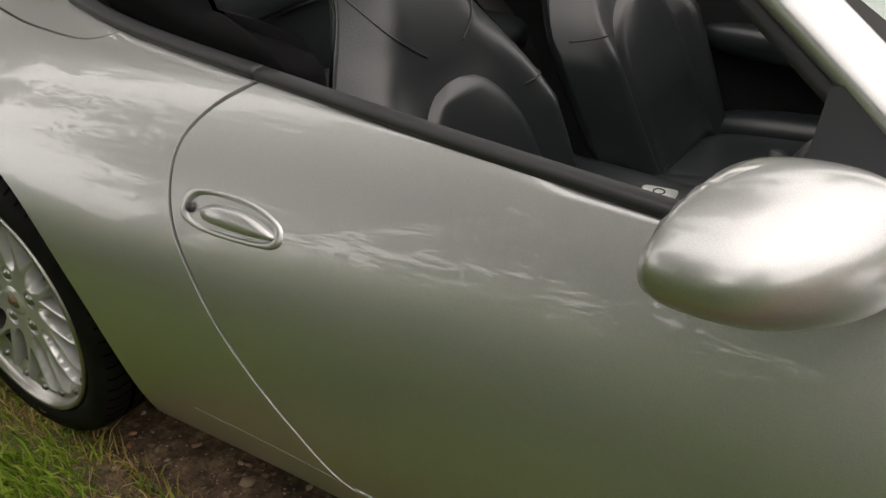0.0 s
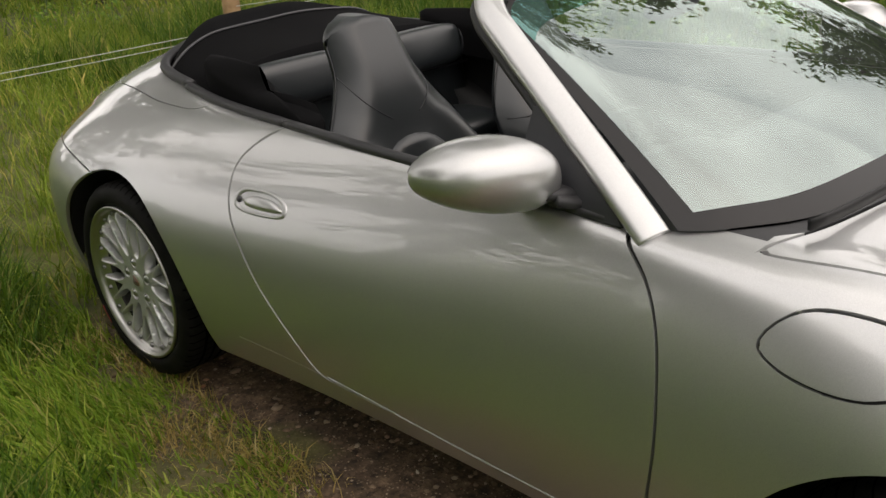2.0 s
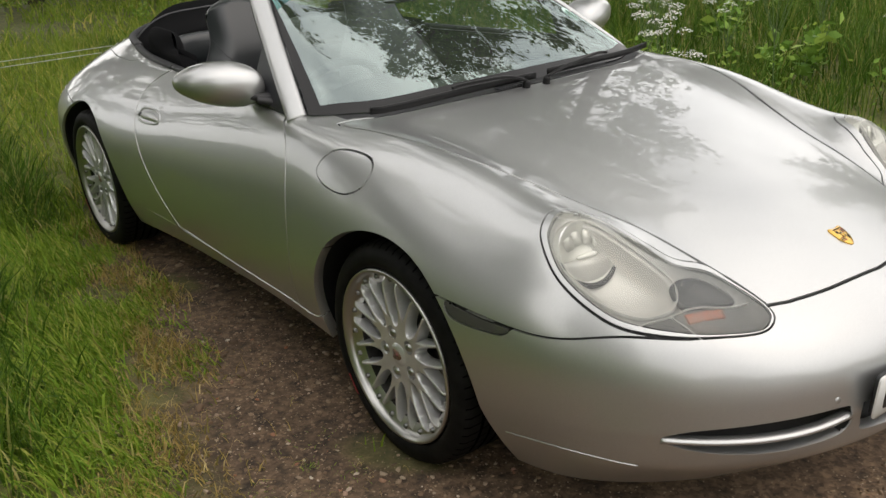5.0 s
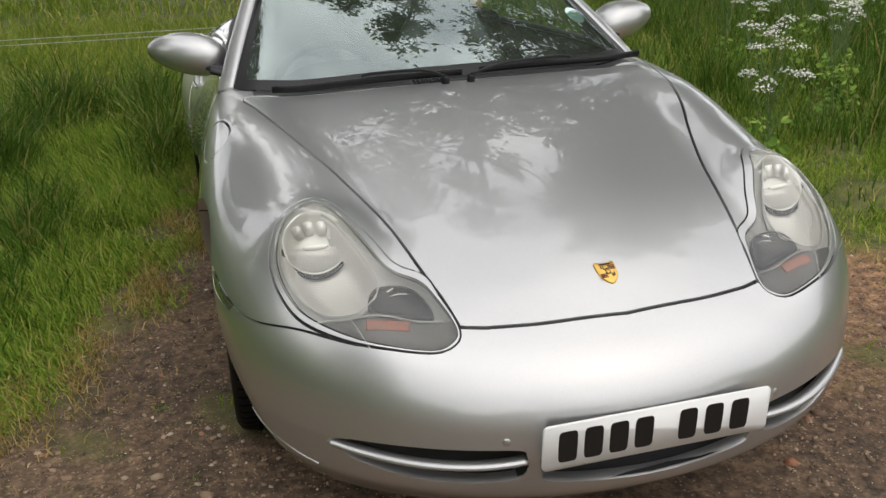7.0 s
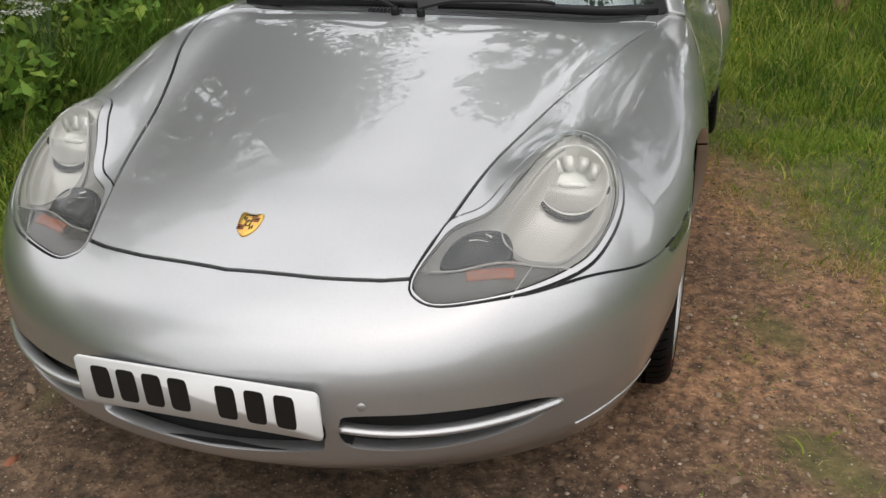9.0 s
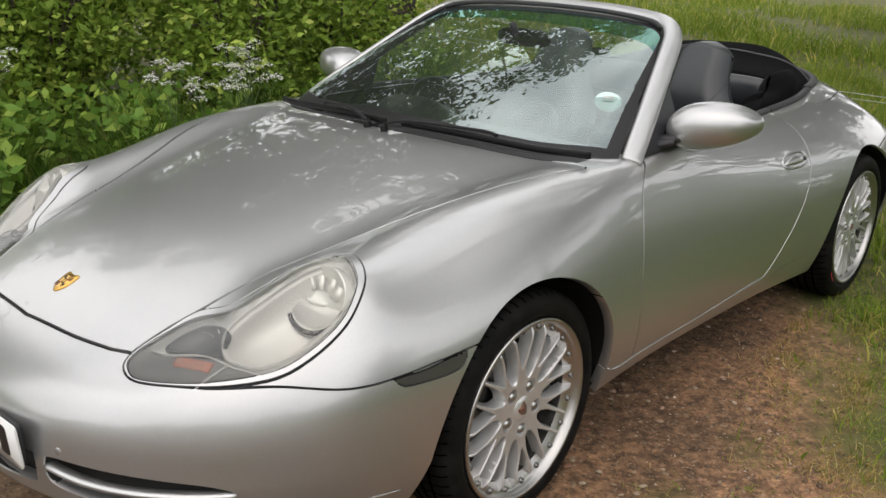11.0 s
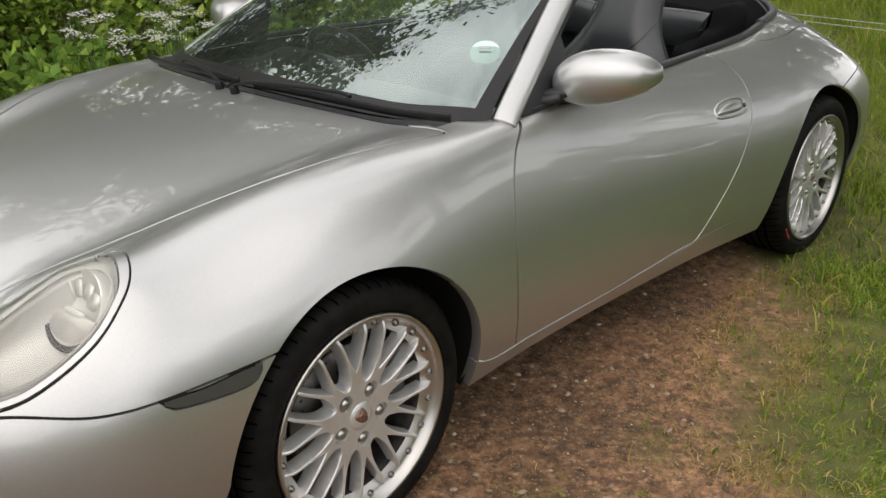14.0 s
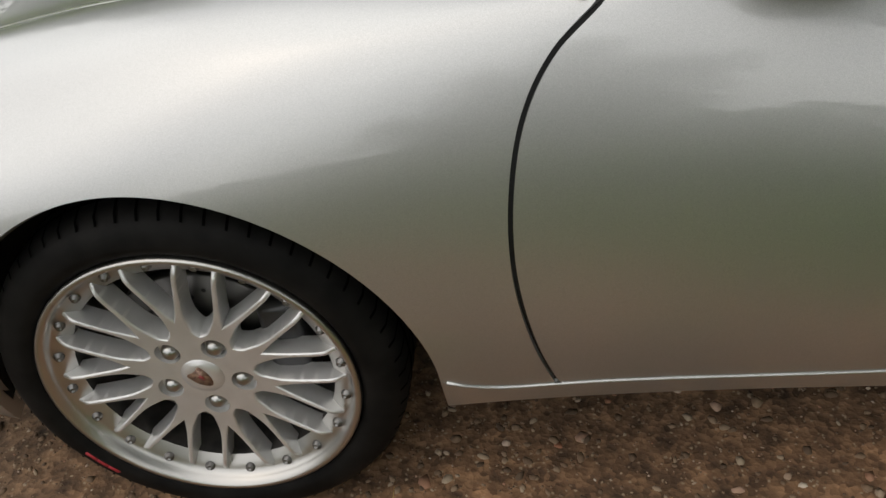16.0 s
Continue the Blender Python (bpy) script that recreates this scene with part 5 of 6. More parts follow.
def make_wheel(x, y, z, side, turn, r=0.318, w=0.225):
    wheel = new("wheel")
    wheel.parent = car
    wheel.matrix_basis = pose(x, y, z, 0, 0, 0 if side > 0 else 180)
    tyre = part("tyre", lathe(tyre_profile(r, w), 96), RUBBER, wheel, "black road tyre")
    # tread grooves round the tyre and cuts across its shoulder
    v, f = [], []
    for k in range(64):
        a = 2 * math.pi * k / 64
        for q in range(2):
            b = a + q * 0.013
            for rr, yy in ((r + 0.0016, -0.085), (r + 0.0016, -0.045), (r - 0.0015, -0.020), (r - 0.010, -0.0075)):
                v.append((rr * math.cos(b + yy * 0.6), yy, rr * math.sin(b + yy * 0.6)))
        i = k * 8
        f += [(i + j, i + j + 1, i + j + 5, i + j + 4) for j in range(3)]
    part("tread", (v, f), GROOVE, tyre, "cuts across the tyre's shoulder")["kind"] = "stuff"
    for yy in (-0.06, -0.095, -0.13, -0.165):
        part("tread_groove", lathe([(r + 0.0012, yy - 0.005), (r + 0.0012, yy + 0.005)], 64), GROOVE, tyre)
    rim = part("rim", lathe([(0.2475, -0.012), (0.250, -0.004), (0.2485, 0.002), (0.245, 0.0035), (0.240, 0.002), (0.2345, -0.010), (0.231, -0.018), (0.223, -0.021), (0.214, -0.026), (0.203, -0.034)], 96), POLISHED, wheel, "polished alloy rim")
    piece("hub", lambda: lathe([(0.0, -0.023), (0.036, -0.023), (0.040, -0.025), (0.045, -0.045), (0.06, -0.07)], 40), ALLOY, wheel)
    for k in range(10):
        if k % 2:
            piece("spoke", spoke_mesh, ALLOY, wheel, pose(0, 0, 0, 0, turn + 36 * k, 0) @ BIG, "silver forked spoke")
        else:
            piece("spoke_with_nut_well", lambda: spoke_mesh(True), ALLOY, wheel, pose(0, 0, 0, 0, turn + 36 * k, 0) @ BIG, "silver forked spoke with a nut well")
    for k in range(20):
        a = turn + 18 * k
        piece("rim_bolt", lambda: turned([(0.0, 0.003), (0.0028, 0.003), (0.0036, 0.0062), (0.0050, 0.0058), (0.0056, 0.002), (0.0080, 0.001), (0.0086, -0.005)], frame_at((0, -0.0205, 0.2125), (0, 1, -0.35)), 12), STEEL, wheel, BIG @ pose(0, 0, 0, 0, a, 0))
    for k in range(5):
        piece("wheel_nut", lambda: turned([(0.0, 0.013), (0.007, 0.0122), (0.0120, 0.008), (0.0138, 0.002), (0.0150, -0.001), (0.0155, -0.010)], frame_at((0, -0.019, 0.0615), (0, 1, 0)), 12), NUT, wheel, pose(0, -0.0105, 0, 0, turn + 72 * k, 0))
    cap = piece("hub_cap", lambda: lathe([(0.0, -0.0155), (0.020, -0.016), (0.029, -0.0175), (0.031, -0.020), (0.034, -0.0205), (0.035, -0.024)], 40), ALLOY, wheel)
    crest = piece("cap_shield", lambda: sheet([(a * 0.62, b * 0.62) for a, b in shield], 0.0010, frame_at((0, -0.0162, 0), (0, 1, 0))), BRONZE, wheel, pose(0, 0, 0, 0, turn + 70, 0), "worn bronze and red shield")
    piece("cap_gold", lambda: sheet([(a * 0.16, b * 0.2) for a, b in shield], 0.0013, frame_at((0, -0.0162, 0), (0, 1, 0))), RED, wheel, pose(0, 0, 0, 0, turn + 70, 0))
    disc = part("brake_disc", lathe([(0.07, -0.075), (0.155, -0.075), (0.157, -0.08), (0.157, -0.10), (0.07, -0.10)], 48), BRAKE, wheel, "drilled steel brake disc")
    for k in range(36):
        a = math.radians(10 * k)
        rr = 0.10 + 0.014 * (k % 4)
        piece("disc_hole", lambda: turned([(0.0, 0.0), (0.004, 0.0)], frame_at((0, 0, 0), (0, 1, 0)), 8), GAP, disc, pose(rr * math.cos(a), -0.0745, rr * math.sin(a)))
    part("brake_caliper", block(0.07, 0.06, 0.17, 0.015, pose(-side * 0.135, -0.075, 0.03, 0, 0, 0)), DARK_LAMP, wheel, "dark brake caliper")
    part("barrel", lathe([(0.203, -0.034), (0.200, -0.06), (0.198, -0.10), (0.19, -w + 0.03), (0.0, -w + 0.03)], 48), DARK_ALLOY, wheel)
    for k in range(3):
        part("sidewall_mark", sheet([(a, b) for a, b in oval(0.012, 0.005, 10, 4)], 0.0012, pose(0, 0, 0, 0, 124 + 4.5 * k, 0) @ frame_at((0, 0.0035, 0.277), (0, 1, 0))), RED_PAINT, tyre, "plain red bar on the sidewall")
    return wheel


RED_PAINT = material("red_marking", (0.35, 0.02, 0.03), 0.6)
make_wheel(0.007, 0.817, 0.315, 1, -31)
make_wheel(0.007, -0.817, 0.315, -1, 20)
make_wheel(-2.35, 0.842, 0.315, 1, 12)
make_wheel(-2.35, -0.842, 0.315, -1, 3)


# ---- ground ----
def quick(name, verts, faces, mat, parent=None, smooth=False):
    """A mesh from arrays: verts (n, 3), faces (m, 3 or 4)."""
    verts, faces = np.asarray(verts, np.float32), np.asarray(faces, np.int32)
    me = bpy.data.meshes.new(name)
    m, k = faces.shape
    me.vertices.add(len(verts))
    me.vertices.foreach_set("co", verts.ravel())
    me.loops.add(m * k)
    me.loops.foreach_set("vertex_index", faces.ravel())
    me.polygons.add(m)
    me.polygons.foreach_set("loop_start", np.arange(0, m * k, k, dtype=np.int32))
    me.update(calc_edges=True)
    if smooth:
        me.shade_smooth()
    me.materials.append(mat)
    ob = new(name, me)
    if parent is not None:
        ob.parent = parent
    return ob


verge_right = curve([(-9, 0.9), (-4, 0.2), (-3.1, -0.35), (-2.7, -0.74), (-2.4, -0.86), (-1.2, -1.10), (-0.4, -1.42), (0.6, -1.90), (2, -2.2), (6, -2.5)])
verge_left = curve([(-9, -0.6), (-3.2, 0.1), (-2.5, 0.55), (-2.0, 0.86), (-1.05, 1.27), (0.0, 2.0), (1.0, 2.4), (3, 2.8), (6, 3.0)])


def wander(x, y, scale, seed):
    """Smooth noise from sums of sines."""
    rng = np.random.RandomState(seed)
    out = np.zeros(np.broadcast(x, y).shape)
    for k in range(7):
        a, f, p = rng.uniform(0, 6.28), scale * rng.uniform(0.6, 2.4), rng.uniform(0, 6.28)
        out = out + np.sin(f * (np.cos(a) * x + np.sin(a) * y) + p) / 7
    return out


def greenness(x, y):
    """0 on the bare track, 1 on the grass."""
    w = wander(x, y, 4.0, 3) * 0.35 + wander(x, y, 13.0, 4) * 0.22
    d = np.maximum(verge_right(x) - y, y - verge_left(x)) + w
    patch = np.clip(wander(x, y, 7.0, 8) * 3.0 - 0.75, 0, 0.6) * (np.abs(y) > 0.75) * (x > -2.4)
    return np.clip(np.maximum(np.clip(d / 0.35 + 0.35, 0, 1), patch), 0, 1)


def ground_z(x, y):
    far = np.hypot(x + 1.0, y)
    bank = 0.10 * np.clip((verge_right(x) - 0.5 - y) / 1.6, 0, 1) ** 2 + 0.05 * np.clip((y - verge_left(x) - 0.5) / 2.0, 0, 1) ** 2
    rough = 0.010 * wander(x, y, 5.0, 5) + 0.006 * wander(x, y, 19.0, 6)
    return bank + rough * np.clip((far - 0.2) / 2, 0.35, 1) - 0.004


SOIL = material("earth_and_gravel", (0.12, 0.09, 0.065), 0.92)


def make_soil(m):
    co = node(m, "TexCoord")
    big, mid, fine = node(m, "TexNoise", Scale=1.6, Detail=5.0), node(m, "TexNoise", Scale=22.0, Detail=6.0), node(m, "TexVoronoi", Scale=95.0)
    tone, grit, bits = node(m, "ValToRGB"), node(m, "ValToRGB"), node(m, "ValToRGB")
    for n in (big, mid, fine):
        link(m, co.outputs["Object"], n.inputs["Vector"])
    e = tone.color_ramp.elements
    e[0].position, e[0].color, e[1].position, e[1].color = 0.36, (0.132, 0.080, 0.046, 1), 0.66, (0.285, 0.166, 0.094, 1)
    e = grit.color_ramp.elements
    e[0].position, e[0].color, e[1].position, e[1].color = 0.30, (0.38, 0.38, 0.38, 1), 0.72, (1.65, 1.6, 1.5, 1)
    e = bits.color_ramp.elements
    e[0].position, e[0].color, e[1].position, e[1].color = 0.0, (0.55, 0.52, 0.5, 1), 1.0, (1.6, 1.55, 1.5, 1)
    link(m, big.outputs["Fac"], tone.inputs["Fac"])
    link(m, mid.outputs["Fac"], grit.inputs["Fac"])
    link(m, fine.outputs["Color"], bits.inputs["Fac"])
    a, b = m.node_tree.nodes.new("ShaderNodeMix"), m.node_tree.nodes.new("ShaderNodeMix")
    for n in (a, b):
        n.data_type, n.blend_type = "RGBA", "MULTIPLY"
        n.inputs[0].default_value = 1.0
    grey, kind_of, blend = node(m, "ValToRGB"), m.node_tree.nodes.new("ShaderNodeAttribute"), m.node_tree.nodes.new("ShaderNodeMix")
    kind_of.attribute_name, blend.data_type = "warm", "RGBA"
    e = grey.color_ramp.elements
    e[0].position, e[0].color, e[1].position, e[1].color = 0.36, (0.076, 0.053, 0.036, 1), 0.66, (0.150, 0.104, 0.068, 1)
    link(m, big.outputs["Fac"], grey.inputs["Fac"])
    link(m, kind_of.outputs["Fac"], blend.inputs[0])
    link(m, grey.outputs["Color"], blend.inputs[6])
    link(m, tone.outputs["Color"], blend.inputs[7])
    link(m, blend.outputs[2], a.inputs[6])
    link(m, grit.outputs["Color"], a.inputs[7])
    link(m, a.outputs[2], b.inputs[6])
    link(m, bits.outputs["Color"], b.inputs[7])
    att, turf = m.node_tree.nodes.new("ShaderNodeAttribute"), node(m, "ValToRGB")
    att.attribute_name = "green"
    moss = node(m, "TexNoise", Scale=9.0, Detail=7.0)
    link(m, co.outputs["Object"], moss.inputs["Vector"])
    e = turf.color_ramp.elements
    e[0].position, e[0].color, e[1].position, e[1].color = 0.35, (0.062, 0.072, 0.018, 1), 0.68, (0.150, 0.148, 0.038, 1)
    link(m, moss.outputs["Fac"], turf.inputs["Fac"])
    c = m.node_tree.nodes.new("ShaderNodeMix")
    c.data_type = "RGBA"
    link(m, att.outputs["Fac"], c.inputs[0])
    fleck, pale, shape = node(m, "TexVoronoi", Scale=130.0), node(m, "ValToRGB"), node(m, "ValToRGB")
    bend, crook = node(m, "TexNoise", Scale=70.0, Detail=3.0), m.node_tree.nodes.new("ShaderNodeVectorMath")
    crook.operation = "MULTIPLY_ADD"
    crook.inputs[1].default_value = (0.011, 0.011, 0.011)
    link(m, co.outputs["Object"], bend.inputs["Vector"])
    link(m, bend.outputs["Color"], crook.inputs[0])
    link(m, co.outputs["Object"], crook.inputs[2])
    link(m, crook.outputs["Vector"], fleck.inputs["Vector"])
    link(m, crook.outputs["Vector"], fine.inputs["Vector"])
    sep = node(m, "SeparateColor")
    link(m, fleck.outputs["Color"], sep.inputs["Color"])
    link(m, sep.outputs["Red"], pale.inputs["Fac"])
    e = pale.color_ramp.elements
    e[0].position, e[0].color, e[1].position, e[1].color = 0.86, (0, 0, 0, 1), 0.97, (1, 1, 1, 1)
    link(m, fleck.outputs["Distance"], shape.inputs["Fac"])
    e = shape.color_ramp.elements
    e[0].position, e[0].color, e[1].position, e[1].color = 0.22, (1, 1, 1, 1), 0.46, (0, 0, 0, 1)
    both, chip = m.node_tree.nodes.new("ShaderNodeMath"), m.node_tree.nodes.new("ShaderNodeMix")
    both.operation, chip.data_type = "MULTIPLY", "RGBA"
    link(m, pale.outputs["Color"], both.inputs[0])
    link(m, shape.outputs["Color"], both.inputs[1])
    link(m, both.outputs["Value"], chip.inputs[0])
    link(m, b.outputs[2], chip.inputs[6])
    chip.inputs[7].default_value = (0.42, 0.32, 0.21, 1)
    link(m, chip.outputs[2], c.inputs[6])
    link(m, turf.outputs["Color"], c.inputs[7])
    link(m, c.outputs[2], shader(m).inputs["Base Color"])
    bump = node(m, "Bump", Strength=0.3, Distance=0.006)
    link(m, fine.outputs["Distance"], bump.inputs["Height"])
    bump2 = node(m, "Bump", Strength=0.3, Distance=0.015)
    link(m, mid.outputs["Fac"], bump2.inputs["Height"])
    link(m, bump.outputs["Normal"], bump2.inputs["Normal"])
    link(m, bump2.outputs["Normal"], shader(m).inputs["Normal"])


make_soil(SOIL)
near = np.arange(-5.0, 5.001, 0.05)
grow = 5 + np.cumsum(0.05 * 1.16 ** np.arange(1, 45))
axis = np.concatenate([-grow[::-1], near, grow])
gx, gy = np.meshgrid(axis - 0.8, axis, indexing="ij")
gz = ground_z(gx, gy)
n_ax = len(axis)
gi = np.arange(n_ax * n_ax).reshape(n_ax, n_ax)
ground = quick("ground", np.stack([gx, gy, gz], -1).reshape(-1, 3), np.stack([gi[:-1, :-1], gi[1:, :-1], gi[1:, 1:], gi[:-1, 1:]], -1).reshape(-1, 4), SOIL, None, True)
attr = ground.data.attributes.new("green", "FLOAT", "POINT")
attr.data.foreach_set("value", greenness(gx, gy).astype(np.float32).ravel())
warm = ground.data.attributes.new("warm", "FLOAT", "POINT")      # reddish earth on one side, grey grit on the other
warm.data.foreach_set("value", np.clip(np.clip((gy - 0.2 + 0.4 * wander(gx, gy, 3.0, 15)) / 0.6, 0, 1) * np.clip((0.9 - gx + 0.6 * wander(gx, gy, 3.0, 16)) / 0.8, 0, 1), 0, 1).astype(np.float32).ravel())
tagged(ground, "trodden earth and gravel track between grassy verges", "ground", kind="structure")


# ---- loose stones ----
STONE = material("pale_pebbles", (0.25, 0.22, 0.19), 0.85)


def by_island(m, stops, rough=None):
    """Base colour picked at random for each separate piece of a mesh."""
    geo, ramp = m.node_tree.nodes.new("ShaderNodeNewGeometry"), node(m, "ValToRGB")
    e = ramp.color_ramp.elements
    while len(e) < len(stops):
        e.new(0.5)
    for el, (pos, col) in zip(e, stops):
        el.position, el.color = pos, (*col, 1)
    link(m, geo.outputs["Random Per Island"], ramp.inputs["Fac"])
    link(m, ramp.outputs["Color"], shader(m).inputs["Base Color"])
    return ramp


by_island(STONE, [(0.0, (0.10, 0.065, 0.040)), (0.50, (0.19, 0.122, 0.074)), (0.74, (0.28, 0.195, 0.125)), (0.89, (0.38, 0.30, 0.215)), (0.95, (0.30, 0.12, 0.06)), (1.0, (0.62, 0.55, 0.44))])
relief(STONE, 160, 0.5, 0.002)
ICO = np.array([(0, 0, 1), (0.894, 0, 0.447), (0.276, 0.851, 0.447), (-0.724, 0.526, 0.447), (-0.724, -0.526, 0.447), (0.276, -0.851, 0.447), (0.724, 0.526, -0.3), (-0.276, 0.851, -0.3), (-0.894, 0, -0.3), (-0.276, -0.851, -0.3), (0.724, -0.526, -0.3)])
ICO_F = np.array([(0, 1, 2), (0, 2, 3), (0, 3, 4), (0, 4, 5), (0, 5, 1), (1, 6, 2), (2, 7, 3), (3, 8, 4), (4, 9, 5), (5, 10, 1), (6, 7, 2), (7, 8, 3), (8, 9, 4), (9, 10, 5), (10, 6, 1)])


def scatter_stones(name, n, lo, hi, seed, area, label):
    rng = np.random.RandomState(seed)
    x, y = rng.uniform(area[0], area[1], 6 * n), rng.uniform(area[2], area[3], 6 * n)
    ok = (greenness(x, y) < rng.uniform(0.1, 0.75, 6 * n)) & ~((x > -2.9) & (x < 0.9) & (np.abs(y) < 0.55))
    x, y = x[ok][:n], y[ok][:n]
    n = len(x)
    size = lo + (hi - lo) * rng.uniform(0, 1, n) ** 5
    form = ICO[None] * rng.uniform(0.62, 1.3, (n, 11, 1)) * np.stack([rng.uniform(0.8, 1.35, n), rng.uniform(0.6, 1.0, n), rng.uniform(0.35, 0.75, n)], -1)[:, None]
    a = rng.uniform(0, 6.283, n)
    c, s = np.cos(a)[:, None], np.sin(a)[:, None]
    px, py = form[..., 0] * c - form[..., 1] * s, form[..., 0] * s + form[..., 1] * c
    z = ground_z(x, y) + size * 0.02
    v = np.stack([x[:, None] + px * size[:, None], y[:, None] + py * size[:, None], z[:, None] + form[..., 2] * size[:, None]], -1)
    f = ICO_F[None] + 11 * np.arange(n)[:, None, None]
    return tagged(quick(name, v.reshape(-1, 3), f.reshape(-1, 3), STONE), label, "gravel", kind="stuff")


scatter_stones("gravel", 26000, 0.0026, 0.0120, 11, (-2.6, 2.6, -2.4, 2.6), "small pale and brown gravel bedded in the earth")
scatter_stones("pebbles", 1100, 0.007, 0.024, 12, (-2.6, 2.4, -2.4, 2.8), "larger loose pebbles lying on the track")


# ---- grass ----
def leafy(name, stops, rough=0.45, through_it=0.3):
    """Leaf material: coloured at random by leaf, letting some light through."""
    m = material(name, stops[0][1], rough, Specular_IOR_Level=0.16)
    ramp = by_island(m, stops)
    t = m.node_tree
    tr, mix = t.nodes.new("ShaderNodeBsdfTranslucent"), t.nodes.new("ShaderNodeMixShader")
    mix.inputs["Fac"].default_value = through_it
    out = t.nodes["Material Output"]
    link(m, ramp.outputs["Color"], tr.inputs["Color"])
    link(m, shader(m).outputs["BSDF"], mix.inputs[1])
    link(m, tr.outputs["BSDF"], mix.inputs[2])
    link(m, mix.outputs["Shader"], out.inputs["Surface"])
    return m


# same grass as the blades below, with tree shade put into darker greens
SHADED_BLADE = leafy("shaded_grass_blades", [(0.0, (0.040, 0.095, 0.010)), (0.4, (0.072, 0.148, 0.016)), (0.75, (0.128, 0.213, 0.029)), (0.92, (0.221, 0.268, 0.058)), (1.0, (0.394, 0.325, 0.125))])
BLADE = leafy("grass_blades", [(0.0, (0.092, 0.178, 0.014)), (0.4, (0.184, 0.305, 0.028)), (0.75, (0.286, 0.391, 0.047)), (0.92, (0.417, 0.437, 0.089)), (1.0, (0.407, 0.375, 0.130))])
LAWN = leafy("meadow_grass", [(0.0, (0.127, 0.210, 0.020)), (0.5, (0.207, 0.297, 0.033)), (0.85, (0.325, 0.383, 0.061)), (1.0, (0.604, 0.495, 0.143))])
DRY = leafy("dry_grass", [(0.0, (0.20, 0.20, 0.045)), (0.35, (0.34, 0.25, 0.075)), (0.75, (0.50, 0.36, 0.125)), (1.0, (0.60, 0.48, 0.23))])


def make_grass(name, mat, x, y, length, width, lean, seed, label, segments=4, comb=None):
    """Blades rooted at x, y; each bends over by lean."""
    rng = np.random.RandomState(seed)
    n = len(x)
    a, turn = rng.uniform(0, 6.283, n), rng.uniform(0, 6.283, n)
    if comb is not None:
        a = comb + rng.normal(0, 0.9, n)
    bend = lean * rng.uniform(0.3, 1.4, n)
    u = np.linspace(0, 1, segments + 1)
    z0 = ground_z(x, y) - 0.01
    th = bend[:, None] * u[None] ** 1.4 * 1.5
    rise = np.cumsum(np.c_[np.zeros(n), np.cos(th[:, 1:])], 1) / segments * length[:, None]
    out = np.cumsum(np.c_[np.zeros(n), np.sin(th[:, 1:])], 1) / segments * length[:, None]
    w = width[:, None] * (1 - u[None] ** 1.8 * 0.93) / 2
    cx, cy = x[:, None] + out * np.cos(a)[:, None], y[:, None] + out * np.sin(a)[:, None]
    sx, sy = np.cos(turn)[:, None] * w, np.sin(turn)[:, None] * w
    z = z0[:, None] + rise
    v = np.stack([np.stack([cx - sx, cy - sy, z], -1), np.stack([cx + sx, cy + sy, z], -1)], 2)
    base = (2 * (segments + 1) * np.arange(n))[:, None] + 2 * np.arange(segments)[None]
    f = np.stack([base, base + 1, base + 3, base + 2], -1)
    return tagged(quick(name, v.reshape(-1, 3), f.reshape(-1, 4), mat, None, True), label, "grass", kind="stuff")


def sow(n, box, want, seed):
    """Points in a box, kept by chance want(x, y)."""
    rng = np.random.RandomState(seed)
    x, y = rng.uniform(box[0], box[1], n), rng.uniform(box[2], box[3], n)
    ok = rng.uniform(0, 1, n) < want(x, y)
    ok &= ~((x > -3.1) & (x < 1.0) & (np.abs(y) < np.where(x < -2.75, 0.66, 0.80)))
    return x[ok], y[ok], rng


def clump(x, y, scale, seed):
    return np.clip(0.5 + 1.5 * wander(x, y, scale, seed), 0.05, 1)


# tall grass on the verge beside the driver's side
x, y, rng = sow(150000, (-4.5, 3.5, -4.0, -0.9), lambda x, y: np.clip((verge_right(x) - 0.18 - y) / 0.45, 0, 1) * clump(x, y, 6, 21), 31)
d = np.clip((verge_right(x) - y) / 1.0, 0.15, 1)
make_grass("tall_grass", SHADED_BLADE, x, y, (0.10 + 0.42 * d * clump(x, y, 5, 22)) * rng.uniform(0.5, 1.25, len(x)), rng.uniform(0.005, 0.012, len(x)), 0.75, 41, "tall lush green grass along the verge", 3)
# tall grass with seed stems on the far verge
x, y, rng = sow(145000, (-8.0, 3.5, 0.8, 8.0), lambda x, y: np.clip((y - verge_left(x) - 0.30) / 0.9, 0, 1) * clump(x, y, 4, 23), 32)
d = np.clip((y - verge_left(x) - 0.7) / 2.0, 0.06, 1)
make_grass("meadow_edge_grass", SHADED_BLADE, x, y, (0.08 + 0.40 * d * clump(x, y, 5, 24)) * rng.uniform(0.5, 1.2, len(x)), rng.uniform(0.005, 0.012, len(x)), 0.55, 42, "tall green grass on the far verge", 3)
# shorter grass behind and round the car
x, y, rng = sow(150000, (-9.0, 1.5, -4.5, 4.0), lambda x, y: greenness(x, y) * np.clip((-0.6 - x) / 2.0, 0.15, 1) * clump(x, y, 7, 25), 33)
make_grass("short_grass", LAWN, x, y, (0.05 + 0.16 * np.clip((-2.3 - x) / 1.5, 0.15, 1)) * rng.uniform(0.5, 1.5, len(x)), rng.uniform(0.004, 0.009, len(x)), 0.9, 43, "short yellow-green grass behind the car", 3)
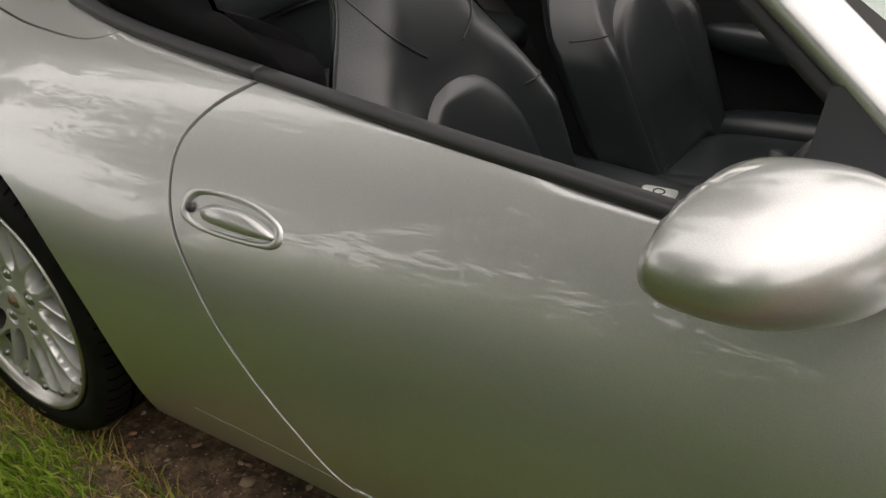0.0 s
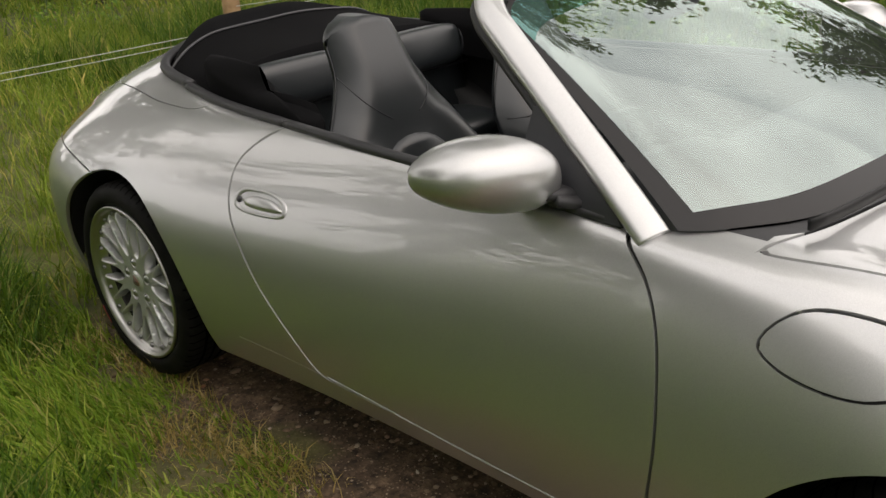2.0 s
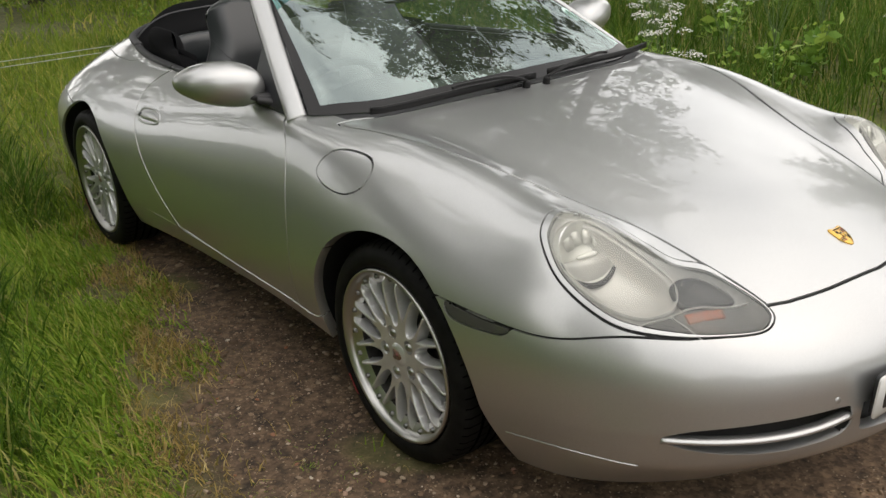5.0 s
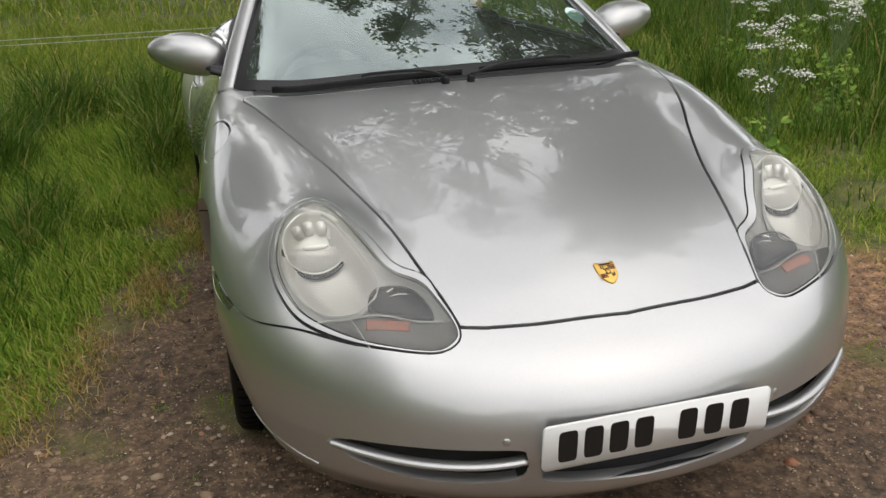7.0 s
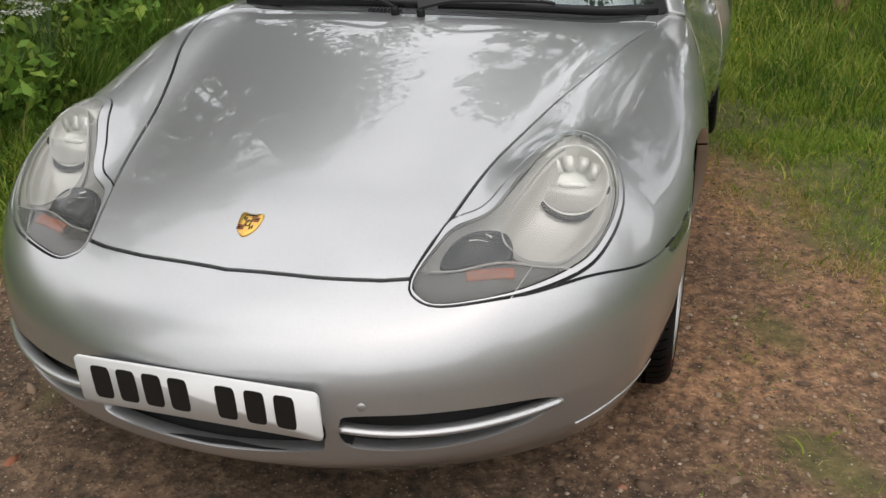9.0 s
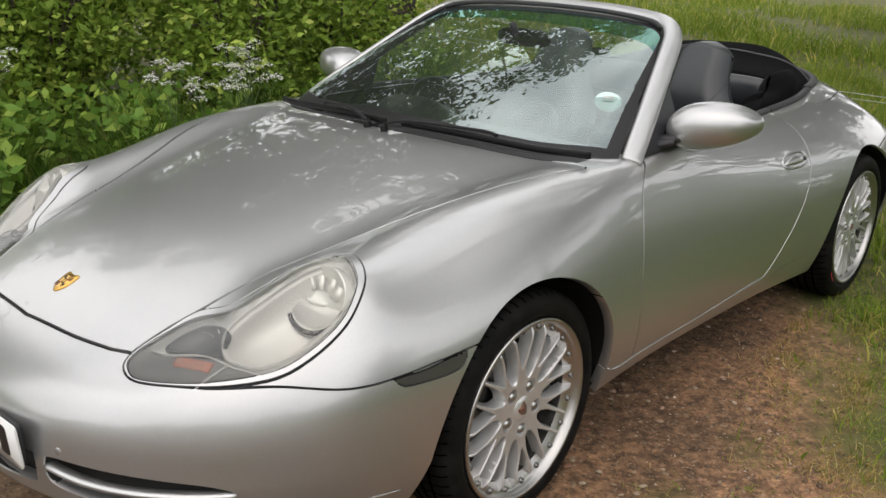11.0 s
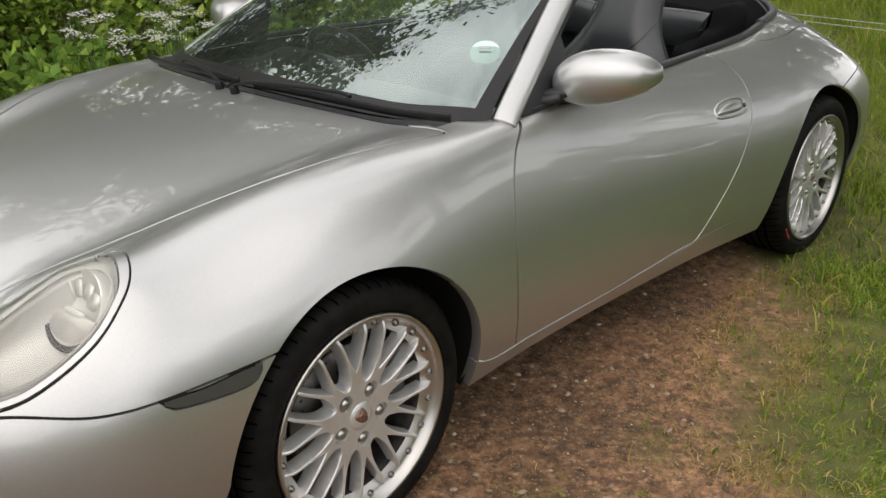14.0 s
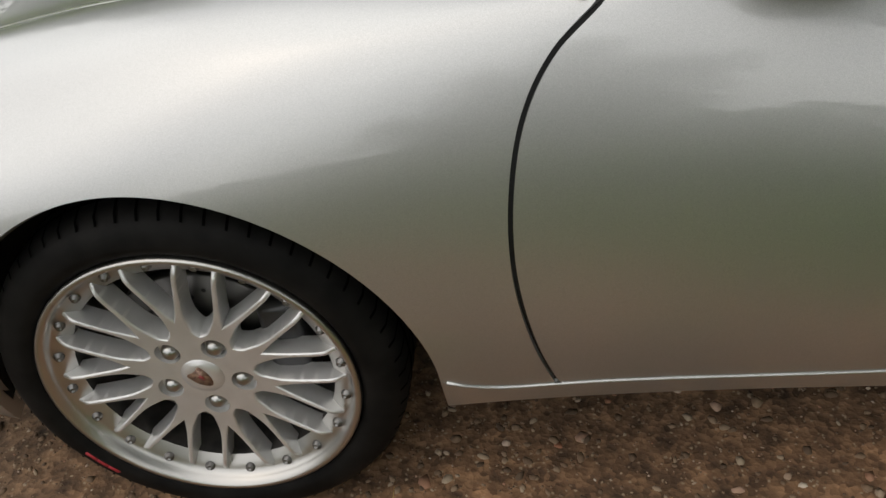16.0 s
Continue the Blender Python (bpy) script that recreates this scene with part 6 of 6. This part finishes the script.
# worn dry tufts at the edges of the track
x, y, rng = sow(380000, (-3.0, 3.0, -2.8, 3.0), lambda x, y: (np.exp(-((y - verge_right(x) - 0.03 + 0.22 * wander(x, y, 6, 57)) / 0.17) ** 2) + np.exp(-((verge_left(x) - y - 0.02 + 0.30 * wander(x, y, 6, 58)) / 0.22) ** 2)) * clump(x, y, 11, 26) ** 1.3, 34)
make_grass("dry_grass", DRY, x, y, rng.uniform(0.025, 0.095, len(x)) * np.where(y > 0, 0.6, 1.0), rng.uniform(0.0025, 0.0060, len(x)), 1.05, 44, "trodden dry and yellow grass at the track's edge", 2)
x, y, rng = sow(90000, (-3.0, 3.0, -2.6, 2.8), lambda x, y: np.clip(wander(x, y, 8.0, 8) * 3.2 - 1.15, 0, 1) * (greenness(x, y) > 0.1), 35)
make_grass("track_tufts", LAWN, x, y, rng.uniform(0.015, 0.06, len(x)), rng.uniform(0.002, 0.004, len(x)), 1.1, 45, "small green tufts growing in the track", 3)
# lush blades close beside the car
x, y, rng = sow(150000, (-4.2, 1.2, -2.4, -0.80), lambda x, y: np.clip((verge_right(x) + 0.16 + 0.20 * wander(x, y, 9, 29) - y) / 0.22, 0, 1) * clump(x, y, 10, 30), 37)
make_grass("verge_grass", BLADE, x, y, (0.05 + 0.13 * np.clip((verge_right(x) - y) / 0.4, 0, 1)) * rng.uniform(0.5, 1.4, len(x)), rng.uniform(0.004, 0.0085, len(x)), 1.1, 47, "thick bright green grass blades beside the track", 3, -2.2)
x, y, rng = sow(130000, (-4.6, 0.6, 0.78, 3.2), lambda x, y: np.clip((y - verge_left(x) + 0.12 + 0.25 * wander(x, y, 8, 50)) / 0.35, 0, 1) * clump(x, y, 9, 51) ** 1.5, 38)
make_grass("trackside_grass", BLADE, x, y, (0.02 + 0.065 * np.clip((y - verge_left(x)) / 0.9, 0, 1)) * rng.uniform(0.5, 1.5, len(x)), rng.uniform(0.003, 0.007, len(x)), 1.2, 48, "patchy green grass at the edge of the bare earth", 3)
# straw and dead stalks lying flat
x, y, rng = sow(9000, (-2.8, 2.4, -2.3, 2.6), lambda x, y: 0.25 + 0.75 * greenness(x, y), 39)
make_grass("straw", DRY, x, y, rng.uniform(0.02, 0.09, len(x)), rng.uniform(0.0015, 0.0035, len(x)), 2.1, 49, "bits of dry straw lying on the earth", 3)
# separate little tufts on the bare earth
rng = np.random.RandomState(55)
cx0, cy0 = np.r_[rng.uniform(-2.3, 0.5, 140), rng.uniform(-2.2, 1.4, 50)], np.r_[rng.uniform(0.92, 2.0, 140), rng.uniform(-1.6, -0.95, 50)]
pick = rng.randint(0, 190, 26000)
spread = rng.uniform(0.012, 0.055, 190)[pick]
x, y = cx0[pick] + rng.normal(0, 1, 26000) * spread, cy0[pick] + rng.normal(0, 1, 26000) * spread
make_grass("earth_tufts", BLADE, x, y, rng.uniform(0.008, 0.030, 26000), rng.uniform(0.0015, 0.0035, 26000), 1.4, 56, "small green tufts scattered over the earth", 2)
# far field
x, y, rng = sow(90000, (-22.0, -6.0, -14.0, 10.0), lambda x, y: clump(x, y, 1.5, 27), 36)
make_grass("field_grass", LAWN, x, y, (0.10 + 0.22 * clump(x, y, 1.1, 28)) * rng.uniform(0.5, 1.3, len(x)), rng.uniform(0.013, 0.026, len(x)), 0.8, 46, "rough pale green meadow grass in the distance", 2)


# ---- leaves, bushes and trees ----
HEDGE = leafy("hedge_leaves", [(0.0, (0.127, 0.207, 0.028)), (0.5, (0.224, 0.342, 0.049)), (0.85, (0.343, 0.471, 0.076)), (1.0, (0.507, 0.570, 0.130))], 0.4, 0.25)
TREE = leafy("tree_leaves", [(0.0, (0.051, 0.093, 0.024)), (0.6, (0.088, 0.153, 0.037)), (1.0, (0.145, 0.221, 0.060))], 0.5, 0.30)
WEED = leafy("weed_leaves", [(0.0, (0.124, 0.241, 0.038)), (0.6, (0.204, 0.345, 0.059)), (1.0, (0.350, 0.468, 0.086))], 0.45, 0.3)
BARK = material("bark", (0.07, 0.055, 0.042), 0.9)
mottle(BARK, 24, (0.035, 0.028, 0.022), (0.11, 0.09, 0.07))
relief(BARK, 60, 0.8, 0.01)
STEM = material("green_stem", (0.10, 0.16, 0.045), 0.6)
PETAL = material("white_petals", (0.80, 0.80, 0.74), 0.6)


def leaves(name, centres, size, mat, parent, seed, label="", droop=0.4):
    """Pointed leaves, each folded along its rib, at the given centres."""
    rng = np.random.RandomState(seed)
    n = len(centres)
    s = size * rng.uniform(0.6, 1.3, n)[:, None]
    d = rng.normal(0, 1, (n, 3))
    d[:, 2] = d[:, 2] * 0.5 - droop
    d /= np.linalg.norm(d, axis=1, keepdims=True)
    b = np.cross(d, rng.normal(0, 1, (n, 3)))
    b /= np.maximum(np.linalg.norm(b, axis=1, keepdims=True), 1e-6)
    up = np.cross(b, d)
    c = np.asarray(centres)
    v = np.stack([c - d * s * 0.5, c - d * s * 0.1 + b * s * 0.26 + up * s * 0.06, c + d * s * 0.5, c - d * s * 0.1 - b * s * 0.26 + up * s * 0.06], 1)
    base = 4 * np.arange(n)[:, None]
    f = np.concatenate([base + [[0, 1, 2]], base + [[0, 2, 3]]], 1).reshape(-1, 3)
    ob = quick(name, v.reshape(-1, 3), f, mat, parent)
    ob["kind"] = "stuff"
    if label:
        ob["label"] = label
    return ob


def limb(points, r0, r1, n=7):
    """A tapered, bent round limb."""
    p = smooth_ring(points, 5, False)
    v, f = [], []
    for i, q in enumerate(p):
        a = p[min(i + 1, len(p) - 1)] - p[max(i - 1, 0)]
        a = a / np.linalg.norm(a)
        s = np.cross(a, (0.3, 0.9, 0.2))
        s /= np.linalg.norm(s)
        u = np.cross(s, a)
        r = r0 + (r1 - r0) * i / (len(p) - 1)
        v += [q + r * (s * math.cos(t) + u * math.sin(t)) for t in np.linspace(0, 6.283, n, endpoint=False)]
    f = [(i * n + j, i * n + (j + 1) % n, (i + 1) * n + (j + 1) % n, (i + 1) * n + j) for i in range(len(p) - 1) for j in range(n)]
    return v, f


def join(pieces):
    v, f = [], []
    for a, b in pieces:
        f += [tuple(i + len(v) for i in face) for face in b]
        v += list(a)
    return v, f


def make_tree(x, y, height, crown, seed, n_leaves, low, label, leaf=0.14):
    """A trunk with limbs, and leaves in clumps round the limbs' ends."""
    rng = np.random.RandomState(seed)
    tree = thing("tree", label, "tree", pose(x, y, float(ground_z(np.array(x), np.array(y))) - 0.05), "trees round the track")
    part("trunk", limb([(0, 0, 0), (0.1, 0.05, height * 0.3), (-0.05, 0.1, height * 0.6), (0.1, 0, height * 0.9)], 0.20, 0.05, 10), BARK, tree)
    ends, pieces = [], []
    for k in range(26):
        a, z = rng.uniform(0, 6.283), low + (height - low) * rng.uniform(0, 1)
        reach = crown * rng.uniform(0.45, 1.0) * math.sin(math.pi * min(0.97, 0.28 + 0.68 * (z - low) / (height - low)))
        tip = np.array([math.cos(a) * reach, math.sin(a) * reach, z + rng.uniform(-0.5, 0.5)])
        mid = tip * 0.5 + np.array([0, 0, 0.25 + 0.25 * z])
        pieces.append(limb([(0, 0, max(0.5, z * 0.75)), tuple(mid), tuple(tip)], 0.055, 0.012, 6))
        for u in (0.55, 0.75, 0.9, 1.0):
            for _ in range(3):
                ends.append(tip * u + np.array([0, 0, (1 - u) * 0.6]) + rng.normal(0, 0.34, 3))
    part("limb_frame", join(pieces), BARK, tree)["kind"] = "stuff"
    ends = np.array(ends)
    pick = rng.randint(0, len(ends), n_leaves)
    centres = ends[pick] + rng.normal(0, 1, (n_leaves, 3)) * rng.uniform(0.10, 0.34, (len(ends), 1))[pick]
    leaves("crown", centres, leaf, TREE, tree, seed + 1, "dense small green leaves with gaps")
    return tree


make_tree(-6.2, 7.0, 16.0, 4.6, 51, 26000, 5.0, "tall broadleaf tree in full leaf across the verge", 0.19)
make_tree(-2.0, -5.8, 7.8, 3.1, 52, 22000, 2.2, "broadleaf tree standing in the hedge", 0.16)
make_tree(-6.2, -5.6, 10.5, 3.6, 53, 16000, 4.0, "taller broadleaf tree behind the hedge", 0.20)
make_tree(-10.8, 3.4, 17.5, 5.6, 54, 26000, 4.0, "broadleaf tree beyond the fence", 0.24)
make_tree(-15.5, -1.8, 13.5, 5.0, 57, 18000, 3.0, "broadleaf tree at the end of the field", 0.26)
make_tree(-1.6, 12.5, 7.0, 3.6, 56, 14000, 1.5, "broadleaf tree in the far hedge line", 0.20)
make_tree(4.5, -6.5, 7.0, 3.0, 55, 13000, 2.4, "broadleaf tree further along the hedge", 0.18)


def make_bush(seed, n_leaves, size, tall):
    rng = np.random.RandomState(seed)
    bush = thing("hedge_bush", "dense dark green hedge bush of small leaves", "bush", None, "hedge bushes")
    pieces, ends = [], []
    for k in range(22):
        a, r = rng.uniform(0, 6.283), size * rng.uniform(0.2, 1.0)
        z = tall * rng.uniform(0.25, 1.0) * math.sqrt(max(0.1, 1 - (r / size) ** 2 * 0.7))
        tip = np.array([math.cos(a) * r, math.sin(a) * r, z])
        pieces.append(limb([(rng.uniform(-0.1, 0.1), rng.uniform(-0.1, 0.1), 0), tuple(tip * 0.55 + np.array([0, 0, 0.15 * tall])), tuple(tip)], 0.018, 0.004, 5))
        for u in (0.5, 0.7, 0.85, 1.0):
            for _ in range(4):
                ends.append(tip * u + rng.normal(0, 0.16, 3))
    part("branch_frame", join(pieces), BARK, bush)["kind"] = "stuff"
    ends = np.array(ends)
    ends[:, 2] = np.maximum(ends[:, 2], 0.05)
    c = ends[rng.randint(0, len(ends), n_leaves)] + rng.normal(0, 0.11, (n_leaves, 3))
    c[:, 2] = np.maximum(c[:, 2], 0.02)
    leaves("foliage", c, 0.062, HEDGE, bush, seed + 1)
    return bush


bush_a, bush_b = make_bush(61, 7000, 0.95, 1.9), make_bush(62, 7000, 0.8, 1.5)
bush_a.matrix_basis, bush_b.matrix_basis = pose(-2.3, -3.5, 0.05), pose(-3.5, -3.7, 0.05, 0, 0, 40)
rng = np.random.RandomState(63)
for k, (bx, by) in enumerate(((-1.2, -4.1), (-0.2, -3.7), (0.8, -4.0), (1.9, -3.6), (3.1, -3.9), (-2.9, -4.6), (0.3, -5.0), (1.4, -5.2), (-4.3, -4.9), (4.4, -3.9), (-1.9, -5.0), (5.8, -4.1))):
    copy_thing((bush_a, bush_b)[k % 2], pose(bx, by, 0.08, 0, 0, rng.uniform(0, 360)))
for bx, by in ((-12.4, 3.2), (-13.6, 1.9), (-12.8, 5.0), (-14.0, 6.6)):
    copy_thing(bush_a, pose(bx, by, 0.05, 0, 0, rng.uniform(0, 360)))


def make_weed(seed, n_leaves, spread, tall, leaf):
    """A leafy weed: upright stems with broad toothed leaves in steps."""
    rng = np.random.RandomState(seed)
    weed = thing("leafy_weed", "leafy green nettle-like weed in the verge", "weed", None, "verge weeds")
    pieces, c = [], []
    for k in range(9):
        a, r = rng.uniform(0, 6.283), spread * rng.uniform(0.1, 1)
        h = tall * rng.uniform(0.6, 1.0)
        root = np.array([math.cos(a) * r * 0.5, math.sin(a) * r * 0.5, 0])
        tip = np.array([math.cos(a) * r, math.sin(a) * r, h])
        pieces.append(limb([tuple(root), tuple((root + tip) / 2 + np.array([0, 0, 0.04])), tuple(tip)], 0.004, 0.0015, 5))
        for u in np.linspace(0.25, 1, n_leaves // 9):
            c.append(root + (tip - root) * u + rng.normal(0, 0.03, 3))
    part("stem_tuft", join(pieces), STEM, weed)["kind"] = "stuff"
    leaves("foliage", np.array(c), leaf, WEED, weed, seed + 1, "", 0.15)
    return weed


weed_a, weed_b = make_weed(71, 160, 0.25, 0.55, 0.085), make_weed(72, 150, 0.22, 0.42, 0.11)
weed_a.matrix_basis, weed_b.matrix_basis = pose(-0.9, -2.6, 0.08), pose(0.0, -2.4, 0.08)
for k in range(40):
    wx, wy = rng.uniform(-2.6, 3.0), rng.uniform(-3.3, -2.2)
    copy_thing((weed_a, weed_b)[k % 2], pose(wx, wy, 0.08, 0, 0, rng.uniform(0, 360)))
for k in range(10):
    copy_thing((weed_a, weed_b)[k % 2], pose(rng.uniform(-5, 0.5), rng.uniform(3.2, 6.5), 0.03, 0, 0, rng.uniform(0, 360)))


def make_parsley(seed, tall, heads):
    """Cow parsley: branching stems that carry flat heads of small white flowers."""
    rng = np.random.RandomState(seed)
    plant = thing("cow_parsley", "white cow parsley in flower among the grass", "wild flower", None, "cow parsley")
    stems = []
    top = np.array([0.03, 0.02, tall * 0.6])
    stems.append(limb([(0, 0, 0), (0.01, 0.0, tall * 0.3), tuple(top)], 0.005, 0.003, 5))
    for k in range(heads):
        a = 2.4 * k + rng.uniform(-0.3, 0.3)
        h = np.array([math.cos(a) * rng.uniform(0.05, 0.16), math.sin(a) * rng.uniform(0.05, 0.16), tall * rng.uniform(0.85, 1.05)])
        fork = top * rng.uniform(0.7, 1.0)
        stems.append(limb([tuple(fork), tuple((fork + h) / 2), tuple(h)], 0.0025, 0.0015, 4))
        v, f = [], []
        for q in range(16):
            b, r = 2.4 * q, 0.044 * math.sqrt((q + 0.5) / 16)
            c = h + np.array([math.cos(b) * r, math.sin(b) * r, 0.018 - 9 * r * r + 0.009 * rng.uniform(-1, 1)])
            for w in range(5):
                p = c + np.array([rng.normal(0, 0.0035), rng.normal(0, 0.0035), rng.normal(0, 0.002)])
                i = len(v)
                s = 0.0042
                v += [p + (s, 0, 0.001), p + (0, s, 0), p + (-s, 0, 0.001), p + (0, -s, 0), p + (0, 0, 0.002)]
                f += [(i, i + 1, i + 4), (i + 1, i + 2, i + 4), (i + 2, i + 3, i + 4), (i + 3, i, i + 4)]
        part("flower_head", (v, f), PETAL, plant)
    part("stalk", join(stems), STEM, plant)
    c = np.array([(rng.normal(0, 0.07), rng.normal(0, 0.07), tall * rng.uniform(0.05, 0.5)) for _ in range(70)])
    leaves("leaflets", c, 0.05, WEED, plant, seed + 1, "", 0.2)
    return plant


flowers = [make_parsley(81, 0.70, 9), make_parsley(82, 0.58, 7), make_parsley(83, 0.80, 11)]
spots = [(-1.42, -2.27), (-1.30, -2.36), (-1.52, -2.34), (-1.15, -2.50), (-1.68, -2.45), (-0.35, -2.95), (0.10, -2.80), (0.75, -2.95), (0.9, -2.2), (2.1, -2.8),
         (-3.3, 3.0), (-3.1, 3.15), (-3.45, 2.9), (-2.4, 3.0), (-2.25, 2.9), (-2.6, 3.2), (-2.0, 3.3), (-1.5, 3.1), (-4.1, 4.0), (-3.6, 4.4), (-2.9, 4.6), (-1.9, 4.2), (-5.2, 4.3), (-4.9, 5.4), (-0.9, 3.4), (-1.2, 4.3), (-0.2, 3.6), (-6.0, 5.2),
         (-1.20, 1.76), (-1.32, 1.80), (-6.5, -3.0), (-5.6, -3.6), (-8.3, 2.2), (-8.8, 1.8), (-9.5, 2.5), (-7.6, -4.6)]
for k, (fx, fy) in enumerate(spots):
    m = pose(fx, fy, float(ground_z(np.array(fx), np.array(fy))), 0, 0, rng.uniform(0, 360))
    if k < 3:
        flowers[k].matrix_basis = m
    else:
        copy_thing(flowers[k % 3], m)

# ---- fence ----
WOOD = material("weathered_post_wood", (0.36, 0.22, 0.11), 0.8)
mottle(WOOD, 9, (0.24, 0.14, 0.07), (0.46, 0.30, 0.16))
relief(WOOD, 80, 0.6, 0.004)
WIRE = material("pale_wire", (0.50, 0.52, 0.46), 0.6, 0.0)
fence = thing("fence", "wooden post fence with two sagging pale wires", "fence")
for py in (1.64, 6.0, -8.5):
    part("post", limb([(-5.42, py, -0.1), (-5.41, py, 0.5), (-5.42, py + 0.01, 1.15)], 0.062, 0.058, 14), WOOD, fence, "round pale wooden post")
for za, zb in ((0.60, 0.46), (0.56, 0.41)):
    for a, b in ((-8.5, 1.64), (1.64, 6.0)):
        pts = [(-5.35, a + (b - a) * u, za + (0.08 if a < 0 else 0) * (1 - u) - 4 * u * (1 - u) * (0.06 if b < 3 else 0.03) - 0.14 * u * (b < 3)) for u in np.linspace(0, 1, 30)]
        part("wire", sweep(pts, oval(0.0026, 0.0026, 6)), WIRE, fence)

# ---- far trees all round ----
rng = np.random.RandomState(91)
n_far = 9000
az = rng.uniform(0, 6.283, n_far)
dist = rng.uniform(34, 46, n_far)
tall = 4.2 + 2.0 * np.sin(az * 3 + 1) + 1.5 * np.sin(az * 7 + 2) + 1.0 * np.sin(az * 17)
zz = np.abs(rng.uniform(0, 1, n_far)) ** 0.8 * np.maximum(tall, 2.0)
far_wood = leaves("far_trees", np.stack([dist * np.cos(az), dist * np.sin(az), zz], -1), 1.9, TREE, None, 92)
tagged(far_wood, "dark line of trees and hedges in the distance", "trees", kind="stuff")
